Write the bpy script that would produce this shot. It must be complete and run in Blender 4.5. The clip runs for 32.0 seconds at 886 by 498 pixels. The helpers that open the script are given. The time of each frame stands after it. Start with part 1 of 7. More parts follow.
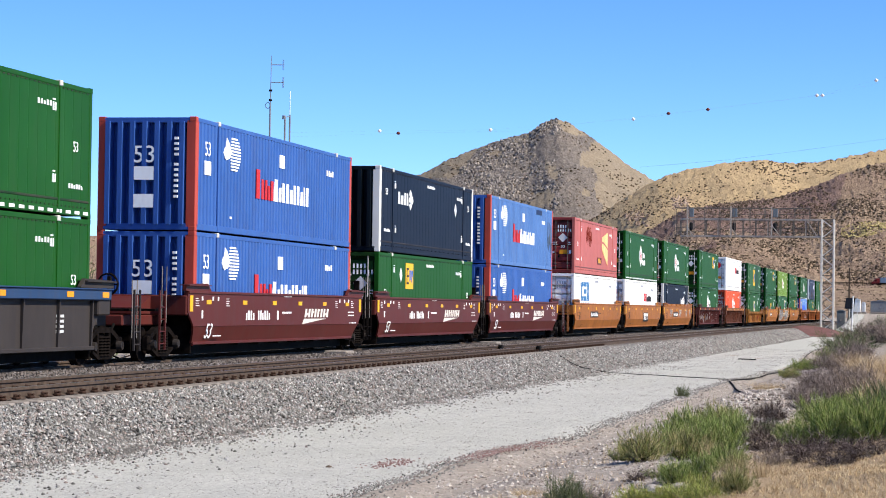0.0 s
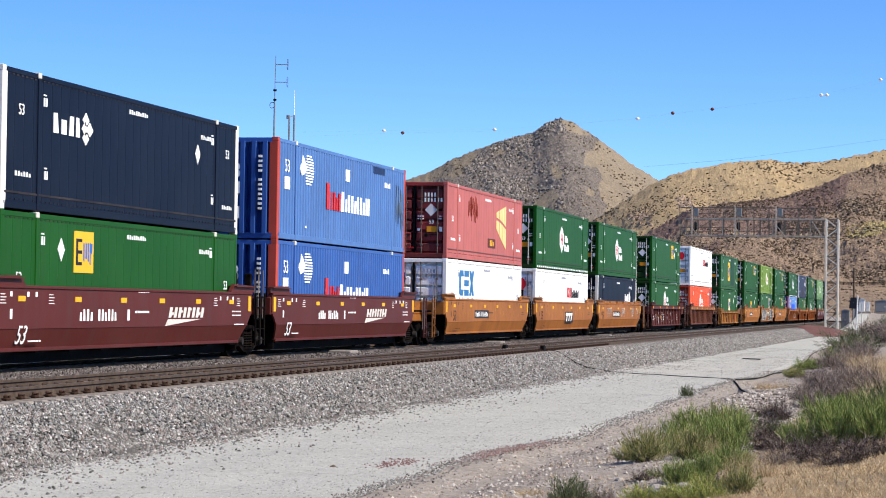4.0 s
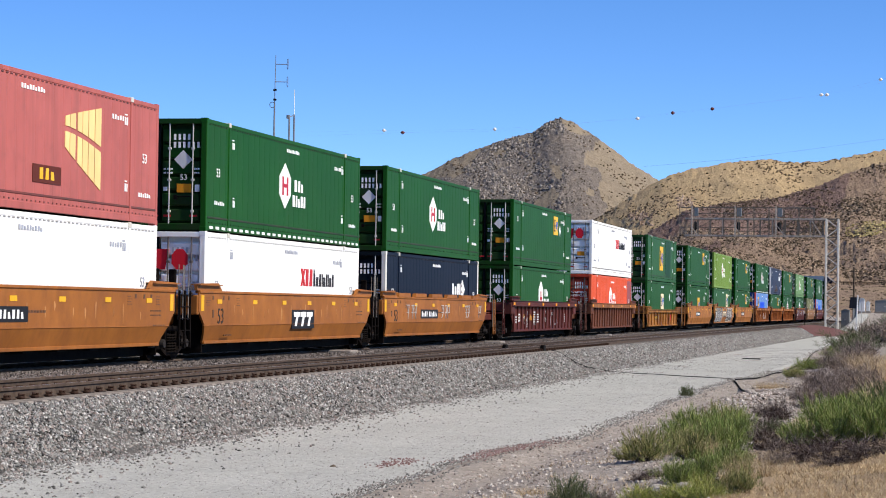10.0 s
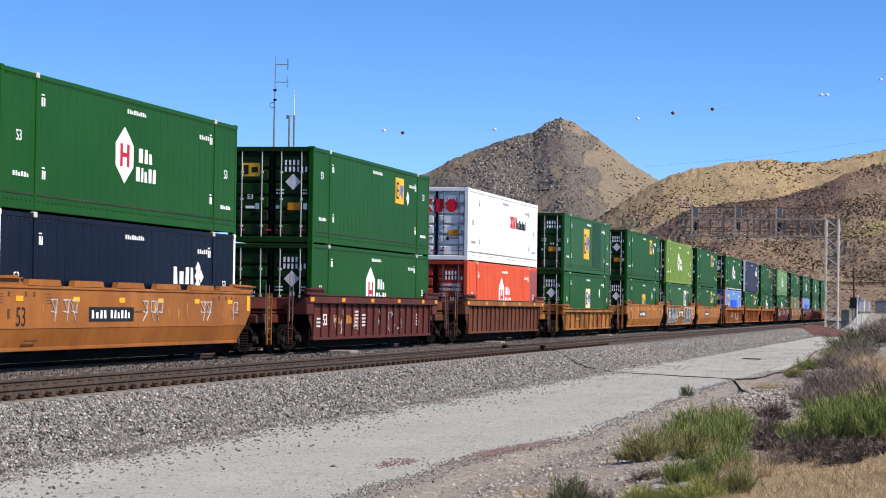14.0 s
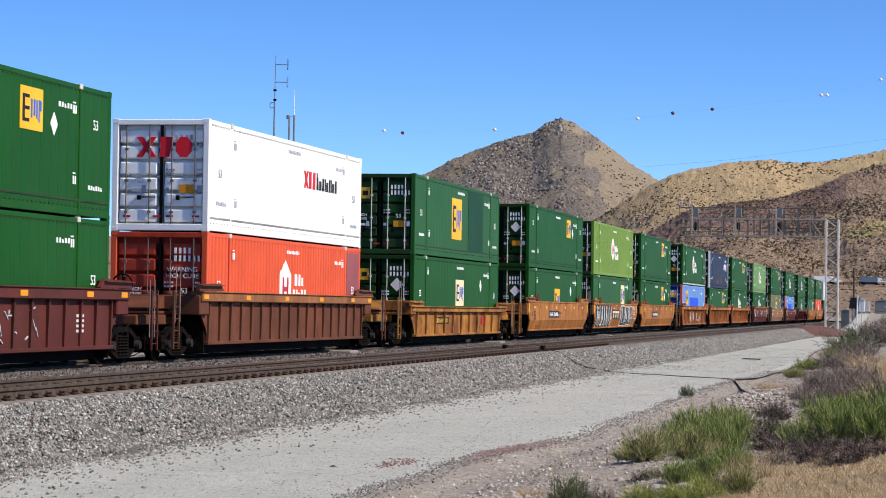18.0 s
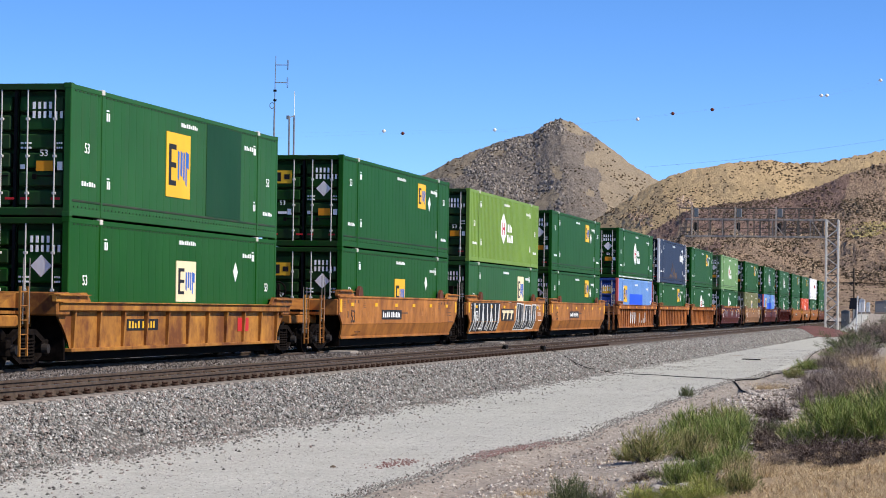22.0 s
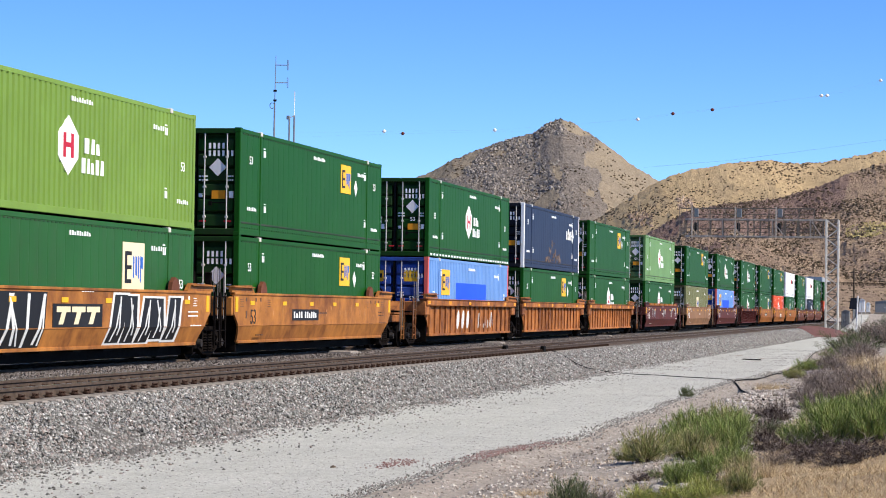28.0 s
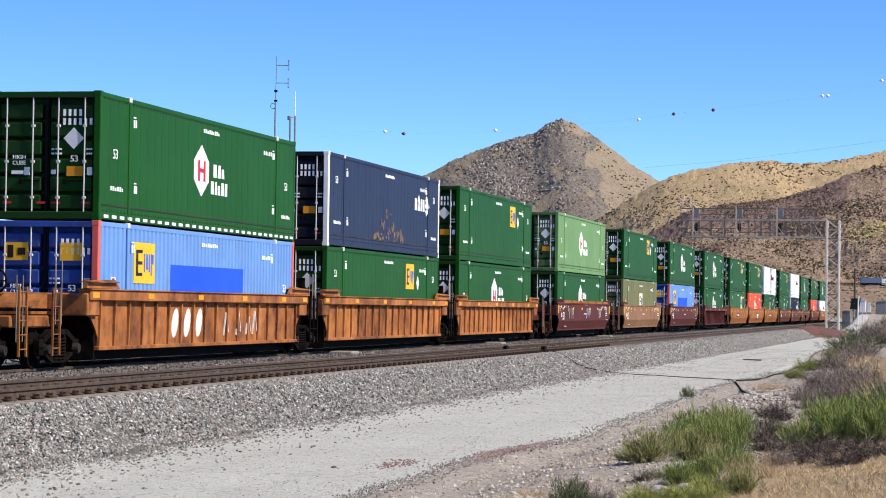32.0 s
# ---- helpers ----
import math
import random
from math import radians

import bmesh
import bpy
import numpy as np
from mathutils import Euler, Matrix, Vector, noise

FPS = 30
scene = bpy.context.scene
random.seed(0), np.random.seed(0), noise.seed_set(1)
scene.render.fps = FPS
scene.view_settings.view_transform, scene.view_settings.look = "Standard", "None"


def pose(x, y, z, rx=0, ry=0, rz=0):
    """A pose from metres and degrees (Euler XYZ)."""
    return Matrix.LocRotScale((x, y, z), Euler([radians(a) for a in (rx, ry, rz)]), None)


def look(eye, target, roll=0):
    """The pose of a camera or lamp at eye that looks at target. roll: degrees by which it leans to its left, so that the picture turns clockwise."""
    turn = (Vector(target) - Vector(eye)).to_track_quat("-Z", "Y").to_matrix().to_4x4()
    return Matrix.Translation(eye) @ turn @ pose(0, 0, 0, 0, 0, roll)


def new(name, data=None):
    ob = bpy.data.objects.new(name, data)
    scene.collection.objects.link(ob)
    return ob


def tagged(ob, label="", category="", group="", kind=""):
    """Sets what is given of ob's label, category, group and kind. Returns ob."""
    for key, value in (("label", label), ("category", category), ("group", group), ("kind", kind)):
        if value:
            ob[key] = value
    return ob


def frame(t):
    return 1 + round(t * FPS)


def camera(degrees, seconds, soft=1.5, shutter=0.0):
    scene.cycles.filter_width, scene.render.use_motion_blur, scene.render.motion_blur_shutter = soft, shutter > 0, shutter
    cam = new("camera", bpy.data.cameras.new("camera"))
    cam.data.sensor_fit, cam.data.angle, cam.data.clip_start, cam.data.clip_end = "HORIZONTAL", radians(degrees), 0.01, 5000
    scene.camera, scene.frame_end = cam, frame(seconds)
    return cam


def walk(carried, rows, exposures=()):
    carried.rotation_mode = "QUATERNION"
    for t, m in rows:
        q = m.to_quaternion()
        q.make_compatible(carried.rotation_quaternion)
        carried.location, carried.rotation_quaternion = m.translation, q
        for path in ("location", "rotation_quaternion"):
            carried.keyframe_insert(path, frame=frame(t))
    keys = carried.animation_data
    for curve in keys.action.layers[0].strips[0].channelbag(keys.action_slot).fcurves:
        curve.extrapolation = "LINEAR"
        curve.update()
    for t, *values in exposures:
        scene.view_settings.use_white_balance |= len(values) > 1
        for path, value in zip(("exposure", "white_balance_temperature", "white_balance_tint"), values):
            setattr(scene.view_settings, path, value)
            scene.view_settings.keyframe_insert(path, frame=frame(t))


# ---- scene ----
from math import cos, sin, pi, tan, atan2, sqrt

# ---------------------------------------------------------------- camera
EYE = Vector((0.0, 0.0, 1.48))
LENS = 21.07
HEADING = 0.2086          # the lens points this far to the left of the track
PITCH = 0.02407
PX = 1 / 4216


def aim(t, dx, dy):
    a, p = HEADING + dx * PX, PITCH + dy * PX
    way = Vector((-sin(a) * cos(p), cos(a) * cos(p), sin(p)))
    return t, look(EYE, EYE + 100 * way, 0.83)


cam = camera(LENS, 32.0, 1.0)
walk(cam, [aim(0, -7.6, 1.2), aim(0.5, -4.6, 1.0), aim(1, -3.2, 0.9), aim(1.5, -2.6, 0.3), aim(2, -1.6, 0.1), aim(3, -0.3, 0.1),
           aim(5.5, 0.1, 1.0), aim(7, 0, 0.9), aim(8, 0, 0), aim(9, 0, 0), aim(13, 0.1, 0.4), aim(17, 0, 0.1), aim(19, 0.1, 1.1),
           aim(24, 0, 1.3), aim(28, 0.2, 1.5), aim(29.5, 1.3, 1.5), aim(32, 1.6, 2.0)],
     [(0, 0.50), (2, 0.50), (3.5, 0.43), (5.5, 0.24), (9, 0.16), (19, 0.16), (22, 0.23), (25, 0.40), (32, 0.40)])

# ---------------------------------------------------------------- light
SUN_AZ, SUN_EL = radians(-9), radians(41)       # azimuth from +x towards +y
world = bpy.data.worlds.new("sky")
scene.world = world
world.use_nodes = True
wn, wl = world.node_tree.nodes, world.node_tree.links
wn.clear()
sky = wn.new("ShaderNodeTexSky")
sky.sky_type = "NISHITA"
sky.sun_disc = False
sky.sun_elevation = SUN_EL
sky.sun_rotation = pi / 2 - SUN_AZ
sky.altitude, sky.air_density, sky.dust_density, sky.ozone_density = 1500, 0.55, 0.0, 2.0
bg = wn.new("ShaderNodeBackground")
bg.inputs[1].default_value = 0.145
wo = wn.new("ShaderNodeOutputWorld")
deep = wn.new("ShaderNodeHueSaturation")
deep.inputs["Saturation"].default_value = 1.2
wl.new(sky.outputs[0], deep.inputs["Color"])
blue = wn.new("ShaderNodeMix")
blue.data_type, blue.blend_type = "RGBA", "MULTIPLY"
blue.inputs[0].default_value = 1.0
blue.inputs[7].default_value = (0.85, 0.95, 1.13, 1)
wl.new(deep.outputs[0], blue.inputs[6])
wl.new(blue.outputs[2], bg.inputs[0])
wl.new(bg.outputs[0], wo.inputs[0])

sun = new("sun", bpy.data.lights.new("sun", "SUN"))
sun.data.energy = 5.0
sun.data.angle = radians(0.53)
sun.data.color = (1.0, 0.92, 0.79)
sun.matrix_world = look(Vector((0, 0, 0)), -Vector((cos(SUN_EL) * cos(SUN_AZ), cos(SUN_EL) * sin(SUN_AZ), sin(SUN_EL))))

# ---------------------------------------------------------------- materials
MATS = {}


def nodes_of(name):
    m = bpy.data.materials.new(name)
    m.use_nodes = True
    n, l = m.node_tree.nodes, m.node_tree.links
    return m, n, l, n["Principled BSDF"]


def mixer(n, l, fac, a, b):
    """A colour mix; fac, a and b are sockets or values."""
    x = n.new("ShaderNodeMix")
    x.data_type = "RGBA"
    for socket, v in ((x.inputs[0], fac), (x.inputs[6], a), (x.inputs[7], b)):
        if isinstance(v, bpy.types.NodeSocket):
            l.new(v, socket)
        else:
            socket.default_value = v if isinstance(v, (int, float)) else (*v, 1)
    return x.outputs[2]


def noise_of(n, l, co, scale, detail=4, rough=0.6, stretch=None):
    if stretch:
        mp = n.new("ShaderNodeMapping")
        mp.inputs["Scale"].default_value = stretch
        l.new(co, mp.inputs[0])
        co = mp.outputs[0]
    x = n.new("ShaderNodeTexNoise")
    x.inputs["Scale"].default_value, x.inputs["Detail"].default_value, x.inputs["Roughness"].default_value = scale, detail, rough
    l.new(co, x.inputs["Vector"])
    return x.outputs["Fac"]


def ramp_of(n, l, fac, lo, hi):
    x = n.new("ShaderNodeMapRange")
    x.inputs[1].default_value, x.inputs[2].default_value = lo, hi
    l.new(fac, x.inputs[0])
    return x.outputs[0]


def bump_of(n, l, bsdf, fac, strength, dist):
    b = n.new("ShaderNodeBump")
    b.inputs["Strength"].default_value, b.inputs["Distance"].default_value = strength, dist
    l.new(fac, b.inputs["Height"])
    l.new(b.outputs[0], bsdf.inputs["Normal"])


def paint(name, rgb, dirt=0.25, rough=0.46, grime=(0.07, 0.055, 0.045), fade=0.15, metal=0.0):
    """Sprayed steel: faded patches, run-down dirt, fine relief."""
    if name in MATS:
        return MATS[name]
    m, n, l, b = nodes_of(name)
    co = n.new("ShaderNodeTexCoord").outputs["Object"]
    ob_random = n.new("ShaderNodeObjectInfo").outputs["Random"]
    add = n.new("ShaderNodeVectorMath")
    sc = n.new("ShaderNodeVectorMath")
    sc.operation = "SCALE"
    sc.inputs[0].default_value = (37.0, 53.0, 19.0)
    l.new(ob_random, sc.inputs["Scale"])
    l.new(co, add.inputs[0])
    l.new(sc.outputs[0], add.inputs[1])
    co = add.outputs[0]
    pale = tuple(min(1, c * (1 + fade) + 0.02 * fade) for c in rgb)
    c1 = mixer(n, l, ramp_of(n, l, noise_of(n, l, co, 0.5, 3), 0.38, 0.7), rgb, pale)
    run = ramp_of(n, l, noise_of(n, l, co, 1.0, 5, 0.65, (0.8, 0.8, 0.45) if dirt > 0.39 else (2.6, 2.6, 0.22)), *((0.36, 0.64) if dirt > 0.39 else (0.45, 0.75)))
    spots = ramp_of(n, l, noise_of(n, l, co, 2.2, 6, 0.7), *((0.42, 0.62) if dirt > 0.39 else (0.5, 0.72)))
    mul = n.new("ShaderNodeMath")
    mul.operation = "MULTIPLY_ADD"
    l.new(run, mul.inputs[0])
    mul.inputs[1].default_value = dirt
    mul2 = n.new("ShaderNodeMath")
    mul2.operation = "MULTIPLY"
    l.new(spots, mul2.inputs[0])
    mul2.inputs[1].default_value = dirt * 0.5
    l.new(mul2.outputs[0], mul.inputs[2])
    l.new(mixer(n, l, mul.outputs[0], c1, grime), b.inputs["Base Color"])
    b.inputs["Roughness"].default_value, b.inputs["Metallic"].default_value = rough, metal
    b.inputs["Specular IOR Level"].default_value = 0.07
    bump_of(n, l, b, noise_of(n, l, co, 3.0, 3), 0.12, 0.02)
    MATS[name] = m
    return m


def plain(name, rgb, rough=0.6, metal=0.0, vary=0.15, scale=6.0):
    if name in MATS:
        return MATS[name]
    m, n, l, b = nodes_of(name)
    co = n.new("ShaderNodeTexCoord").outputs["Object"]
    f = noise_of(n, l, co, scale, 5)
    dark = tuple(c * (1 - vary * 1.6) for c in rgb)
    lite = tuple(min(1, c * (1 + vary)) for c in rgb)
    l.new(mixer(n, l, ramp_of(n, l, f, 0.3, 0.7), dark, lite), b.inputs["Base Color"])
    b.inputs["Roughness"].default_value, b.inputs["Metallic"].default_value = rough, metal
    b.inputs["Specular IOR Level"].default_value = 0.03 if max(rgb) < 0.05 else 0.12
    bump_of(n, l, b, f, 0.15, 0.01)
    MATS[name] = m
    return m


def earth(name, colours, scales, rough=0.95, bump=0.3, bump_scale=14, dist=0.04, grit=0.72):
    """Ground or rock: three colours laid over each other by noise at two scales, with grit."""
    if name in MATS:
        return MATS[name]
    m, n, l, b = nodes_of(name)
    co = n.new("ShaderNodeNewGeometry").outputs["Position"]
    c = mixer(n, l, ramp_of(n, l, noise_of(n, l, co, scales[0], 6, 0.65), 0.38, 0.62), colours[0], colours[1])
    c = mixer(n, l, ramp_of(n, l, noise_of(n, l, co, scales[1], 6, 0.7), 0.5, 0.68), c, colours[2])
    g = noise_of(n, l, co, bump_scale, 5, 0.75)
    c = mixer(n, l, ramp_of(n, l, g, 0.35, 0.75), tuple(grit * v for v in colours[0]), c)
    l.new(c, b.inputs["Base Color"])
    b.inputs["Roughness"].default_value = rough
    b.inputs["Specular IOR Level"].default_value = 0.0
    bump_of(n, l, b, g, bump, dist)
    MATS[name] = m
    return m


def stones(name, colours, rough=0.9):
    """Loose pieces, each of its own shade."""
    if name in MATS:
        return MATS[name]
    m, n, l, b = nodes_of(name)
    r = n.new("ShaderNodeNewGeometry").outputs["Random Per Island"]
    cr = n.new("ShaderNodeValToRGB")
    cr.color_ramp.elements[0].color = (*colours[0], 1)
    cr.color_ramp.elements[1].color = (*colours[-1], 1)
    for i, c in enumerate(colours[1:-1]):
        e = cr.color_ramp.elements.new((i + 1) / (len(colours) - 1))
        e.color = (*c, 1)
    l.new(r, cr.inputs[0])
    co = n.new("ShaderNodeTexCoord").outputs["Object"]
    f = noise_of(n, l, co, 9, 4)
    dark = mixer(n, l, 0.35, cr.outputs[0], (0.02, 0.02, 0.02))
    l.new(mixer(n, l, ramp_of(n, l, f, 0.3, 0.7), dark, cr.outputs[0]), b.inputs["Base Color"])
    b.inputs["Roughness"].default_value = rough
    b.inputs["Specular IOR Level"].default_value = 0.05
    MATS[name] = m
    return m


# ---------------------------------------------------------------- mesh building
class Build:
    """Collects vertices and faces of one mesh."""

    def __init__(self):
        self.v, self.f = [], []

    def add(self, verts, faces):
        k = len(self.v)
        self.v += [tuple(p) for p in verts]
        self.f += [tuple(i + k for i in q) for q in faces]
        return self

    def box(self, x0, x1, y0, y1, z0, z1, c=0.0):
        if c <= 0:
            return self.add([(x, y, z) for x in (x0, x1) for y in (y0, y1) for z in (z0, z1)],
                            [(0, 1, 3, 2), (4, 6, 7, 5), (0, 4, 5, 1), (2, 3, 7, 6), (0, 2, 6, 4), (1, 5, 7, 3)])
        c = min(c, (x1 - x0) * 0.45, (y1 - y0) * 0.45, (z1 - z0) * 0.45)
        v, ix = [], {}
        for a in (0, 1):
            for b in (0, 1):
                for d in (0, 1):
                    px, py, pz = (x0, x1)[a], (y0, y1)[b], (z0, z1)[d]
                    qx, qy, qz = (px + c, px - c)[a], (py + c, py - c)[b], (pz + c, pz - c)[d]
                    for k, p in enumerate(((px, qy, qz), (qx, py, qz), (qx, qy, pz))):
                        ix[a, b, d, k] = len(v)
                        v.append(p)
        f = []
        for a in (0, 1):
            f.append([ix[a, 0, 0, 0], ix[a, 1, 0, 0], ix[a, 1, 1, 0], ix[a, 0, 1, 0]][::1 if a else -1])
            f.append([ix[0, a, 0, 1], ix[1, a, 0, 1], ix[1, a, 1, 1], ix[0, a, 1, 1]][::-1 if a else 1])
            f.append([ix[0, 0, a, 2], ix[1, 0, a, 2], ix[1, 1, a, 2], ix[0, 1, a, 2]][::1 if a else -1])
            for b in (0, 1):
                s = 1 if a == b else -1
                f.append([ix[a, b, 0, 0], ix[a, b, 0, 1], ix[a, b, 1, 1], ix[a, b, 1, 0]][::s])
                f.append([ix[a, 0, b, 2], ix[a, 0, b, 0], ix[a, 1, b, 0], ix[a, 1, b, 2]][::s])
                f.append([ix[0, a, b, 1], ix[0, a, b, 2], ix[1, a, b, 2], ix[1, a, b, 1]][::s])
                for d in (0, 1):
                    f.append([ix[a, b, d, 0], ix[a, b, d, 1], ix[a, b, d, 2]][::1 if (a + b + d) % 2 else -1])
        return self.add(v, f)

    def tube(self, p, q, r, n=8, r2=None, caps=True):
        p, q = Vector(p), Vector(q)
        d = (q - p).normalized()
        u = d.orthogonal().normalized()
        w = d.cross(u)
        r2 = r if r2 is None else r2
        v = []
        for k in range(n):
            a = 2 * pi * k / n
            o = u * cos(a) + w * sin(a)
            v += [p + o * r, q + o * r2]
        f = [(2 * k, 2 * ((k + 1) % n), 2 * ((k + 1) % n) + 1, 2 * k + 1) for k in range(n)]
        if caps:
            f += [tuple(range(0, 2 * n, 2))[::-1], tuple(range(1, 2 * n, 2))]
        return self.add(v, f)

    def rod(self, points, r, n=6):
        for a, b in zip(points, points[1:]):
            self.tube(a, b, r, n)
        return self

    def beam(self, p, q, w, h=None):
        """A square bar from p to q."""
        p, q = Vector(p), Vector(q)
        h = w if h is None else h
        d = (q - p).normalized()
        u = d.cross(Vector((0, 0, 1)))
        u = Vector((1, 0, 0)) if u.length < 1e-4 else u.normalized()
        s = u.cross(d)
        v = [e + u * a * w / 2 + s * b * h / 2 for e in (p, q) for a, b in ((-1, -1), (1, -1), (1, 1), (-1, 1))]
        return self.add(v, [(3, 2, 1, 0), (4, 5, 6, 7), (0, 1, 5, 4), (1, 2, 6, 5), (2, 3, 7, 6), (3, 0, 4, 7)])

    def prism(self, outline, x0, x1, axis="x"):
        """Extrudes a convex or simple outline of (a, b) pairs: along x with (y, z), along y with (x, z), along z with (x, y)."""
        n = len(outline)

        def put(a, b, t):
            return {"x": (t, a, b), "y": (a, t, b), "z": (a, b, t)}[axis]
        v = [put(a, b, x0) for a, b in outline] + [put(a, b, x1) for a, b in outline]
        f = [tuple(range(n))[::-1], tuple(range(n, 2 * n))] + [(k, (k + 1) % n, n + (k + 1) % n, n + k) for k in range(n)]
        return self.add(v, f)

    def strip(self, rows):
        """Quads between rows of points of equal length."""
        m = len(rows[0])
        v = [p for r in rows for p in r]
        f = [(i * m + j, i * m + j + 1, (i + 1) * m + j + 1, (i + 1) * m + j) for i in range(len(rows) - 1) for j in range(m - 1)]
        return self.add(v, f)

    def split(self):
        """The separate pieces, each as a Build of its own."""
        parent = list(range(len(self.v)))

        def root(i):
            while parent[i] != i:
                parent[i] = parent[parent[i]]
                i = parent[i]
            return i
        for q in self.f:
            for i in q[1:]:
                parent[root(i)] = root(q[0])
        out = {}
        for q in self.f:
            out.setdefault(root(q[0]), []).append(q)
        made = []
        for faces in out.values():
            used = sorted({i for q in faces for i in q})
            at = {i: k for k, i in enumerate(used)}
            b = Build()
            b.v, b.f = [self.v[i] for i in used], [tuple(at[i] for i in q) for q in faces]
            made.append(b)
        return made

    def mesh(self, name, material, smooth=False):
        me = bpy.data.meshes.new(name)
        me.from_pydata(self.v, [], self.f)
        bm = bmesh.new()
        bm.from_mesh(me)
        bmesh.ops.recalc_face_normals(bm, faces=bm.faces)
        bm.to_mesh(me)
        bm.free()
        me.materials.append(material)
        if smooth:
            me.shade_smooth()
        return me


def part(name, build, material, parent=None, label="", smooth=False, at=None):
    """One mesh object, from a Build or a finished mesh, under its thing or part."""
    me = build.mesh(name, material, smooth) if isinstance(build, Build) else build
    ob = new(name, me)
    if parent is not None:
        ob.parent = parent
    if at is not None:
        ob.matrix_basis = at
    if label:
        ob["label"] = label
    return ob


def thing(name, label, category, group="", kind="", at=None):
    ob = new(name)
    ob.empty_display_size = 0.2
    if at is not None:
        ob.matrix_basis = at
    return tagged(ob, label, category, group, kind)


def lettering(name, text, size, material, parent, at, depth=0.004, label=""):
    """Raised letters of the built-in font, as a mesh."""
    cu = bpy.data.curves.new(name, "FONT")
    cu.body, cu.size, cu.extrude, cu.align_x, cu.resolution_u = text, size, depth, "CENTER", 3
    tmp = bpy.data.objects.new(name, cu)
    me = bpy.data.meshes.new_from_object(tmp)
    bpy.data.objects.remove(tmp)
    me.materials.clear()
    me.materials.append(material)
    return part(name, me, material, parent, label, at=at)

# ---------------------------------------------------------------- the line of the tracks
TRAIN_X, NEAR_X = -19.715, -15.65       # centre lines of the two tracks
RAIL_Z = 0.06                           # top of the rails
Y0 = 57.36                              # a place at s = 0 on the line lies this far along y
CURVE_Y, BEND = 366.0, 0.0042         # from here the tracks bend to the left


def on_line(y, x):
    """Place and heading on a track whose straight part lies at x; y is the length along it."""
    d = max(0.0, y - CURVE_Y)
    a = d * BEND
    r = 1 / BEND
    rad = r + (x - NEAR_X)
    if d == 0:
        return Vector((x, y, 0)), 0.0
    return Vector((NEAR_X - r + rad * cos(a), CURVE_Y + rad * sin(a), 0)), a


def travelled(t):
    return 8.199 * t + 0.00676 * t * t


# ---------------------------------------------------------------- containers
L, W, H = 16.15, 2.59, 2.885
WHITE = paint("white_marking", (0.86, 0.86, 0.84), 0.06)
STEEL = plain("galvanised_steel", (0.55, 0.54, 0.52), 0.5, 0.0, 0.06)
DULL_ROD = plain("dull_rod_steel", (0.13, 0.11, 0.10), 0.6, 0.0, 0.25)
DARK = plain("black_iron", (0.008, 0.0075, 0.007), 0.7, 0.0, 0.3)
RUBBER = plain("black_rubber", (0.012, 0.012, 0.012), 0.8)
YELLOW = paint("yellow_reflector", (0.72, 0.38, 0.02), 0.12)
BLACKPAINT = paint("black_marking", (0.015, 0.015, 0.017), 0.05)
LOGO_BLUE = paint("blue_marking", (0.03, 0.12, 0.45), 0.05)
LOGO_SKY = paint("sky_blue_marking", (0.025, 0.15, 0.34), 0.10)
LOGO_RED = paint("red_marking", (0.5, 0.025, 0.03), 0.06)
LOGO_GOLD = paint("gold_marking", (0.80, 0.57, 0.24), 0.1)
LOGO_YELLOW = paint("amber_marking", (0.75, 0.42, 0.03), 0.06)
GREYTEXT = paint("grey_marking", (0.35, 0.37, 0.42), 0.1)
ORANGE_LABEL = paint("orange_label", (0.72, 0.28, 0.02), 0.1)
PLATE_BLUE = paint("fresh_blue_patch", (0.015, 0.08, 0.62), 0.02)

COLOURS = {
    "green": ("green", (0.0070, 0.068, 0.0062), 0.10), "lime": ("light green", (0.15, 0.25, 0.045), 0.12),
    "blue": ("blue", (0.036, 0.105, 0.335), 0.25), "worn_blue": ("faded blue", (0.075, 0.17, 0.40), 0.30), "pale_blue": ("faded blue", (0.13, 0.26, 0.54), 0.12),
    "navy": ("dark navy blue", (0.003, 0.0065, 0.017), 0.015), "slate": ("faded navy", (0.017, 0.027, 0.060), 0.10),
    "red": ("faded red", (0.41, 0.112, 0.098), 0.30), "orange": ("orange red", (0.62, 0.09, 0.035), 0.15),
    "white": ("white", (0.80, 0.80, 0.79), 0.06), "olive": ("olive grey", (0.15, 0.155, 0.07), 0.2),
    "forest": ("faded green", (0.017, 0.088, 0.020), 0.2), "mint": ("pale green", (0.13, 0.25, 0.09), 0.15)}
# end walls' own copies of the colours, most darkened to hold their shade
END_SHADE_COLOURS = {"red": (0.30, 0.04, 0.042), "white": (0.90, 0.89, 0.86), "orange": (0.56, 0.06, 0.03), "pale_blue": (0.03, 0.085, 0.36),
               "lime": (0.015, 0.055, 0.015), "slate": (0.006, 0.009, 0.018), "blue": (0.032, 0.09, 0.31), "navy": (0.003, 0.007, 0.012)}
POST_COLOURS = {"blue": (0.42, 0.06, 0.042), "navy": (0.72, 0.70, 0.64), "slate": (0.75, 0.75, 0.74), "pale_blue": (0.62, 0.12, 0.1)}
BLUES = ("blue", "worn_blue")
for table in (END_SHADE_COLOURS, POST_COLOURS):
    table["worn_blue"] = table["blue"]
SHARED = {}


def shared(key, make):
    if key not in SHARED:
        SHARED[key] = make()
    return SHARED[key]


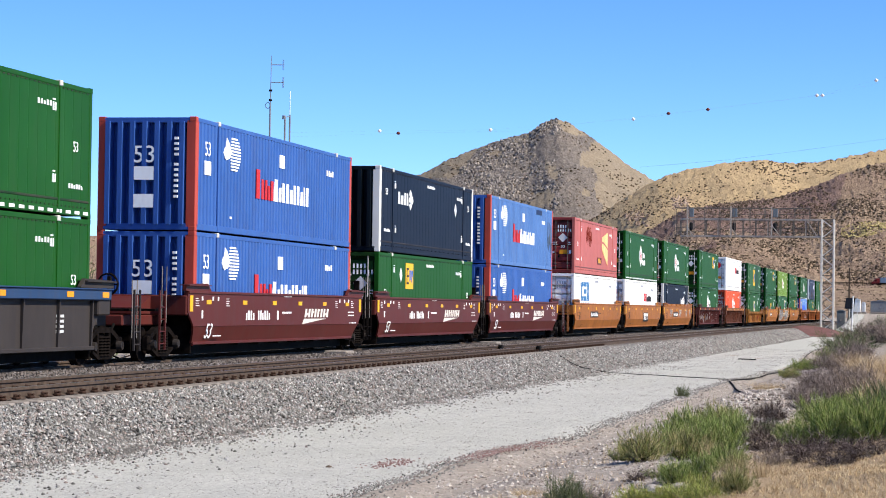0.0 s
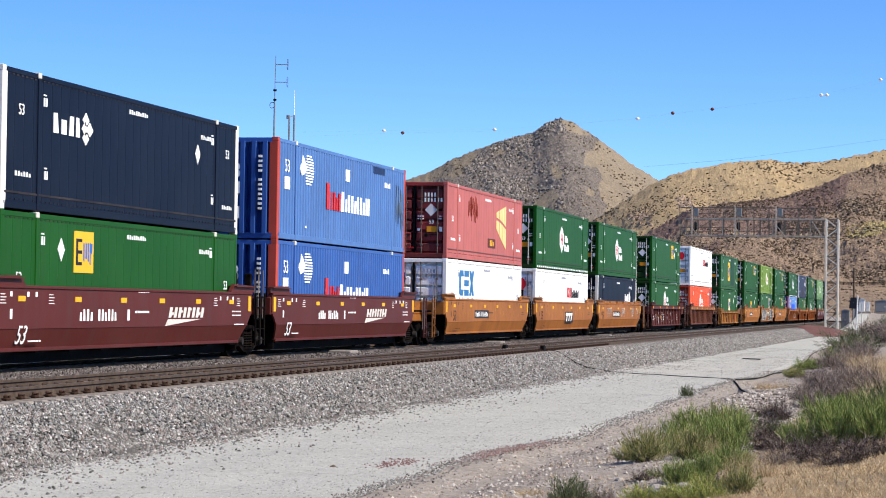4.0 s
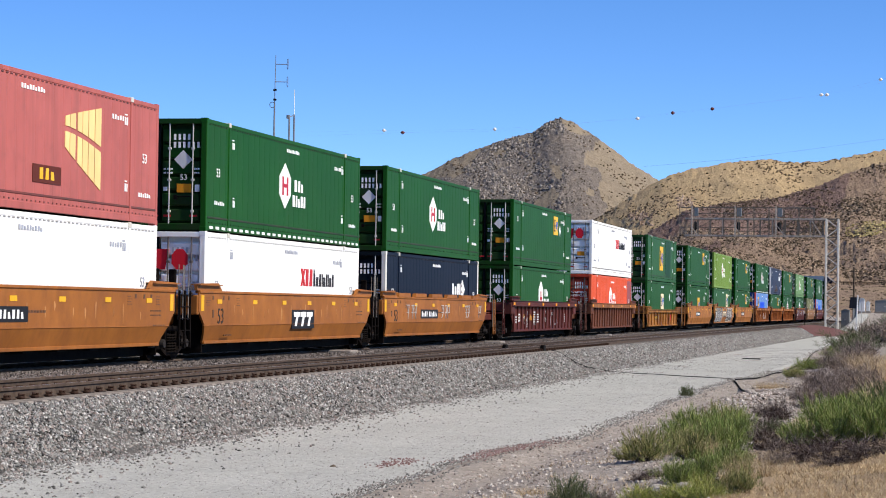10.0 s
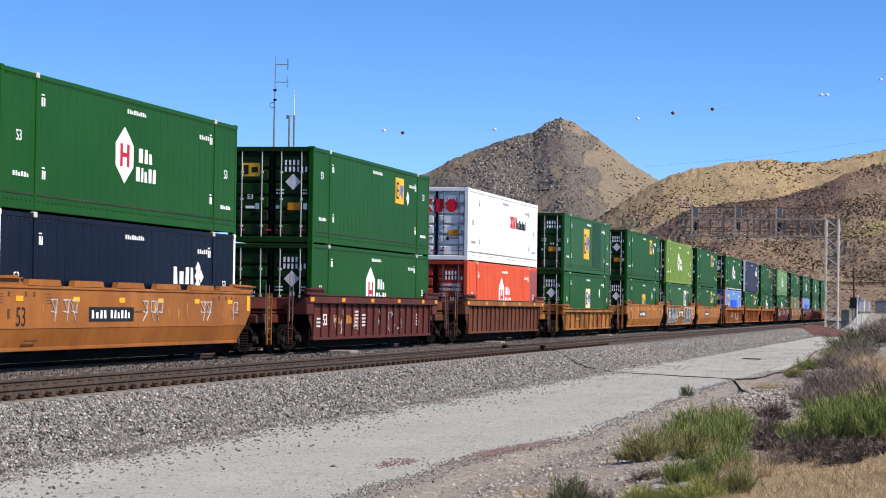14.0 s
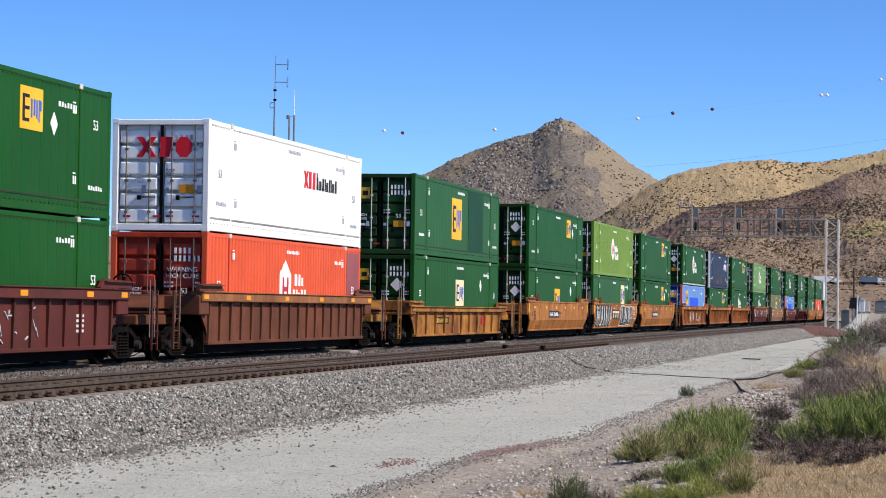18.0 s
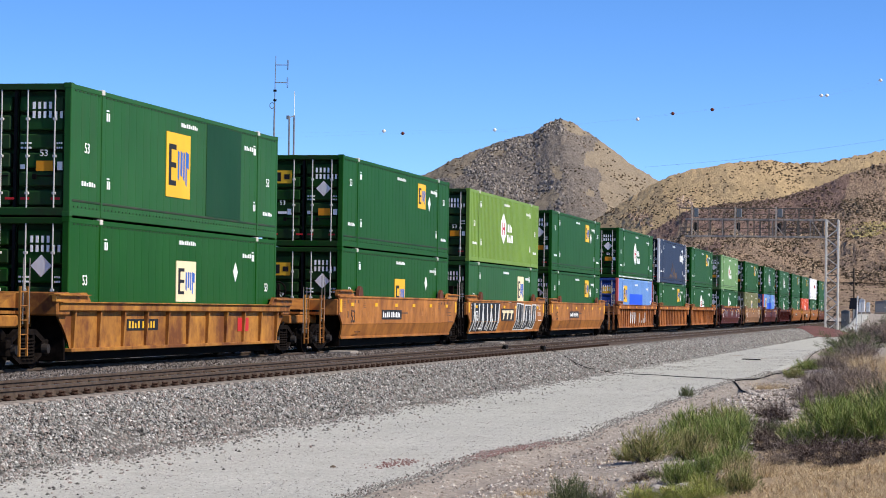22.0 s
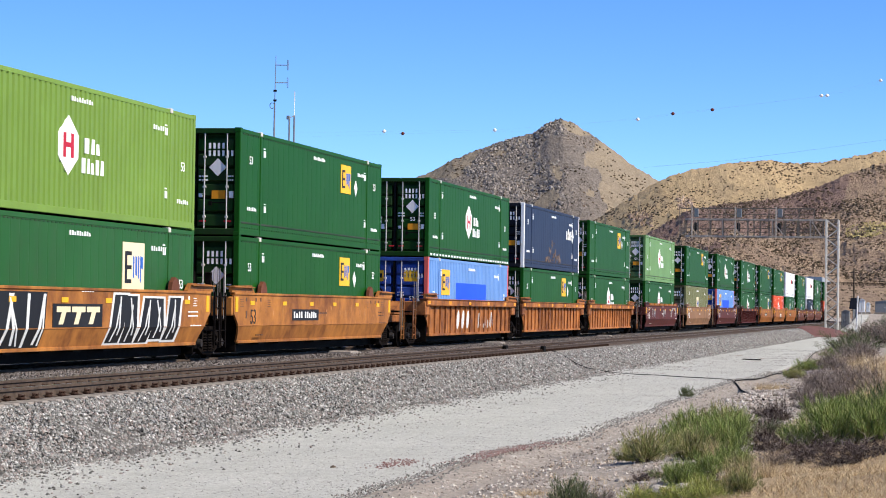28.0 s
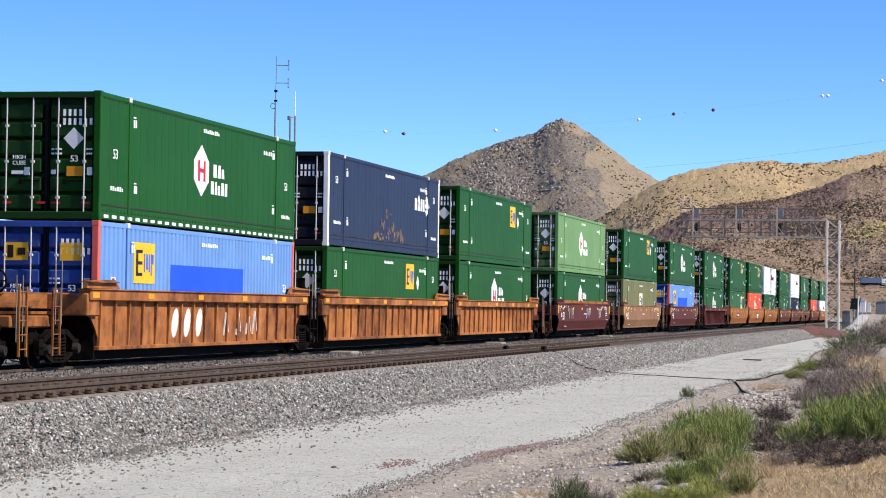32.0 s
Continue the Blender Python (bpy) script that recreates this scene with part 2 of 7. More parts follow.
def side_panel(style, mat):
    """The long wall at x = 0, ribs towards +x."""
    b = Build()
    y0, y1, z0, z1 = -L / 2 + 0.14, L / 2 - 0.14, 0.17, H - 0.11
    pts = [(-0.035, y0)]
    if style == "corr":
        pitch = 0.29
        n = int((y1 - y0) / pitch)
        pitch = (y1 - y0) / n
        for k in range(n):
            y = y0 + k * pitch
            pts += [(-0.042, y + pitch * 0.04), (-0.004, y + pitch * 0.16), (-0.004, y + pitch * 0.70), (-0.042, y + pitch * 0.82)]
    else:
        pitch = 0.5
        n = int((y1 - y0) / pitch)
        pitch = (y1 - y0) / n
        for k in range(n):
            y = y0 + k * pitch
            pts += [(-0.010, y + 0.02), (-0.009, y + pitch * 0.5), (-0.010, y + pitch - 0.03), (-0.014, y + pitch - 0.01)]
    pts.append((-0.035, y1))
    b.strip([[(x, y, z) for x, y in pts] for z in (z0, z1)])
    b.strip([[(x - 0.02, y, z) for x, y in pts] for z in (z0, z1)])
    return b.mesh("side_panel", mat)


def door_mesh(mat, half):
    """One leaf of the end doors, facing -y."""
    x0, x1 = (-W / 2 + 0.10, -0.012) if half < 0 else (0.012, W / 2 - 0.10)
    return Build().box(x0, x1, 0.18, 0.21, 0.18, H - 0.15, 0.01).mesh("door", mat)


def door_panel(mat, half):
    """A bulging panel of a door leaf."""
    x0, x1 = (-W / 2 + 0.19, -0.10) if half < 0 else (0.10, W / 2 - 0.19)
    return Build().box(x0, x1, -0.075, 0.2, 0.0, 0.325, 0.03).mesh("door_panel", mat)


def rod_mesh(mat):
    b = Build()
    b.tube((0, 0, 0.10), (0, 0, H - 0.06), 0.017, 8)
    for z in (0.12, 0.5, 1.3, 2.1, H - 0.1):
        b.box(-0.045, 0.045, -0.015, 0.05, z - 0.03, z + 0.03, 0.01)
    return b.mesh("lock_rod", mat)


def casting_mesh(mat):
    b = Build()
    b.box(-0.09, 0.09, -0.09, 0.09, -0.06, 0.06, 0.012)
    return b.mesh("corner_casting", mat)


def flat(b, y0, y1, z0, z1, d=0.006):
    """A painted patch on a wall: a thin plate standing on x = 0, y along, z up."""
    return b.box(-0.02, d, y0, y1, z0, z1)


def plate(b, outline, d=0.006, k=0.0):
    return b.prism(outline, -0.02, d + k)


def word(b, y, z, h, widths, gap=0.05, d=0.006, shape=0):
    """A wordmark as plain bars, one for each letter."""
    for i, w in enumerate(widths):
        low = 0.74 if (i + shape) % 3 == 2 else 1.0
        left, right = ((0.06, 0.80), (0.06, 0.62), (0.22, 0.80))[(i * 2 + shape) % 3]
        plate(b, [(y + 0.06 * w, z), (y + 0.80 * w, z), (y + right * w, z + h * low), (y + left * w, z + h * low)], d)
        y += w + gap
    return b


def bars(b, y, z, w, h, n, d=0.006):
    """Small print as bars."""
    for k in range(n):
        flat(b, y + k * w / n, y + (k + 0.74) * w / n, z, z + h, d)
    return b


def logo_parts(kind):
    """The marks of a long wall: (name, mesh) pairs; y from the end that leads, z from the bottom."""
    out = []

    def put(name, b, mat):
        pieces = b.split()
        if name in ("emblem_stripes",) or len(pieces) == 1:
            out.append((name, b.mesh(name, mat)))
        else:
            out.extend((name, q.mesh(name, mat)) for q in pieces)
    if kind.startswith("hexagon"):
        low = kind == "hexagon_low"
        y, z = 6.75, (0.78 if low else 1.0)
        b = Build()
        w, h = 1.2, (1.4 if low else 1.05)
        up = 0.18 if low else 0.0
        plate(b, [(y, z + 0.28), (y + w * 0.5, z - (0.12 if not low else -0.2)), (y + w, z + 0.28), (y + w, z + h - 0.28), (y + w * 0.72, z + h - 0.05), (y + w * 0.5, z + h + 0.12), (y + w * 0.28, z + h - 0.05), (y, z + h - 0.28)])
        word(b, y + w + 0.38, 1.42 + up, 0.33, (0.34, 0.28, 0.28), 0.05, shape=3)
        word(b, y + w + 0.20, 0.98 + up, 0.33, (0.30, 0.20, 0.26, 0.26, 0.26), 0.04)
        put("emblem", b, WHITE)
        b = Build()
        for a in (0.24, 0.62):
            flat(b, y + w * a, y + w * (a + 0.14), z + 0.25 * h, z + 0.75 * h, 0.011)
        flat(b, y + w * 0.38, y + w * 0.62, z + h * 0.46, z + h * 0.56, 0.011)
        put("emblem_stripe", b, paint("hexagon_red", (0.42, 0.02, 0.04), 0.05) if kind != "hexagon_green" else paint("green_letter", (0.012, 0.125, 0.026), 0.1))
    if kind.startswith("square"):
        y, z, w, h = {"square": (10.75, 1.68, 1.25, 0.88), "square_fore": (4.1, 1.68, 1.2, 0.9), "square_low": (7.3, 1.10, 1.55, 1.0), "square_mid": (6.4, 0.75, 1.85, 1.57), "square_near": (2.35, 1.52, 1.5, 0.95), "square_cut": (7.3, 0.75, 1.55, 1.25), "square_far": (10.9, 1.30, 1.5, 1.15)}[kind]
        b = Build()
        flat(b, y, y + w, z, z + h)
        put("emblem", b, LOGO_YELLOW if kind not in ("square_far", "square_low") else paint("cream_marking", (0.75, 0.62, 0.4), 0.05))
        b = Build()
        flat(b, y + w * 0.10, y + w * 0.20, z + h * 0.18, z + h * 0.82, 0.011)
        for q in (0.18, 0.46, 0.74):
            flat(b, y + w * 0.20, y + w * 0.40, z + h * q, z + h * (q + 0.08), 0.011)
        put("emblem_bar", b, BLACKPAINT)
        b = Build()
        for a, c, lo, hi in ((0.47, 0.53, 0.30, 0.74), (0.58, 0.66, 0.36, 0.74), (0.70, 0.76, 0.30, 0.74), (0.80, 0.93, 0.50, 0.74), (0.80, 0.85, 0.22, 0.50)):
            plate(b, [(y + w * a, z + h * lo), (y + w * c, z + h * (lo - 0.03)), (y + w * c, z + h * (hi - 0.03)), (y + w * a, z + h * hi)], 0.011)
        put("emblem_wave", b, LOGO_BLUE)
    if kind.startswith("globe"):
        b = Build()
        y, z = 2.35, 1.70
        for k in range(11):
            half = 0.72 * sqrt(max(0.05, 1 - ((k - 5) / 6.2) ** 2))
            flat(b, y + 0.85 - half * 0.3, y + 0.85 + half, z + k * 0.082, z + k * 0.082 + 0.045)
        plate(b, [(y, z + 0.42), (y + 0.22, z + 0.24), (y + 0.55, z + 0.30), (y + 0.72, z + 0.48), (y + 0.5, z + 0.72), (y + 0.28, z + 0.84), (y + 0.2, z + 0.6)], 0.008)
        put("emblem_stripes", b, WHITE)
        b = Build()
        zz = 1.08
        word(b, 5.42, zz, 0.80, (0.46,), shape=0)
        word(b, 5.92, zz, 0.55, (0.32, 0.30, 0.26, 0.30), 0.03, shape=3)
        put("red_wordmark", b, LOGO_RED)
        b = Build()
        word(b, 7.15, zz, 0.84, (0.52,), shape=2)
        word(b, 7.70, zz, 0.55, (0.32, 0.38, 0.36, 0.38, 0.32, 0.34, 0.36, 0.20, 0.38), 0.03, shape=2)
        flat(b, 0.75, 1.28, 1.46, 1.82)
        flat(b, 7.75, 8.25, 2.05, 2.42)
        flat(b, 3.0, 3.16, 0.42, 0.48)
        word(b, 13.0, 2.12, 0.17, (0.2, 0.2, 0.2, 0.2), 0.02)
        put("white_wordmark", b, WHITE)
    if kind.startswith("kite"):
        y, z = (2.75, 1.72) if kind == "kite_near" else ((12.0, 1.6) if kind == "kite" else (11.0, 1.52))
        b = Build()
        word(b, y, z, 0.42, (0.40, 0.40, 0.36, 0.30), 0.06, shape=1)
        y += 1.75
        for a, c in ((0, 0.2), (0, -0.2), (0.24, 0), (-0.05, 0)):
            plate(b, [(y + 0.2 + a - 0.2, z + 0.2 + c), (y + 0.2 + a, z + 0.05 + c), (y + 0.2 + a + 0.2, z + 0.2 + c), (y + 0.2 + a, z + 0.37 + c)], 0.006, 0.002 * (a > 0))
        put("emblem", b, WHITE)
    if kind == "trio":
        b = Build()
        y, z = 2.45, 1.50
        h = 0.98
        plate(b, [(y + 0.15, z), (y + 0.75, z), (y + 0.85, z + 0.24 * h), (y + 0.35, z + 0.24 * h), (y + 0.35, z + 0.76 * h), (y + 0.85, z + 0.76 * h), (y + 0.75, z + h), (y + 0.15, z + h), (y, z + 0.84 * h), (y, z + 0.16 * h)])
        for q in (0.0, 0.38, 0.76):
            flat(b, y + 1.0, y + 1.85, z + q * h, z + (q + 0.24) * h)
        plate(b, [(y + 2.0, z), (y + 2.32, z), (y + 2.9, z + h), (y + 2.58, z + h)])
        plate(b, [(y + 2.58, z), (y + 2.9, z), (y + 2.32, z + h), (y + 2.0, z + h)], 0.006, 0.002)
        put("emblem", b, LOGO_SKY)
        word_b = word(Build(), y + 0.02, z - 0.24, 0.17, (0.22,) * 10, 0.07, shape=1)
        put("wordmark", word_b, GREYTEXT)
    if kind == "gate":
        b = Build()
        y = 10.0
        for k, (a, c) in enumerate(((0.0, 0.26), (0.29, 0.62), (0.74, 1.02), (1.05, 1.38), (1.42, 1.78), (1.82, 2.2))):
            slot = [1.86 - 0.09 * q ** 1.6 for q in (a, c)]
            foot = [1.46 - 0.39 * q ** 0.95 for q in (a, c)]
            plate(b, [(y + a, slot[0] + 0.06), (y + c, slot[1] + 0.06), (y + c, 2.12 + 0.17 * c ** 0.9), (y + a, 2.12 + 0.17 * a ** 0.9)])
            plate(b, [(y + a, foot[0]), (y + c, foot[1]), (y + c, slot[1] - 0.06), (y + a, slot[0] - 0.06)])
        put("emblem", b, LOGO_GOLD)
        put("brown_label", flat(Build(), 8.2, 9.8, 0.62, 1.0), paint("brown_label", (0.10, 0.02, 0.01), 0.1))
        put("label_mark", word(Build(), 8.55, 0.70, 0.24, (0.26, 0.26, 0.26), 0.06, 0.011), LOGO_YELLOW)
    if kind == "duo":
        b = Build()
        y, z = 9.2, 1.60
        plate(b, [(y, z), (y + 0.16, z), (y + 0.5, z + 0.50), (y + 0.34, z + 0.50)])
        plate(b, [(y + 0.34, z), (y + 0.5, z), (y + 0.16, z + 0.50), (y, z + 0.50)], 0.006, 0.002)
        word(b, y + 0.54, z, 0.50, (0.36, 0.40), 0.05, shape=0)
        put("red_wordmark", b, LOGO_RED)
        b = word(Build(), y + 1.42, z, 0.38, (0.28, 0.30, 0.30, 0.14, 0.26, 0.22, 0.14, 0.28, 0.26), 0.03, shape=1)
        flat(b, y + 1.44, y + 1.53, z + 0.3, z + 0.50)
        put("black_wordmark", b, BLACKPAINT)
    return out


def small_marks(kind, dark):
    """Numbers and warnings on a long wall that cannot be read, as bars."""
    b = Build()
    if kind:
        word(b, 7.5, 2.50, 0.10, (0.12,) * 9, 0.03)
        word(b, 12.9, 2.30, 0.11, (0.12,) * 5, 0.05)
        for y in (2.2, 13.75):
            flat(b, y, y + 0.16, 2.44, 2.47)
            word(b, y, 2.22, 0.18, (0.10, 0.10), 0.02)
    if kind in (1, 3):
        word(b, 0.7, 0.70, 0.10, (0.12,) * 6, 0.03)
        word(b, 14.75, 0.62, 0.10, (0.12,) * 6, 0.03)
        for y in (2.3, 13.8):
            flat(b, y, y + 0.14, 0.92, 0.95)
            word(b, y, 0.70, 0.18, (0.09, 0.09), 0.02)
    if kind in (2, 3):
        yd = 12.65 if kind == 3 else 12.25
        plate(b, [(yd - 0.2, 1.9), (yd, 1.65), (yd + 0.2, 1.9), (yd, 2.15)])
    return b.mesh("marking", GREYTEXT if dark else WHITE)


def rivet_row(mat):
    """Rows of dark plates for the dimples' shade, under top rail and over bottom rail."""
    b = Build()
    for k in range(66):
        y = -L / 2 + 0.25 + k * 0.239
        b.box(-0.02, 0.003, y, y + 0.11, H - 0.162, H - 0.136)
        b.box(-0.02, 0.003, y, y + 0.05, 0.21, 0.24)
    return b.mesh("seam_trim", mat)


def container(colour, style="flat", end="door", logos=(), marks=1, extra=(), label="", dashes=False):
    """A stacked box; the origin lies under its middle, -y leads, +x faces the open side."""
    words, rgb, dirt = COLOURS[colour]
    wall = paint(colour + "_paint", rgb, dirt)
    # shaded copy of the wall paint; the default tone and heavier grime deepen it
    endm = paint(colour + "_end_shade_paint", END_SHADE_COLOURS.get(colour, tuple(0.7 * c for c in rgb)), 0.05 if colour in ("white",) + BLUES else min(0.75, dirt + 0.3), 0.5, (0.03, 0.025, 0.022))
    post = paint(colour + "_post_paint", POST_COLOURS.get(colour, rgb), dirt)
    finish = "ribbed sides" if style == "corr" else "smooth plated sides"
    top = thing("shipping_container", label or f"{words} fifty-three foot steel container with {finish}", "container", "containers on the train")

    def put(key, name, make, x, y, z, parent=top, rz=0, lab=""):
        return part(name, shared(key, make), None, parent, lab, at=pose(x, y, z, 0, 0, rz))
    put(("side", style, colour), "side_panel", lambda: side_panel(style, wall), W / 2, 0, 0)
    put(("side", style, colour), "side_panel", lambda: side_panel(style, wall), -W / 2, 0, 0, rz=180)

    def rail(z0, z1, m):
        b = Build()
        b.box(-0.05, 0.0, -L / 2 + 0.1, L / 2 - 0.1, z0, z1, 0.012)
        return b.mesh("rail", m)
    for sx, rz in ((W / 2, 0), (-W / 2, 180)):
        put(("bottom_rail", colour), "bottom_rail", lambda: rail(0.03, 0.19, wall), sx, 0, 0, rz=rz)
        put(("top_rail", colour), "top_rail", lambda: rail(H - 0.13, H - 0.02, wall), sx, 0, 0, rz=rz)

    # seam and dimple rows: the grooves' shade is put into a darker paint
    if style == "flat":
        put(("seam", colour), "seam", lambda: Build().box(-0.03, 0.004, -L / 2 + 0.14, L / 2 - 0.14, 0.33, 0.385, 0.01).mesh("seam", paint(colour + "_seam_shade_paint", tuple(0.4 * c for c in rgb), 0.5)), W / 2, 0, 0)
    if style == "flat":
        teeth = put(("teeth", colour), "seam_trim", lambda: rivet_row(paint(colour + "_seam_shade_paint", tuple(0.4 * c for c in rgb), 0.5)), W / 2, 0, 0)
        tagged(teeth, kind="stuff")
    put(("roof", colour), "roof", lambda: Build().box(-W / 2 + 0.03, W / 2 - 0.03, -L / 2 + 0.08, L / 2 - 0.08, H - 0.05, H - 0.025, 0.01).mesh("roof", wall), 0, 0, 0)
    put(("floor", colour), "floor", lambda: Build().box(-W / 2 + 0.06, W / 2 - 0.06, -L / 2 + 0.08, L / 2 - 0.08, 0.05, 0.16, 0.01).mesh("floor", DARK), 0, 0, 0)
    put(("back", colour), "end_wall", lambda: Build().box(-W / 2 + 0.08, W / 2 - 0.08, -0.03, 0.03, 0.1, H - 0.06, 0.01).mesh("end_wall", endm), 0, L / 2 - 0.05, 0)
    pw = 0.125 if end == "wall" else 0.078
    for sx in (-1, 1):
        for sy in (-1, 1):
            put(("post", colour, end), "corner_post", lambda: Build().box(-pw, pw, -pw, pw, 0.09, H - 0.09, 0.015).mesh("corner_post", post), sx * (W / 2 - pw), sy * (L / 2 - pw), 0)
            for z in (0.06, H - 0.06):
                put(("casting", colour), "corner_casting", lambda: casting_mesh(post), sx * (W / 2 - 0.085), sy * (L / 2 - 0.085), z)
        for y in (-L / 2 + 1.95, L / 2 - 1.95):
            put(("mid_post", colour), "stacking_post", lambda: Build().box(-0.03, 0.012, -0.05, 0.05, 0.05, H - 0.05, 0.01).mesh("stacking_post", wall), sx * W / 2, y, 0)
            put("pale_casting", "stacking_casting", lambda: casting_mesh(paint("worn_casting", (0.55, 0.53, 0.48), 0.2)), sx * (W / 2 - 0.065), y, H - 0.055)
    for z, h in ((0.02, 0.17), (H - 0.16, 0.14)):
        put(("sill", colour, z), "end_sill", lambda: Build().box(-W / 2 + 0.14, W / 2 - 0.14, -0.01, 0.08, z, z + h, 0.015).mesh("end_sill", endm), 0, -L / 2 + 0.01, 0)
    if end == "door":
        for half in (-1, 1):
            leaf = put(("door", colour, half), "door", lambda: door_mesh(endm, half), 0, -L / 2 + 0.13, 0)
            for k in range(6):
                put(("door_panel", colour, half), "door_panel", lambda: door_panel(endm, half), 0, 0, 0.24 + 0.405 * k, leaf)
            put(("seal", half), "door_seal", lambda: Build().box(min(0, half * 0.035), max(0, half * 0.035), -0.03, 0.03, 0.18, H - 0.15).box(*sorted((half * (W / 2 - 0.15), half * (W / 2 - 0.105))), -0.03, 0.03, 0.18, H - 0.15).mesh("door_seal", RUBBER), 0, -L / 2 + 0.11, 0)
            for x in (0.30, 0.92):
                put(("rod", colour in ("red", "orange", "white")), "lock_rod", lambda: rod_mesh(DULL_ROD if colour in ("red", "orange", "white") else STEEL), half * x, -L / 2 + 0.022, 0)
        tagged(put(("door_marks", colour), "door_marking", lambda: door_marks(colour), 0, -L / 2 + 0.060, 0), kind="stuff")
        put(("door53", colour == "white"), "number", lambda: end_letters("53", 0.20, GREYTEXT if colour == "white" else WHITE), 0.68 if marks == 1 else -0.66, -L / 2 + 0.036, 1.30)
        if marks == 1:
            put(("door_cube", colour == "white"), "warning", lambda: end_letters("HIGH\nCUBE", 0.13, GREYTEXT if colour == "white" else WHITE), -0.62, -L / 2 + 0.036, 1.36)
        if colour == "orange":
            put("door_warning", "warning", lambda: end_letters("WARNING\nHIGH CUBE", 0.17, WHITE), 0.62, -L / 2 + 0.036, 1.86)
        for x in (0.98, -0.50):
            put(("white_label", colour == "white"), "white_label", lambda: Build().box(0, 0.12, -0.016, 0.02, 1.0, 1.18).mesh("white_label", WHITE if colour != "white" else GREYTEXT), x, -L / 2 + 0.058, 0)
        for x in (-0.62, 0.42):
            put("lock_handle", "lock_handle", lambda: Build().box(0, 0.5, -0.012, 0.02, 0.86, 0.89, 0.004).box(0.0, 0.1, -0.02, 0.02, 0.80, 0.92, 0.01).mesh("lock_handle", DARK), x, -L / 2 + 0.03, 0)
        for x in (-1.0, -0.2, 0.15, 0.85):
            put("door_reflector", "door_reflector", lambda: Build().box(0, 0.2, -0.01, 0.02, 0.36, 0.41).mesh("door_reflector", LOGO_RED), x, -L / 2 + 0.055, 0)
        put("orange_label", "orange_label", lambda: Build().box(0.50, 0.88, -0.016, 0.02, 0.98, 1.20).mesh("orange_label", ORANGE_LABEL), 0, -L / 2 + 0.058, 0)
        if colour == "pale_blue":
            put("door_square_far", "door_emblem", lambda: Build().box(0.38, 0.92, -0.016, 0.02, 1.98, 2.38).mesh("door_emblem", LOGO_YELLOW), 0, -L / 2 + 0.056, 0)
        if colour in ("green", "forest", "pale_blue", "mint") and "square" in "".join(logos):
            put("door_square", "door_emblem", lambda: Build().box(-0.92, -0.38, -0.016, 0.02, 1.98, 2.38).mesh("door_emblem", LOGO_YELLOW), 0, -L / 2 + 0.056, 0)
            put("door_square_mark", "door_emblem_mark", lambda: Build().box(-0.86, -0.72, -0.02, 0.02, 2.04, 2.32).box(-0.62, -0.44, -0.02, 0.02, 2.1, 2.26).mesh("door_emblem_mark", BLACKPAINT), 0, -L / 2 + 0.054, 0)
        blocks = {"trio": (LOGO_BLUE, 1.95, 2.35, 3, -1.02, 0.26), "gate": (LOGO_GOLD, 2.05, 2.45, 2, -0.9, 0.24)}
        if "duo" in logos:
            red = paint("bright_red_marking", (0.62, 0.02, 0.035), 0.04)
            z0, z1 = 1.90, 2.42
            for k, outline in enumerate(([(-0.66, z0), (-0.50, z0), (-0.12, z1), (-0.28, z1)], [(-0.28, z0), (-0.12, z0), (-0.50, z1), (-0.66, z1)],
                                         [(-0.02, z0), (0.22, z0), (0.32, z1), (-0.02, z1)],
                                         [(0.38 + 0.23 + 0.23 * cos(pi * (q + 0.5) / 4), (z0 + z1) / 2 + 0.28 * sin(pi * (q + 0.5) / 4)) for q in range(8)])):
                put(("duo_end", k), "door_emblem", lambda: Build().prism(outline, -0.016 - 0.002 * k, 0.02, "y").mesh("door_emblem", red), 0, -L / 2 + 0.052, 0)
        for kind in logos:
            if kind in blocks:
                bm_, z0, z1, count, x0, step = blocks[kind]
                for k in range(count):
                    put(("end_block", kind), "door_emblem", lambda: Build().box(0, step * 0.82, -0.016, 0.02, z0, z1).mesh("door_emblem", bm_), x0 + k * step, -L / 2 + 0.054, 0)
        if colour in ("green", "red", "mint"):
            put("door_diamond", "door_diamond", lambda: Build().prism([(0.42, 1.82), (0.66, 1.58), (0.90, 1.82), (0.66, 2.06)], -0.018, 0.02, "y").mesh("door_diamond", paint("pale_diamond", (0.75, 0.72, 0.70), 0.2)), 0, -L / 2 + 0.050, 0)
    else:
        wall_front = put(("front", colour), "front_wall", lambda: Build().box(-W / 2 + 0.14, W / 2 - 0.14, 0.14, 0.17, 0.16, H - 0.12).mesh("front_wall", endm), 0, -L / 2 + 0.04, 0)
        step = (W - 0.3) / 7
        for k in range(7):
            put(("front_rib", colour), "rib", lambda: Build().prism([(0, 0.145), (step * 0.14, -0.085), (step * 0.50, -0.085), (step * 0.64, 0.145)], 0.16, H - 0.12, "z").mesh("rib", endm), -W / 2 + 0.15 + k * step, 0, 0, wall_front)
        if colour in BLUES:
            put("front_patch", "front_patch", lambda: Build().box(-0.32, 0.20, -0.012, 0.02, 1.28, 1.62).mesh("front_patch", WHITE), 0, -L / 2 - 0.034, 0)
            put("front_patch", "front_patch", None, 0.0, -L / 2 - 0.034, -0.70)
            put("front_print", "marking", lambda: upright_print(), 0.80, -L / 2 - 0.03, 0.55)
            lettering("number", "53", 0.62, WHITE, top, pose(-0.05, -L / 2 - 0.038, 1.72, 90))
    small = put(("marks", marks, colour in ("white",)), "marking", lambda: small_marks(marks, colour in ("white",)), W / 2, -L / 2, 0)
    tagged(small, kind="stuff")
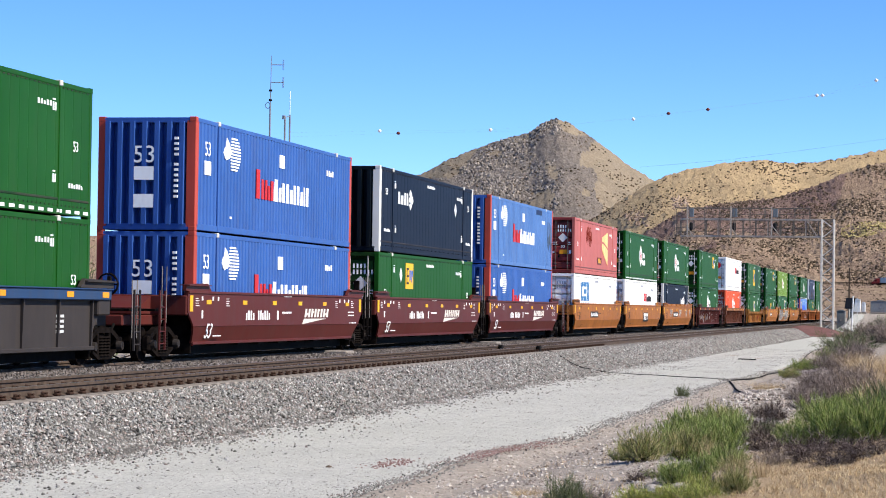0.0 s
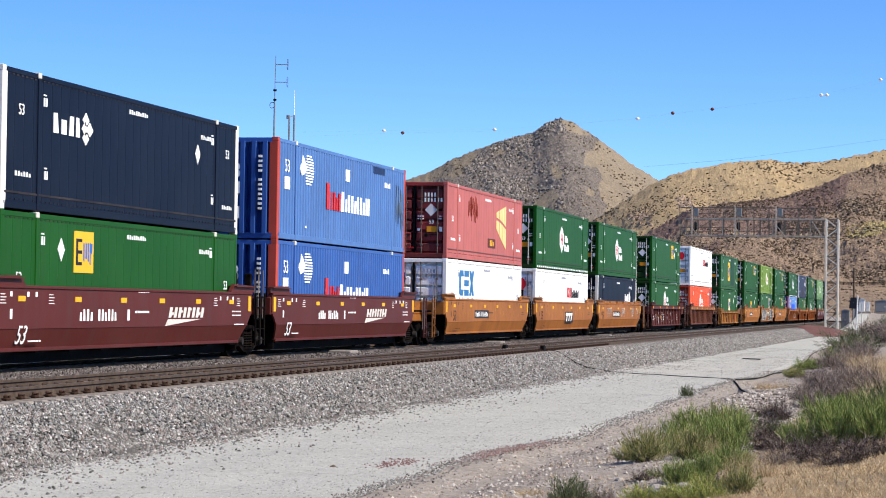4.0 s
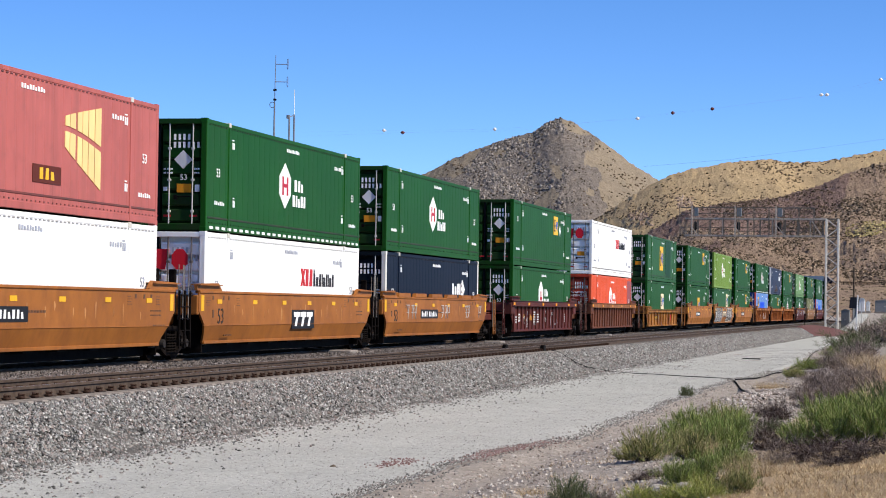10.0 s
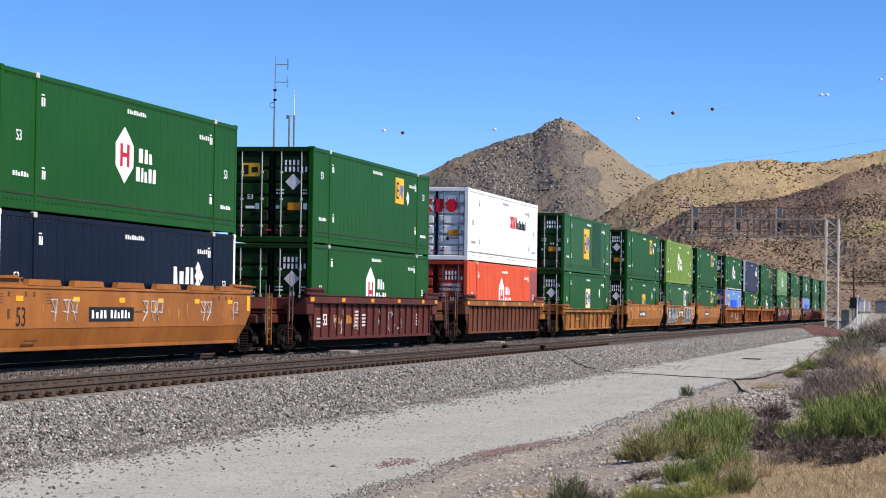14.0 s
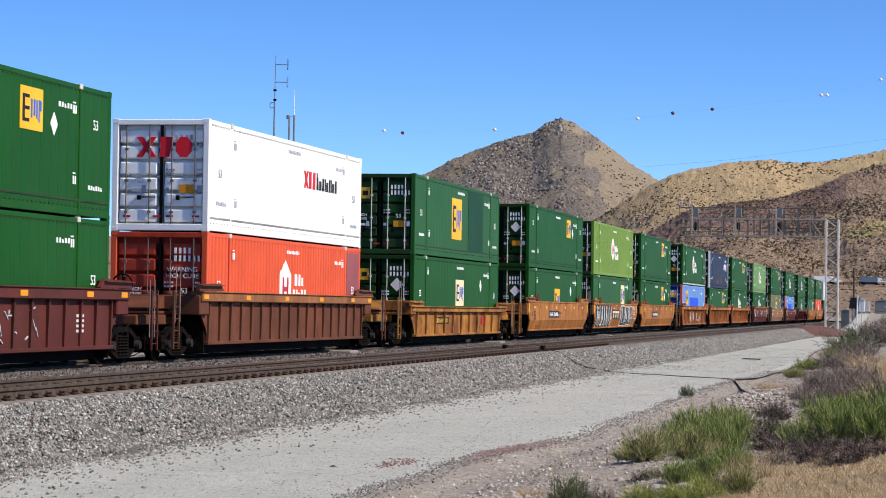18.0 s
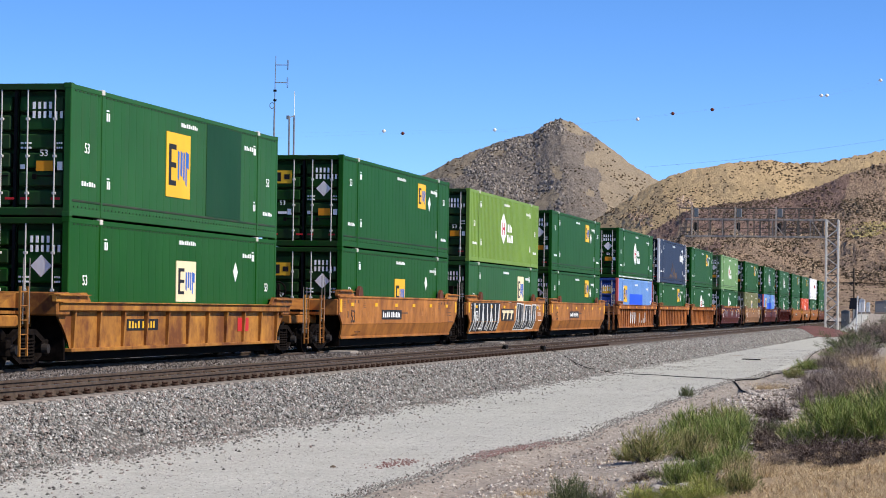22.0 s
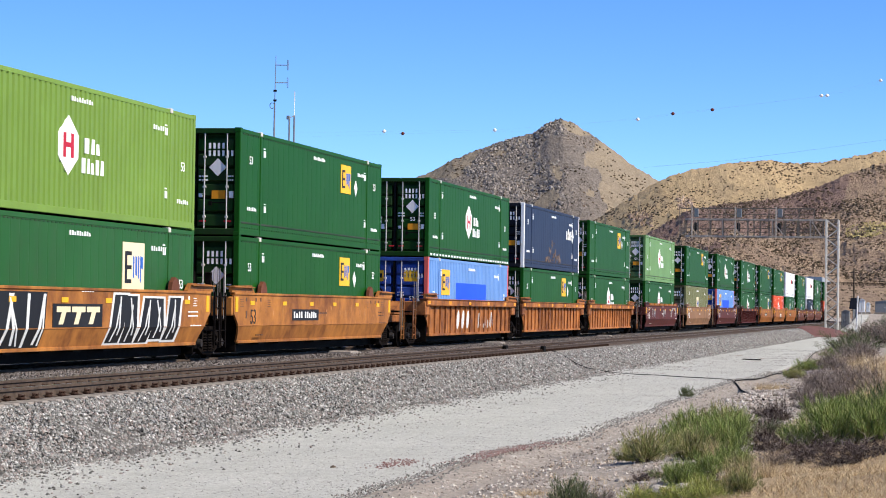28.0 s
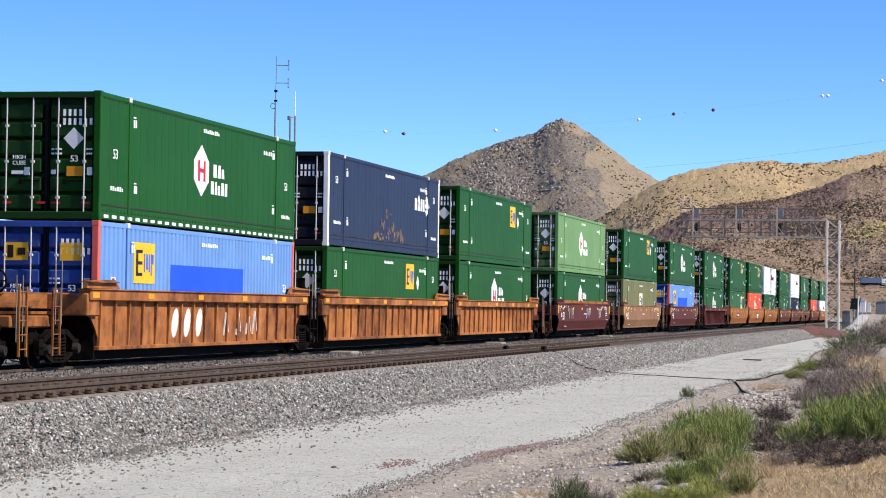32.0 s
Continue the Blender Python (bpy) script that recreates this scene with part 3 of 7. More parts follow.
    for y in ((1.0, L - 1.0) if colour not in BLUES else (1.0,)):
        put(("fifty_three", colour == "white", colour in BLUES), "number", lambda: number_mesh("53", 0.32 if colour not in BLUES else 0.52, GREYTEXT if colour in ("white",) else WHITE), W / 2 + 0.002, -L / 2 + y, (1.95 if marks == 3 else 1.42) if colour not in BLUES else 1.95)
    if dashes:
        for k in range(30):
            put("dash", "reflector_dash", lambda: flat(Build(), 0, 0.28, 0, 0.07, 0.012).mesh("reflector_dash", WHITE), W / 2, -L / 2 + 0.3 + k * 0.53, 0.07)
    for kind in logos:
        for name, me in shared(("logo", kind), lambda: logo_parts(kind)):
            mark = part(name, me, None, top, at=pose(W / 2, -L / 2, 0))
            if name == "emblem_stripes":
                tagged(mark, kind="stuff")
    for name, b, m in extra:
        part(name, b.mesh(name, m), None, top, at=pose(W / 2, -L / 2, 0))
    return top


def number_mesh(text, size, material):
    """Letters that stand on the wall x = 0 and read along +y."""
    cu = bpy.data.curves.new("number", "FONT")
    cu.body, cu.size, cu.extrude, cu.align_x, cu.resolution_u = text, size, 0.006, "CENTER", 3
    tmp = bpy.data.objects.new("number", cu)
    me = bpy.data.meshes.new_from_object(tmp)
    bpy.data.objects.remove(tmp)
    me.transform(Matrix(((0, 0, 1, 0), (1, 0, 0, 0), (0, 1, 0, 0), (0, 0, 0, 1))))
    me.materials.clear()
    me.materials.append(material)
    return me


def end_letters(text, size, material):
    """Letters that stand on an end wall and read towards +x."""
    me = number_mesh(text, size, material)
    me.transform(Matrix.Rotation(-pi / 2, 4, "Z"))
    return me


def upright_print():
    """A column of small print that runs down an end wall, as bars."""
    b = Build()
    for k in range(11):
        z = 1.75 - k * 0.135 - (0.12 if k > 3 else 0)
        b.box(-0.05, 0.05, -0.05, 0.02, z, z + 0.065)
    return b.mesh("marking", WHITE)


def door_marks(colour):
    b = Build()
    for n, z in ((4, 2.32), (6, 2.12)):
        for k in range(n):
            x = 0.40 + k * 0.125
            b.box(x, x + 0.06, -0.02, 0.0, z, z + 0.15)
    for z in (1.56, 1.46):
        for k in range(3):
            b.box(0.14 + k * 0.09, 0.20 + k * 0.09, -0.022, 0.0, z, z + 0.04)
            b.box(0.96 + k * 0.05, 0.99 + k * 0.05, -0.022, 0.0, z, z + 0.04)
    b.box(-0.80, -0.52, -0.022, 0.0, 1.02, 1.10)
    b.box(0.14, 0.24, -0.022, 0.0, 1.02, 1.12)
    return b.mesh("door_marking", WHITE if colour != "white" else GREYTEXT)

# ---------------------------------------------------------------- well cars
BROWN = paint("brown_car_paint", (0.085, 0.017, 0.014), 0.25)
TAWNY = paint("amber_car_paint", (0.32, 0.115, 0.024), 0.42, 0.5, (0.15, 0.055, 0.022), 0.25)
RUST_CHORD = paint("rust_orange_chord_paint", (0.30, 0.125, 0.05), 0.6, 0.6, (0.10, 0.04, 0.022))
RUST = paint("rust_brown_car_paint", (0.15, 0.052, 0.028), 0.5, 0.6, (0.05, 0.025, 0.018))
AMBER = paint("rusty_orange_car_paint", (0.40, 0.15, 0.042), 0.72, 0.6, (0.10, 0.036, 0.02), 0.4)
TAN = paint("tan_brown_car_paint", (0.27, 0.145, 0.075), 0.5, 0.6, (0.10, 0.05, 0.03))
MUSTARD = paint("mustard_car_paint", (0.44, 0.20, 0.04), 0.8, 0.6, (0.15, 0.055, 0.022))
MAROON = paint("maroon_car_paint", (0.105, 0.024, 0.019), 0.5, 0.55, (0.05, 0.025, 0.02))
CHARCOAL = paint("charcoal_car_paint", (0.036, 0.031, 0.03), 0.3, 0.6)
CHORD_BLUE = paint("blue_chord_paint", (0.02, 0.05, 0.12), 0.25)
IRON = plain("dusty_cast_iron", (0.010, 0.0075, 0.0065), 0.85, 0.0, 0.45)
TAWNY_PALE = paint("pale_amber_car_paint", (0.41, 0.165, 0.038), 0.62, 0.55, (0.13, 0.045, 0.02), 0.3)
WORN = plain("worn_wheel_steel", (0.035, 0.03, 0.028), 0.6, 0.2)
CHALK = plain("chalk_scrawl", (0.5, 0.5, 0.5), 0.8)
WHEEL_R = 0.42
ROLLERS = []


RUST_STAIN = earth("brown_rust_stain", ((0.25, 0.042, 0.028), (0.31, 0.06, 0.045), (0.17, 0.026, 0.02)), (2.0, 5.0))


def streaks(y0, y1, z0, z1, n, seed, thick=1.0):
    """Ragged run-down stains on a long wall."""
    rnd = random.Random(seed)
    b = Build()
    for k in range(n):
        y = y0 + (y1 - y0) * (k + rnd.random()) / n
        top = z0 + (z1 - z0) * rnd.uniform(0.45, 1.0)
        low = z0 + (top - z0) * rnd.uniform(0.0, 0.6)
        w = rnd.uniform(0.025, 0.08) * thick
        b.prism([(y, low), (y + w * 0.5, low + 0.05), (y + w * rnd.uniform(0.7, 1.2), (low + top) / 2), (y + w, top - 0.06), (y + w * 0.3, top), (y - w * 0.4, (low + top) / 2 + 0.1)], -0.02, 0.0035 + 0.0002 * (k % 5))
    return b


RUBBED = paint("rubbed_amber_paint", (0.46, 0.22, 0.085), 0.3, 0.6)


def wheel_build():
    b = Build()
    for sx in (-0.76, 0.76):
        b.tube((sx - 0.065, 0, 0), (sx + 0.065, 0, 0), WHEEL_R, 24)
        b.tube((sx - 0.09 * (1 if sx > 0 else -1), 0, 0), (sx - 0.06 * (1 if sx > 0 else -1), 0, 0), WHEEL_R + 0.03, 24)
        b.tube((sx - 0.1, 0, 0), (sx + 0.1, 0, 0), 0.13, 10)
    b.tube((-0.95, 0, 0), (0.95, 0, 0), 0.075, 10)
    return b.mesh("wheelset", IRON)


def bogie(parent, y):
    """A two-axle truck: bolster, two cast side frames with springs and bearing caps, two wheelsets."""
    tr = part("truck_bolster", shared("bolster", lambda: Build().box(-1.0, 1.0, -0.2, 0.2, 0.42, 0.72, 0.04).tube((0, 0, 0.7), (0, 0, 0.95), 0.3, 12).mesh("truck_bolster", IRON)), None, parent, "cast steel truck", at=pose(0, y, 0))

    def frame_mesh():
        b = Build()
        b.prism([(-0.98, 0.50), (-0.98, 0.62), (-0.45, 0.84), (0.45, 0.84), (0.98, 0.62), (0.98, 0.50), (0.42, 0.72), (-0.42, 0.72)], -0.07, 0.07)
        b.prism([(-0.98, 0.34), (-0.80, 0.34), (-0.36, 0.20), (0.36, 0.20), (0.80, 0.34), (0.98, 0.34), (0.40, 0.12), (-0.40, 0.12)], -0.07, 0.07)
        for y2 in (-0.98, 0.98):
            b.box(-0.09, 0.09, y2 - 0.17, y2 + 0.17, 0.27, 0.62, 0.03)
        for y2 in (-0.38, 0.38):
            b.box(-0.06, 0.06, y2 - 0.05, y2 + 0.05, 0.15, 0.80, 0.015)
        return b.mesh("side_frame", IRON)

    def springs():
        b = Build()
        rows = []
        for k in range(14):
            r = (0.10, 0.065)[k % 2]
            rows.append([(r * cos(2 * pi * j / 10), r * sin(2 * pi * j / 10), 0.20 + k * 0.034) for j in range(11)])
        return b.strip(rows).mesh("spring", IRON)
    for sx, rz in ((1.0, 0), (-1.0, 180)):
        part("side_frame", shared("side_frame", frame_mesh), None, tr, at=pose(sx, 0, 0, 0, 0, rz))
        for y2 in (-0.22, 0.0, 0.22):
            part("spring", shared("spring", springs), None, tr, at=pose(sx + 0.03 * (1 if sx > 0 else -1), y2, 0))
        for y2 in (-0.88, 0.88):
            part("bearing_cap", shared("cap", lambda: Build().tube((0, 0, 0), (0.13, 0, 0), 0.12, 12, 0.10).mesh("bearing_cap", WORN)), None, tr, at=pose(sx + 0.06, y2, WHEEL_R, 0, 0, rz))
    for y2 in (-0.88, 0.88):
        w = part("wheelset", shared("wheelset", wheel_build), None, tr, at=pose(0, y2, WHEEL_R))
        ROLLERS.append(w)
    return tr


def notch(z):
    """How far the side reaches at a height, from the car's middle."""
    return 9.0 if z > 1.2 else 8.25 + 0.75 * ((z - 0.4) / 0.8) ** 1.6


def smooth_side(mat):
    b = Build()
    zs = (1.70, 1.45, 1.22, 1.18, 1.02, 0.86, 0.70, 0.55, 0.42)
    xs = [1.46 if z >= 0.86 else 1.46 - 0.15 * (0.86 - z) / 0.44 for z in zs]
    for inner in (0.0, 0.05):
        b.strip([[(x - inner, notch(z) * k, z) for k in (-1, -0.75, -0.5, -0.25, 0, 0.25, 0.5, 0.75, 1)] for x, z in zip(xs, zs)])
    for k in (-1, 1):
        b.strip([[(x - i, k * notch(z), z) for i in (0, 0.05)] for x, z in zip(xs, zs)])
    b.box(1.34, 1.49, -8.98, 8.98, 1.66, 1.73, 0.015)
    b.box(1.22, 1.345, -8.2, 8.2, 0.38, 0.46, 0.01)
    return b.mesh("side_wall", mat)


def ribbed_side(mat):
    b = Build()
    zs = (1.46, 1.2, 1.0, 0.8, 0.6, 0.40)
    for inner in (0.0, 0.04):
        b.strip([[(1.33 - inner, (notch(z) - 0.25) * k, z) for k in (-1, -0.5, 0, 0.5, 1)] for z in zs])
    b.box(1.22, 1.40, -8.2, 8.2, 0.36, 0.45, 0.012)
    return b.mesh("side_wall", mat)


def shallow_side(mat):
    b = Build()
    zs = (1.24, 1.1, 0.9, 0.7, 0.5, 0.38)
    for inner in (0.0, 0.04):
        b.strip([[(1.33 - inner, (notch(z + 0.1) - 0.25) * k, z) for k in (-1, -0.5, 0, 0.5, 1)] for z in zs])
    b.box(1.22, 1.42, -8.1, 8.1, 0.34, 0.42, 0.012)
    return b.mesh("side_wall", mat)


def rib_mesh(mat, tall=True):
    if not tall:
        return Build().prism([(1.31, 0.40), (1.39, 0.40), (1.43, 1.22), (1.31, 1.22)], -0.04, 0.04, "y").mesh("rib", mat)
    return Build().prism([(1.31, 0.42), (1.375, 0.42), (1.405, 1.46), (1.31, 1.46)], -0.035, 0.035, "y").mesh("rib", mat)


def deck_mesh():
    b = Build()
    for k in range(9):
        b.box(-1.3, 1.3, -7.8 + k * 1.95 - 0.25, -7.8 + k * 1.95 + 0.25, 0.34, 0.44)
    b.box(-1.02, 1.02, -8.05, 8.05, 0.13, 0.40, 0.03)
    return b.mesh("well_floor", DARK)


def end_frame(mat, sign, reach):
    """The shallow end of a car over its truck: bolster arms, deck and sill."""
    b = Build()
    y0, y1 = sorted((sign * 8.25, sign * reach))
    b.box(-0.55, 0.55, y0, y1, 0.86, 1.12, 0.03)
    a0, a1 = sorted((sign * 8.3, sign * 9.05))
    b.box(-1.44, 1.44, a0, a1, 1.12, 1.62, 0.03)
    b.prism([(sign * 9.0, 1.15), (sign * 9.0, 1.6), (sign * 10.0, 1.3), (sign * 10.0, 1.15)], -0.5, 0.5)
    return b.mesh("end_frame", mat)


def guide_plate(mat):
    """A flared loading guide that stands on the side at a car's end."""
    b = Build()
    b.prism([(-1.1, 0.0), (-1.1, 0.12), (-1.0, 0.17), (0.7, 0.20), (0.98, 0.02), (0.98, 0.0)], -0.04, 0.05)
    b.box(-0.12, 0.14, -1.1, 0.75, 0.13, 0.155)
    return b.mesh("loading_guide", mat)


def ladder_mesh(mat):
    b = Build()
    for y in (-0.2, 0.2):
        b.box(-0.02, 0.02, y - 0.025, y + 0.025, 0.30, 1.72)
    for k in range(5):
        b.tube((0, -0.2, 0.45 + k * 0.29), (0, 0.2, 0.45 + k * 0.29), 0.014, 6)
    return b.mesh("ladder", mat)


def grab_mesh():
    b = Build()
    for y in (-0.17, 0.17):
        b.rod([(0, y, 1.0), (0, y, 2.35)], 0.013, 6)
    return b.mesh("grab_rail", paint("worn_grab_rail", (0.26, 0.235, 0.21), 0.4))


def well_car(kind, mat, name_label, lead=True, trail=True, trail_truck=True, chord=None, pale=False, marks="wedge"):
    """One unit of a double-stack car; the origin lies on the rails under its middle, -y leads. lead and trail: a coupler there, not a shared joint."""
    car = thing("well_car", name_label, "rail car", "well cars of the train")
    key = mat.name
    for sx, rz in ((1, 0), (-1, 180)):
        m = pose(0, 0, 0, 0, 0, rz)
        if kind == "smooth":
            wall = part("side_wall", shared(("smooth", key), lambda: smooth_side(mat)), None, car, at=m)
            part("weld_bead", shared(("bead", key), lambda: Build().box(1.44, 1.468, -8.6, 8.6, 0.845, 0.865, 0.004).mesh("weld_bead", mat)), None, wall)
        elif kind == "shallow":
            wall = part("side_wall", shared(("shallow", key), lambda: shallow_side(mat)), None, car, at=m)
            part("top_chord", shared(("low_chord", key), lambda: Build().box(1.24, 1.48, -8.95, 8.95, 1.22, 1.40, 0.02).box(1.22, 1.54, -8.97, 8.97, 1.39, 1.42, 0.008).mesh("top_chord", mat)), None, car, at=m)
            for k in range(11):
                part("rib", shared(("low_rib", key), lambda: rib_mesh(mat, False)), None, wall, at=pose(0, -7.9 + k * 1.58, 0))
        else:
            wall = part("side_wall", shared(("ribbed", key), lambda: ribbed_side(mat)), None, car, at=m)
            ch = chord or mat
            part("top_chord", shared(("chord", ch.name), lambda: Build().box(1.20, 1.49, -9.0, 9.0, 1.46, 1.70, 0.02).box(1.18, 1.53, -9.02, 9.02, 1.69, 1.72, 0.008).mesh("top_chord", ch)), None, car, at=m)
            count = 9 if mat is CHARCOAL else 18
            for k in range(count):
                part("rib", shared(("rib", key), lambda: rib_mesh(mat)), None, wall, at=pose(0, -8.08 + k * 16.15 / (count - 1), 0))
    part("well_floor", shared("deck", deck_mesh), None, car)
    for sign, coupler in ((-1, lead), (1, trail)):
        part("end_frame", shared(("end", key, sign, coupler), lambda: end_frame(mat, sign, 11.25 if coupler else 9.85)), None, car)
        for sx in (1, -1):
            part("loading_guide", shared(("guide", key), lambda: guide_plate(mat)), None, car, at=pose(sx * 1.42, sign * 8.1, 1.42 if kind == "shallow" else 1.73, 0, 0, 0 if sign < 0 else 180))
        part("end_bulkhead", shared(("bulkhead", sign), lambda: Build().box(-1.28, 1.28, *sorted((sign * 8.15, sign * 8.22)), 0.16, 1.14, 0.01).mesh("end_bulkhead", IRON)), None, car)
        if coupler:
            part("coupler", shared(("coupler", sign), lambda: Build().box(-0.14, 0.14, *sorted((sign * 11.2, sign * 11.82)), 0.72, 0.98, 0.05).tube((0.35, sign * 11.3, 0.9), (0.35, sign * 11.9, 0.35), 0.035, 8).mesh("coupler", DARK)), None, car)
            part("ladder", shared(("painted_ladder", key), lambda: ladder_mesh(mat)), None, car, at=pose(1.43, sign * 10.9, 0))
            part("grab_rail", shared("grab", grab_mesh), None, car, at=pose(1.42, sign * 10.75, -0.05 if sign < 0 else -0.4))
            part("brake_platform", shared(("platform", sign, key), lambda: Build().box(-1.35, 1.35, *sorted((sign * 10.6, sign * 11.2)), 1.22, 1.28, 0.01).box(-0.05, 0.05, *sorted((sign * 10.62, sign * 10.72)), 1.25, 2.05, 0.02).rod([(0.26 * cos(2 * pi * k / 14), sign * 10.78, 1.85 + 0.26 * sin(2 * pi * k / 14)) for k in range(15)], 0.025, 5).rod([(-0.26, sign * 10.78, 1.85), (0.26, sign * 10.78, 1.85)], 0.018, 5).rod([(0, sign * 10.78, 1.59), (0, sign * 10.78, 2.11)], 0.018, 5).mesh("brake_platform", IRON)), None, car)
        else:
            part("grab_rail", shared("grab", grab_mesh), None, car, at=pose(1.36, sign * 9.75, 0))
            part("ladder", shared(("ladder", key), lambda: ladder_mesh(IRON)), None, car, at=pose(1.40, sign * 9.75, 0))
            part("end_post", shared(("end_post", key), lambda: Build().box(-0.09, 0.09, -0.06, 0.06, 1.1, 2.25, 0.02).mesh("end_post", IRON)), None, car, at=pose(0.85, sign * 9.3, 0))
            part("hose", shared(("hose", sign), lambda: Build().rod([(0.5, sign * 9.2, 1.4), (0.62, sign * 9.6, 1.75), (0.62, sign * 10.1, 1.7), (0.6, sign * 10.4, 1.3)], 0.03, 6).mesh("hose", RUBBER)), None, car)
    if mat is TAWNY_PALE:
        for sx in (1, -1):
            for y in (-6.2, 6.2):
                part("hinged_guide", shared("hinged_guide", lambda: Build().prism([(-0.34, 0.0), (-0.26, 0.20), (-0.06, 0.32), (0.14, 0.28), (0.26, 0.14), (0.30, 0.0)], -0.05, 0.05).mesh("hinged_guide", RUST)), None, car, "rusty hinged plate", at=pose(sx * 1.42, y, 1.73))
    bogie(car, -9.75 if lead else -9.96)
    if trail_truck:
        bogie(car, 9.75)
    # plates and paint marks on the open side
    white = BLACKPAINT if marks == "board" else WHITE
    x = 1.46 if kind == "smooth" else 1.49
    if kind == "shallow":
        board_z = 0.78
        part("number_board", Build().box(-0.01, 0.008, -4.4, -2.2, board_z, board_z + 0.26), BLACKPAINT, car, at=pose(1.335, 0, 0))
        tagged(part("reporting_mark", word(word(Build(), -4.3, board_z + 0.05, 0.16, (0.16,) * 4, 0.05, 0.011), -3.35, board_z + 0.05, 0.16, (0.14,) * 5, 0.05, 0.011), LOGO_YELLOW, car, at=pose(1.335, 0, 0)), kind="stuff")
        part("sprayed_letter", word(Build(), 4.3, 0.7, 0.36, (0.5, 0.5), 0.12), LOGO_RED, car, "red spray paint", at=pose(1.335, 0, 0))
    if kind == "smooth":
        for k, y in enumerate((-8.75, -7.3, -4.1, -1.2, 1.5, 4.3, 7.1, 8.75)):
            big = k in (0, 7)
            part("reflector", shared(("refl", big), lambda: (Build().box(-0.01, 0.012, -0.12, 0.12, -0.2, 0.2) if big else Build().box(-0.01, 0.012, -0.19, 0.19, -0.055, 0.055)).mesh("reflector", YELLOW)), None, car, at=pose(x, y, 1.42 if big else 1.46))
        part("number", shared(("car53", marks), lambda: number_mesh("53", 0.56, white)), None, car, at=pose(x + 0.002 - (0.08 if marks == "wedge" else 0), -7.2, 0.54 if marks == "wedge" else 0.90, 0, 15 if marks == "wedge" else 0, 0))

        def data():
            b = Build()
            for y in (-7.9, -7.0, -6.55, 6.1, 6.7, 7.2):
                flat(b, y, y + 0.11, 1.50, 1.60)
            for y in (-8.4, -5.8, 5.6, 7.6):
                for k in range(4):
                    flat(b, y, y + 0.30 - 0.06 * (k % 2), 1.36 + k * 0.06, 1.375 + k * 0.06)
            flat(b, -7.9, -7.78, 1.05, 1.25)
            bars(b, -0.2, 1.64, 0.8, 0.03, 5)
            bars(b, -0.4, 1.17, 1.0, 0.05, 6)
            bars(b, 7.4, 0.86, 0.9, 0.03, 5)
            bars(b, 7.2, 1.20, 0.8, 0.03, 5)
            bars(b, 7.2, 1.10, 0.8, 0.03, 5)
            bars(b, -6.9, 0.58, 0.7, 0.03, 5)
            return b.mesh("data_block", white if marks != "board" else paint("faint_dark_marking", (0.10, 0.05, 0.03), 0.3))
        tagged(part("data_block", shared(("data", marks), data), None, car, at=pose(x, 0, 0)), kind="stuff")
        if marks == "wedge":
            def road():
                b = word(Build(), -4.0, 1.0, 0.25, (0.17, 0.17, 0.17, 0.17), 0.05, shape=2)
                word(b, -2.85, 1.0, 0.25, (0.16,) * 6, 0.05)
                word(b, -0.95, 1.0, 0.25, (0.2,))
                return b.mesh("reporting_mark", WHITE)

            def swoosh():
                b = Build()
                for k in range(4):
                    y = 2.0 + k * 0.70
                    plate(b, [(y, 1.06), (y + 0.20, 1.06), (y + 0.32, 1.31), (y + 0.12, 1.31)])
                    plate(b, [(y + 0.38, 1.06), (y + 0.58, 1.06), (y + 0.70, 1.31), (y + 0.50, 1.31)])
                    plate(b, [(y + 0.21, 1.12 + 0.06 * (k % 3)), (y + 0.37, 1.12 + 0.06 * (k % 3)), (y + 0.41, 1.19 + 0.05 * (k % 3)), (y + 0.25, 1.19 + 0.05 * (k % 3))])
                plate(b, [(1.75, 0.86), (4.5, 1.02), (1.95, 1.02)])
                return [q.mesh("emblem", paint("warm_white_marking", (0.62, 0.58, 0.52), 0.1)) for q in b.split()]
            tagged(part("reporting_mark", shared("wedge_mark", road), None, car, at=pose(x, 0, 0)), kind="stuff")
            for me in shared("wedge_emblem", swoosh):
                part("emblem", me, None, car, at=pose(x, 0, 0))
        if marks == "board":
            tagged(part("rubbed_patch", shared("rubbed", lambda: streaks(-6.4, 6.8, 0.90, 1.5, 16, 12).mesh("rubbed_patch", RUBBED)), None, car, "pale worn paint", at=pose(x, 0, 0)), kind="stuff")
            big = not lead and not trail
            part("number_board", shared(("board_plate", big), lambda: (Build().box(-0.01, 0.008, -0.4, 2.05, 0.72, 1.26) if big else Build().box(-0.01, 0.008, -3.3, -0.4, 0.98, 1.30)).mesh("number_board", BLACKPAINT)), None, car, at=pose(x, 0, 0))

            def digits():
                if big:
                    b = Build()
                    for k in range(3):
                        y = -0.18 + k * 0.70
                        flat(b, y, y + 0.62, 1.06, 1.20, 0.011)
                        plate(b, [(y + 0.08, 0.79), (y + 0.30, 0.79), (y + 0.46, 1.06), (y + 0.24, 1.06)], 0.011)
                    return b.mesh("reporting_mark", WHITE)
                b = word(Build(), -3.15, 1.05, 0.18, (0.2,) * 4, 0.06, 0.011, shape=1)
                word(b, -1.95, 1.05, 0.18, (0.18,) * 6, 0.05, 0.011, shape=3)
                return b.mesh("reporting_mark", WHITE)
            tagged(part("reporting_mark", shared(("board_mark", big), digits), None, car, at=pose(x, 0, 0)), kind="stuff")
    elif kind == "ribbed":
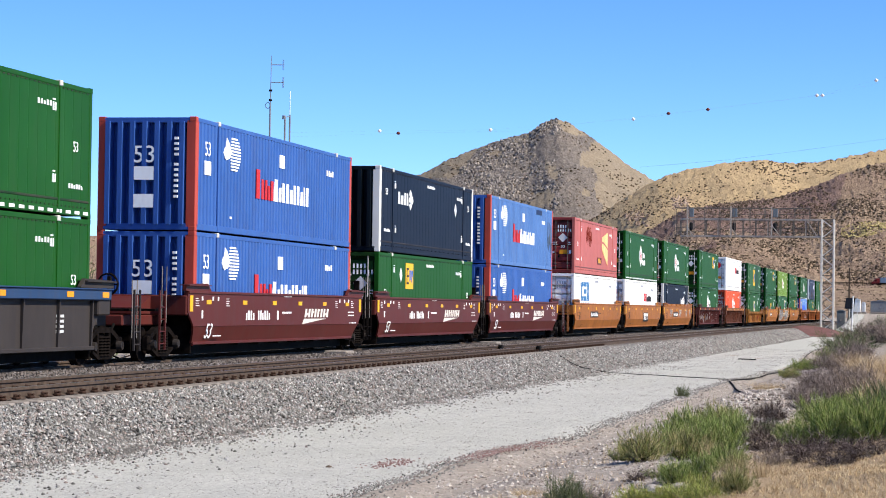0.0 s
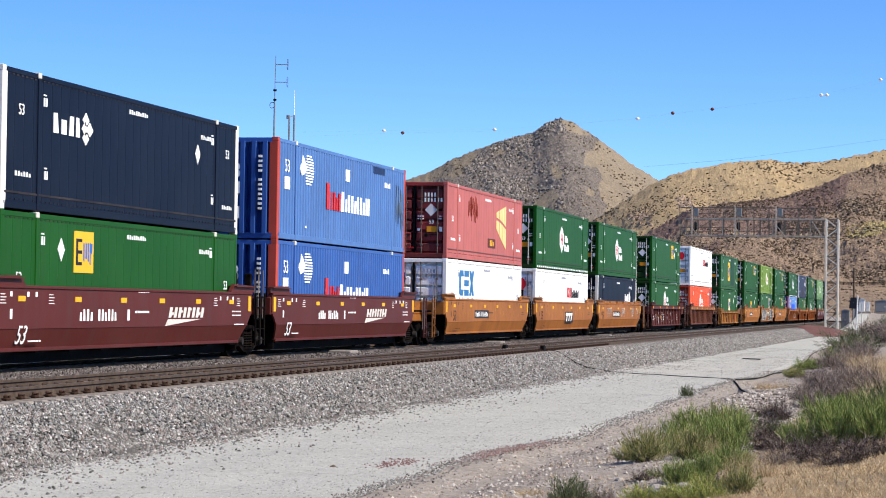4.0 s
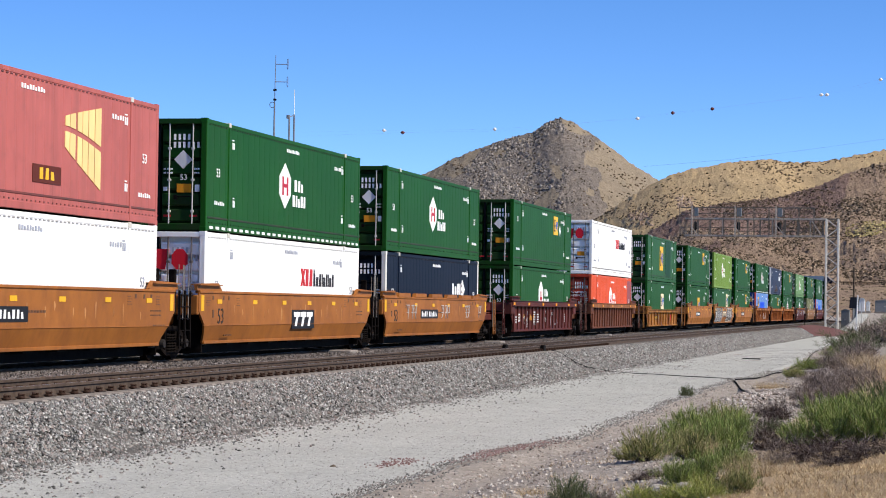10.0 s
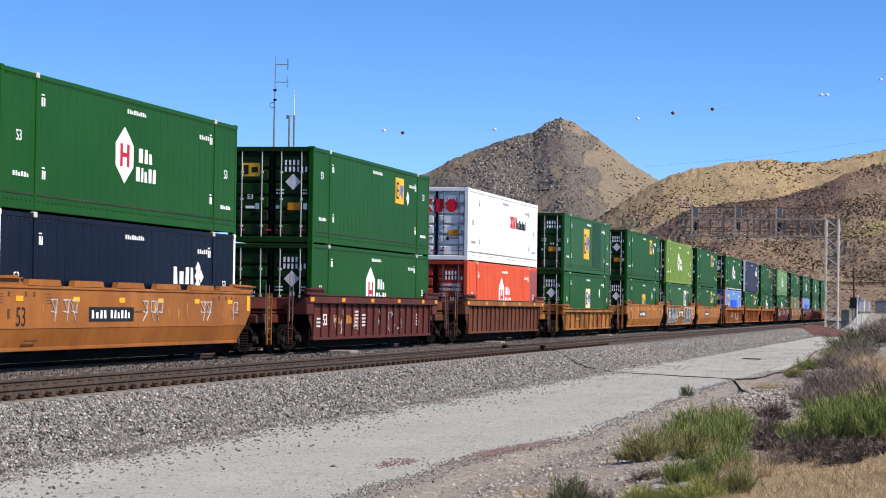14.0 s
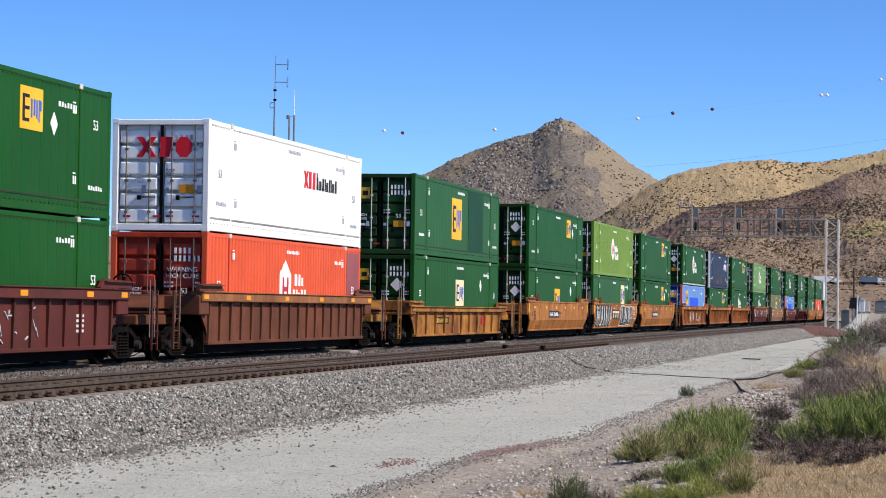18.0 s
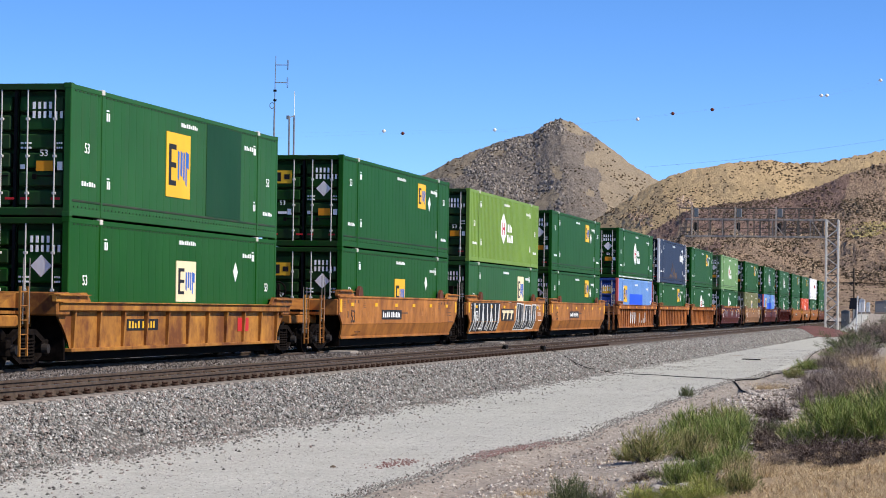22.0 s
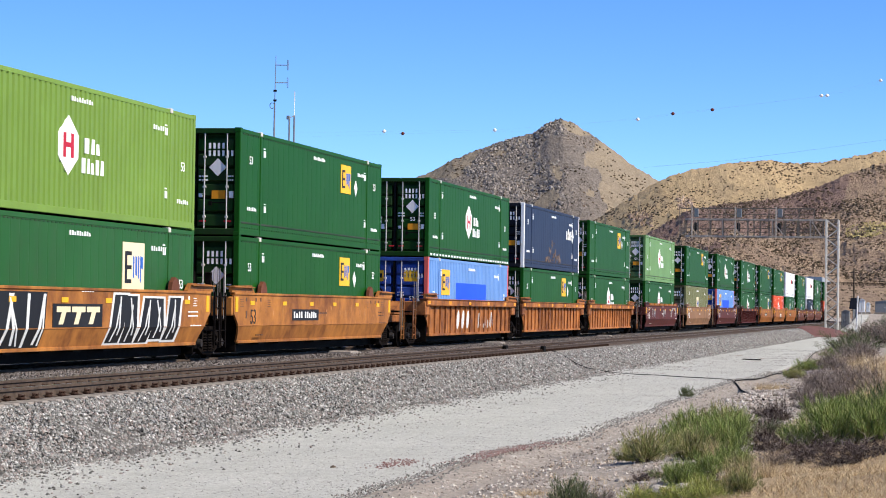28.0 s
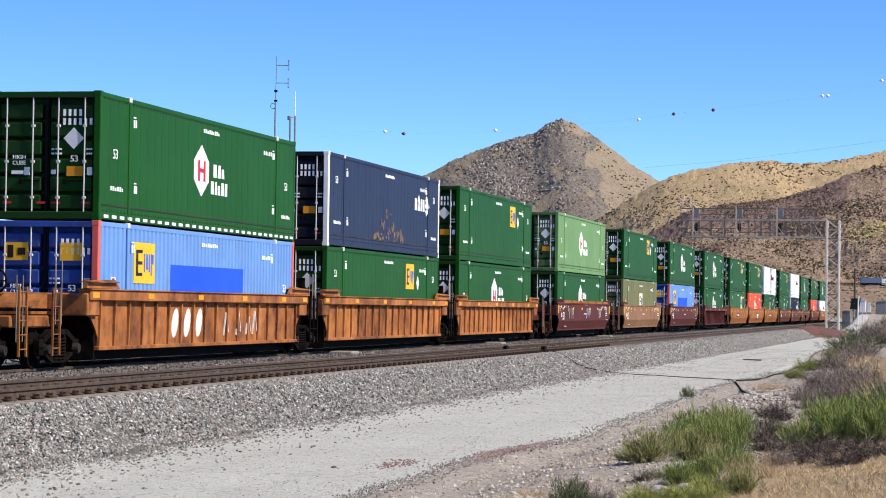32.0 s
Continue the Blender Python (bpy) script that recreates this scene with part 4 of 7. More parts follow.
        for y in (-8.7, -5.0, -1.2, 2.6, 6.4, 8.6):
            part("reflector", shared("refl_rib", lambda: Build().box(-0.01, 0.010, -0.2, 0.2, -0.06, 0.06).mesh("reflector", ORANGE_LABEL if pale else paint("dull_reflector", (0.20, 0.09, 0.035), 0.3))), None, car, at=pose(1.49, y, 1.58))

        def data2():
            b = Build()
            for y, n in ((-7.6, 3), (-2.9, 5), (-1.95, 4), (6.0, 4)):
                for k in range(n):
                    flat(b, y, y + 0.45, 0.75 + k * 0.11, 0.81 + k * 0.11)
            return b.mesh("data_block", paint("soft_white_marking", (0.55, 0.55, 0.54), 0.15))
        if pale:
            tagged(part("data_block", shared("data_ribbed", data2), None, car, at=pose(1.33, 0, 0)), kind="stuff")
            if mat is MAROON:
                tagged(part("reporting_mark", word(word(Build(), -5.6, 0.85, 0.26, (0.22,) * 3, 0.06), -4.0, 0.85, 0.26, (0.2,) * 5, 0.05), paint("amber_stencil", (0.5, 0.22, 0.03), 0.2), car, at=pose(1.33, 0, 0)), kind="stuff")
            part("number", shared("rib53", lambda: number_mesh("53", 0.5, WHITE)), None, car, at=pose(1.34, -6.65, 0.8))
    return car


# ---------------------------------------------------------------- the train
MOVERS = []             # (object, place along the line at 0 s, height)
Z_LOW, Z_HIGH = 0.361, 0.361 + H

patch_dark = paint("dark_green_patch", (0.005, 0.043, 0.011), 0.1)
PEEL = earth("rust_peel", ((0.17, 0.12, 0.10), (0.28, 0.24, 0.22), (0.10, 0.06, 0.05)), (2.0, 5.0))


def wave_blob(y, z, w, h, seed):
    rnd = random.Random(seed)
    pts = []
    for k in range(14):
        a = 2 * pi * k / 14
        r = 1 + rnd.uniform(-0.28, 0.2)
        pts.append((y + w / 2 * (1 + r * cos(a) * 0.92), z + h / 2 * (1 + r * sin(a) * 0.92)))
    return pts


def flakes(y0, y1, z0, z1, n, seed):
    """Ragged flakes of lost paint, thick at the foot and thinning upwards to the middle."""
    rnd = random.Random(seed)
    b = Build()
    for k in range(n):
        y = y0 + (y1 - y0) * rnd.random()
        reach = 1 - abs(2 * (y - y0) / (y1 - y0) - 1)
        z = z0 + (z1 - z0) * reach * rnd.random() ** 1.5
        b.prism(wave_blob(y, z, rnd.uniform(0.06, 0.3), rnd.uniform(0.05, 0.28), seed * 97 + k), -0.02, 0.003 + 0.0001 * k)
    return b


def side_x(z):
    return 1.46 if z >= 0.86 else 1.46 - 0.15 * (0.86 - z) / 0.44


def slab(b, y0, y1, lo, q0, q1, hi, d):
    """A thin slanted stroke of paint that follows a smooth car's side round its crease."""
    f = (0.86 - lo) / (hi - lo)
    m0, m1 = y0 + (q0 - y0) * f, y1 + (q1 - y1) * f
    for (a0, a1, za), (c0, c1, zc) in (((y0, y1, lo), (m0, m1, 0.86)), ((m0, m1, 0.86), (q0, q1, hi))):
        v = [(side_x(z) + o, y, z) for o in (-0.01, d) for y, z in ((a0, za), (a1, za), (c1, zc), (c0, zc))]
        b.add(v, [(3, 2, 1, 0), (4, 5, 6, 7), (0, 1, 5, 4), (1, 2, 6, 5), (2, 3, 7, 6), (3, 0, 4, 7)])
    return b


def scrawl_parts(car, kind):
    """Spray-can work on a car's side."""
    if kind == "wild":
        white = paint("graffiti_white", (0.62, 0.62, 0.60), 0.2)
        field, lines = Build(), Build()
        slab(field, -8.2, -2.4, 0.44, -8.3, -2.2, 1.62, 0.006)
        for k in range(10):
            y = -8.05 + 0.58 * k
            tilt = (0.42, -0.30, 0.12)[k % 3]
            slab(lines, y, y + 0.13, 0.47 + 0.05 * (k % 2), y + tilt, y + tilt + 0.15, 1.58, 0.011 + 0.0006 * (k % 3))
            if k % 2:
                slab(lines, y + 0.30, y + 0.38, 0.50, y + tilt + 0.02, y + tilt + 0.10, 1.50, 0.013)
        tagged(part("graffiti_fill", field, BLACKPAINT, car, "black spray paint"), kind="stuff")
        tagged(part("graffiti_line", lines, white, car, "white spray-paint strokes"), kind="stuff")
        rnd = random.Random(8)
        back, ink, thin = Build(), Build(), Build()
        for k in range(5):
            y = 1.55 + 0.98 * k
            t = (0.36, 0.05, 0.42, -0.05, 0.30)[k]
            lo, hi = 0.46 + rnd.uniform(0, 0.08), 1.58 + rnd.uniform(-0.05, 0.04)
            slab(back, y - 0.12, y + 1.02, lo - 0.03, y + t - 0.10, y + 1.0 + t, hi + 0.03, 0.006 + 0.0006 * (k % 3))
            slab(ink, y, y + 0.84, lo + 0.03, y + t + 0.02, y + 0.84 + t, hi - 0.02, 0.012 + 0.0006 * (k % 3))
            slab(thin, y + 0.26, y + 0.34, lo + 0.06, y + 0.52 + t * 0.4, y + 0.60 + t * 0.4, hi - 0.22, 0.016 + 0.0006 * (k % 3))
            slab(thin, y + 0.60, y + 0.68, lo + 0.20, y + 0.34 + t, y + 0.42 + t, hi - 0.06, 0.018 + 0.0006 * (k % 3))
        tagged(part("graffiti_fill", back, white, car, "white spray-paint outline"), kind="stuff")
        tagged(part("graffiti_fill", ink, BLACKPAINT, car, "black spray paint"), kind="stuff")
        tagged(part("graffiti_line", thin, white, car, "white spray-paint strokes"), kind="stuff")
        b = Build()
        plate(b, [(-1.9, 0.88), (1.1, 0.88), (1.1, 1.38), (-1.9, 1.38)], 0.008)
        part("number_board", b, BLACKPAINT, car, at=pose(1.46, 0, 0))
        b = Build()
        for k in range(3):
            y = -1.68 + k * 0.90
            flat(b, y, y + 0.80, 1.20, 1.32, 0.013)
            plate(b, [(y + 0.12, 0.94), (y + 0.38, 0.94), (y + 0.56, 1.20), (y + 0.30, 1.20)], 0.013)
        part("reporting_mark", b, paint("cream_marking", (0.75, 0.62, 0.4), 0.05), car, at=pose(1.46, 0, 0))
    if kind == "scribble":
        for sx in (1, -1):
            for y in (-6.0, -3.4, -0.7, 2.0, 4.7, 7.0):
                part("side_flap", shared("side_flap", lambda: Build().prism([(-0.95, 0.0), (-0.85, 0.13), (0.85, 0.13), (0.95, 0.0)], -0.03, 0.10).mesh("side_flap", TAWNY)), None, car, at=pose(sx * 1.40, y, 1.73, 0, 0, 0 if sx > 0 else 180))
        rnd = random.Random(5)
        b = Build()
        for y in (-5.6, -4.9, -4.4, 0.2, 0.8, 1.3, 4.6, 5.1, 7.4):
            pts = [(0.012, y + rnd.uniform(-0.1, 0.1), 1.45), (0.012, y + rnd.uniform(-0.1, 0.4), 1.2), (0.012, y + rnd.uniform(0, 0.3), 0.98)]
            b.rod(pts, 0.018, 4)
            b.rod([(0.012, y, 1.44), (0.012, y + 0.38, 1.45), (0.012, y + 0.30, 1.2)], 0.018, 4)
            b.rod([(0.012, y + 0.02, 1.2), (0.012, y + 0.35, 1.18)], 0.018, 4)
        tagged(part("graffiti_line", b, CHALK, car, "chalky grey scrawl", at=pose(1.455, 0, 0)), kind="stuff")
    if kind == "ovals":
        b = Build()
        for y in (-2.75, -1.8, -0.85):
            plate(b, [(y + 0.25 * cos(2 * pi * k / 12) + 0.1 * sin(2 * pi * k / 12), 0.95 + 0.36 * sin(2 * pi * k / 12)) for k in range(12)])
        for y in (1.2, 2.3, 3.2, 3.8):
            b.rod([(0.01, y, 0.62), (0.01, y + 0.22, 1.25), (0.01, y + 0.4, 0.7)], 0.03, 4)
        for q in b.split():
            part("sprayed_oval", q, paint("graffiti_white", (0.62, 0.62, 0.60), 0.2), car, "white spray paint", at=pose(1.33, 0, 0))
    if kind == "tags":
        rnd = random.Random(9)
        b = Build()
        for y in (-5.4, -4.6, -3.1, -2.4, 0.4, 1.6, 2.3, 3.4):
            for k in range(4):
                p = (0.012, y + rnd.uniform(-0.2, 0.3), 0.95 + rnd.uniform(-0.3, 0.3))
                b.rod([p, (0.012, p[1] + rnd.uniform(-0.25, 0.3), p[2] + rnd.uniform(-0.3, 0.3))], 0.02, 4)
        tagged(part("graffiti_line", b, CHALK, car, "chalky grey scrawl", at=pose(1.33, 0, 0)), kind="stuff")


def ride(ob, s_lead, z):
    MOVERS.append((ob, Y0 + s_lead + L / 2, z))


BOXES = {
    "hexagon": dict(colour="green", logos=("hexagon",), label="green container with a white hexagon emblem"),
    "hexagon_dash": dict(colour="green", logos=("hexagon",), dashes=True, label="green container with a white hexagon emblem and white dashes"),
    "hexagon_low": dict(colour="green", logos=("hexagon_low",), label="green container with a white peaked emblem"),
    "square": dict(colour="green", logos=("square",), marks=3, label="green container with a square yellow emblem"),
    "square_low": dict(colour="green", logos=("square_low",), marks=2, label="green container with a low yellow emblem"),
    "square_cut": dict(colour="green", logos=("square_cut",), marks=2, label="green container with a yellow emblem low on its side"),
    "square_fore": dict(colour="green", logos=("square_fore",), label="green container with a yellow emblem beside a white diamond",
                     extra=[("diamond", Build().prism([(3.15, 2.15), (3.35, 1.9), (3.55, 2.15), (3.35, 2.4)], -0.02, 0.006), WHITE)]),
    "lime_hexagon": dict(colour="lime", style="corr", logos=("hexagon",), label="light green ribbed container with a white hexagon emblem"),
    "white_duo": dict(colour="white", logos=("duo",), label="white container with a red and black wordmark"),
    "white_trio": dict(colour="white", logos=("trio",), label="white container with a blue wordmark"),
    "navy": dict(colour="navy", logos=("kite_low",), label="dark navy container with a white emblem"),
    "globe": dict(colour="blue", style="corr", end="wall", marks=0, logos=("globe",), label="blue ribbed container with red corner posts"),
    "globe_low": dict(colour="blue", style="corr", end="wall", marks=0, logos=("globe_low",), label="blue ribbed container with red corner posts"),
    "blue_square": dict(colour="pale_blue", style="corr", logos=("square_near",), label="faded blue ribbed container with a yellow emblem",
                     extra=[("blue_patch", Build().box(-0.03, 0.004, 5.05, 11.1, 0.50, 2.0), PLATE_BLUE)]),
    "orange_hexagon": dict(colour="orange", style="corr", logos=("hexagon_low",), label="orange red ribbed container with a white peaked emblem",
                       extra=[("faded_panel", Build().box(-0.03, 0.003, 14.4, 15.95, 0.25, 2.7), paint("faded_purple_panel", (0.26, 0.07, 0.075), 0.35))]),
    "red_gate": dict(colour="red", logos=("gate",), label="faded red container with a gold window emblem and rust stains",
                     extra=[("rust_stain", streaks(4.0, 6.0, 1.50, 2.60, 24, 3, 0.5), RUST_STAIN)]),
    "olive": dict(colour="olive", style="corr", logos=("square_low",), label="dull olive container with a pale emblem"),
    "mint": dict(colour="mint", logos=("hexagon",), label="pale green container with a white emblem"),
    "forest_square": dict(colour="forest", logos=("square_far",), label="faded green container with a cream emblem"),
}
BOXES["patched_square"] = dict(colour="forest", logos=("square_mid",), marks=1, label="faded green container with darker repainted panels",
                            extra=[("repainted_panel", Build().box(-0.03, 0.002, 9.6, 12.6, 0.40, 2.74), patch_dark)])
BOXES["navy_near"] = dict(colour="navy", end="wall", logos=("kite_near",), marks=3, label="dark navy container with white corner posts")
BOXES["slate"] = dict(colour="slate", logos=("kite",), marks=3, label="faded navy container with peeling paint",
                      extra=[("peeling_patch", flakes(5.8, 10.2, 0.36, 1.5, 60, 4), PEEL)])
BOXES["globe_worn"] = dict(BOXES["globe"], colour="worn_blue", label="blue ribbed container with red corner posts and a stained end",
                           extra=[("stain", streaks(14.6, 15.9, 0.5, 2.5, 14, 6), paint("grey_green_stain", (0.07, 0.10, 0.14), 0.3)), ("dark_patch", Build().box(-0.03, 0.003, 11.4, 13.0, 2.52, 2.74), paint("dark_blue_patch", (0.01, 0.025, 0.08), 0.2))])

B_LAB = "dark brown smooth-sided well car with white lettering"
T_LAB = "amber smooth-sided well car with yellow reflectors"
# place of the leading container end, kind of car, paint, label, coupler ahead, coupler behind, lower box, upper box, spray work
CARS = [
    (-23.66, "ribbed", CHARCOAL, "charcoal ribbed well car with a blue top chord", 1, 1, "hexagon_low", "hexagon_dash", "", "pale", CHORD_BLUE),
    (-0.03, "smooth", BROWN, B_LAB, 1, 0, "globe_low", "globe", "", "wedge", None),
    (20.03, "smooth", BROWN, B_LAB, 0, 0, "square_fore", "navy_near", "", "wedge", None),
    (39.98, "smooth", BROWN, B_LAB, 0, 1, "globe_low", "globe_worn", "", "wedge", None),
    (63.25, "smooth", TAWNY, T_LAB, 1, 0, "white_trio", "red_gate", "", "board", None),
    (83.18, "smooth", TAWNY, T_LAB, 0, 0, "white_duo", "hexagon_dash", "", "board", None),
    (103.11, "smooth", TAWNY, "amber smooth-sided well car with chalk scrawl", 0, 1, "navy", "hexagon", "scribble", "board", None),
    (127.05, "ribbed", MAROON, "maroon ribbed well car with pale lettering", 1, 1, "hexagon_low", "square", "tags", "pale", None),
    (150.47, "ribbed", RUST, "rust brown ribbed well car with a rusty orange chord", 1, 1, "orange_hexagon", "white_duo", "", "", RUST_CHORD),
    (174.57, "shallow", MUSTARD, "rust-worn mustard yellow ribbed well car", 1, 1, "square_low", "patched_square", "", "", None),
    (198.14, "smooth", TAWNY_PALE, T_LAB, 1, 0, "square_cut", "square", "", "board", None),
    (218.3, "smooth", TAWNY_PALE, "amber well car covered in black and white graffiti", 0, 0, "forest_square", "lime_hexagon", "wild", "", None),
    (238.32, "smooth", TAWNY_PALE, T_LAB, 0, 1, "square", "square", "", "board", None),
    (261.97, "ribbed", AMBER, "rusty orange ribbed well car with white ovals sprayed on", 1, 0, "blue_square", "hexagon_dash", "ovals", "", None),
    (281.88, "ribbed", AMBER, "rusty orange ribbed well car", 0, 0, "square", "slate", "", "", None),
    (301.83, "ribbed", AMBER, "rusty orange ribbed well car", 0, 1, "hexagon_low", "square", "", "", None),
    (325.58, "smooth", MAROON, "maroon smooth-sided well car with pale scrawl", 1, 1, "hexagon_low", "mint", "scribble", "", None),
    (349.45, "smooth", TAN, "dusty tan smooth-sided well car", 1, 1, "olive", "square", "", "", None),
    (373.02, "smooth", MAROON, "maroon smooth-sided well car", 1, 1, "blue_square", "hexagon", "", "", None),
    (396.49, "ribbed", MAROON, "maroon ribbed well car", 1, 1, "hexagon_low", "hexagon", "", "", None),
    (418.79, "smooth", TAWNY, T_LAB, 1, 0, "forest_square", "square", "", "board", None),
    (438.54, "smooth", TAWNY, T_LAB, 0, 0, "orange_hexagon", "square", "", "board", None),
    (458.3, "smooth", TAWNY, T_LAB, 0, 1, "square_low", "white_duo", "", "board", None),
    (480.89, "smooth", RUST, "rust brown smooth-sided well car", 1, 0, "square_low", "square", "", "", None),
    (500.6, "smooth", RUST, "rust brown smooth-sided well car", 0, 0, "navy", "white_duo", "", "", None),
    (520.4, "smooth", RUST, "rust brown smooth-sided well car", 0, 1, "square_low", "hexagon", "", "", None),
    (543.5, "smooth", RUST, "rust brown smooth-sided well car", 1, 1, "orange_hexagon", "square", "", "", None),
    (566.96, "smooth", TAWNY, T_LAB, 1, 1, "white_duo", "hexagon", "", "board", None),
    (590.7, "smooth", TAWNY, T_LAB, 1, 1, "orange_hexagon", "square", "", "board", None),
    (614.4, "smooth", RUST, "rust brown smooth-sided well car", 1, 1, "white_duo", "hexagon", "", "", None),
]


def train():
    for s, kind, mat, label, lead, trail, low, high, spray, marks, chord in CARS:
        car = well_car(kind, mat, label, bool(lead), bool(trail), bool(trail), chord, marks == "pale", marks)
        if spray:
            scrawl_parts(car, spray)
        ride(car, s, 0.0)
        for key, z in ((low, Z_LOW), (high, Z_HIGH)):
            ride(container(**BOXES[key]), s, z)


train()

# ---------------------------------------------------------------- ground, hills, road
RNG = np.random.default_rng(7)
X_KNOTS = [-400, -26, -22.5, -12.9, -6.9, -6.3, -5.5, -3, 0, 3, 30, 400]
Z_KNOTS = [-0.6, -0.75, -0.92, -0.92, -0.92, -1.02, -0.82, -0.55, -0.2, 0, 0.3, 1]


def wob(x, y, s, seed=0.0):
    """Smooth noise for arrays, about -1 to 1."""
    return (np.sin(x / s + 1.7 * np.sin(y / s * 0.7 + seed) + seed * 3.1) + np.sin(y / s * 1.3 + 1.3 * np.sin(x / s * 0.9 + seed * 1.7)) + 0.6 * np.sin((x + y) / s * 2.3 + seed * 5)) / 2.6


def ground_z(x, y):
    z = np.interp(x, X_KNOTS, Z_KNOTS)
    bank = np.clip((x + 6.6) / 2.5, 0, 1)
    z = z + bank * (0.10 * wob(x, y, 1.6, 2) + 0.05 * wob(x, y, 0.5, 4)) * np.clip((90 - y) / 60 + 1, 0.3, 1)
    z = z + 0.02 * wob(x, y, 1.2, 1) * (np.abs(x + 9.8) < 3.2)
    z = z + 2.3 * np.clip((y - 240) / 50, 0, 1) * np.clip((x + 12.3) / 2, 0, 1)
    far = np.clip((np.hypot(x, y) - 420) / 800, 0, 1)
    return z + far * far * 10 * np.clip((x + 500) / 400, -0.2, 1)


def bulk(name, verts, faces, material, smooth=True):
    me = bpy.data.meshes.new(name)
    me.from_pydata(verts.tolist() if hasattr(verts, "tolist") else verts, [], faces.tolist() if hasattr(faces, "tolist") else faces)
    me.materials.append(material)
    if smooth:
        me.shade_smooth()
    return me


def grid_mesh(name, xs, ys, height, material, smooth=True):
    gx, gy = np.meshgrid(xs, ys)
    v = np.stack([gx, gy, height(gx, gy)], -1).reshape(-1, 3)
    n, m = len(ys), len(xs)
    i = (np.arange(n - 1)[:, None] * m + np.arange(m - 1)[None]).reshape(-1)
    return bulk(name, v, np.stack([i, i + 1, i + m + 1, i + m], 1), material, smooth)


DIRT = earth("sandy_dirt", ((0.50, 0.44, 0.385), (0.40, 0.35, 0.305), (0.62, 0.565, 0.505)), (0.6, 2.6), bump=0.8, bump_scale=9, dist=0.05, grit=0.5)
GRAVEL = earth("grey_gravel", ((0.525, 0.52, 0.48), (0.62, 0.615, 0.57), (0.46, 0.455, 0.42)), (0.22, 1.4), bump=0.6, bump_scale=15, dist=0.04, grit=0.68)
BALLAST = earth("ballast_grit", ((0.16, 0.15, 0.14), (0.195, 0.184, 0.172), (0.105, 0.099, 0.092)), (0.5, 2.5), bump=0.9, bump_scale=16, dist=0.07)
UNDER_SHADE = earth("shade_darkened_ballast", ((0.016, 0.015, 0.014), (0.024, 0.022, 0.021), (0.010, 0.0095, 0.009)), (0.5, 2.5), bump=0.9, bump_scale=16, dist=0.07)
BALLAST_STONE = stones("ballast_stones", ((0.05, 0.047, 0.043), (0.20, 0.193, 0.18), (0.37, 0.36, 0.335), (0.29, 0.225, 0.20), (0.26, 0.265, 0.24), (0.66, 0.63, 0.59)))


def litter_over(mat, colour):
    """Trampled straw that covers the bare dirt on top of the bank."""
    n, l = mat.node_tree.nodes, mat.node_tree.links
    b = n["Principled BSDF"]
    under = b.inputs["Base Color"].links[0].from_socket
    pos = n.new("ShaderNodeNewGeometry").outputs["Position"]
    sep = n.new("ShaderNodeSeparateXYZ")
    l.new(pos, sep.inputs[0])
    wave = n.new("ShaderNodeMath")
    wave.operation = "MULTIPLY_ADD"
    l.new(noise_of(n, l, pos, 0.9, 6, 0.7), wave.inputs[0])
    wave.inputs[1].default_value = 3.0
    l.new(sep.outputs[0], wave.inputs[2])
    speck = ramp_of(n, l, noise_of(n, l, pos, 26, 4, 0.75), 0.35, 0.68)
    straw = mixer(n, l, speck, tuple(0.42 * c for c in colour), colour)
    l.new(mixer(n, l, ramp_of(n, l, wave.outputs[0], -1.5, -0.7), under, straw), b.inputs["Base Color"])


litter_over(DIRT, (0.54, 0.405, 0.26))
xs = np.concatenate([[-2600, -1600, -900, -500, -300, -160, -90, -50, -32], np.arange(-26, -13, 1.6), np.arange(-13, 6, 0.22), [7, 9, 13, 20, 35, 70, 150, 300, 500, 900, 1600, 2600]])
ys = np.concatenate([[-300, -80, -30, -10], np.arange(0, 14, 3.5), np.arange(14, 70, 0.28), np.arange(70, 130, 0.8), np.arange(130, 420, 8), [450, 520, 620, 760, 950, 1200, 1600, 2100, 2800, 3600]])
ground = tagged(new("ground", grid_mesh("ground", xs, ys, ground_z, DIRT)), "sandy ground that rises to a low bank", "ground", kind="structure")

# the gravel service road, with a wandering edge and faint wheel ruts


def road_z(x, y):
    ruts = -0.018 * (np.exp(-((x + 10.9 + 0.1 * np.sin(y / 9)) / 0.35) ** 2) + np.exp(-((x + 9.0 + 0.1 * np.sin(y / 9)) / 0.35) ** 2))
    return ground_z(x, y) + 0.035 + ruts + 0.006 * wob(x, y, 0.35, 6)


EDGE_Y = [20, 31.1, 35.3, 38.6, 41.6, 49.2, 54.9, 60.3, 67.8, 76.5, 81.6, 86, 97.7, 112.6, 141, 200, 420]
EDGE_X = [-6.9, -7.04, -7.2, -7.03, -6.66, -6.6, -6.69, -6.77, -6.85, -6.97, -7.0, -6.68, -6.45, -6.6, -7.6, -8.4, -9.5]


def road_edge(y):
    return np.interp(y, EDGE_Y, EDGE_X) + 0.05 * np.sin(y / 1.7) + 0.03 * np.sin(y / 0.63)


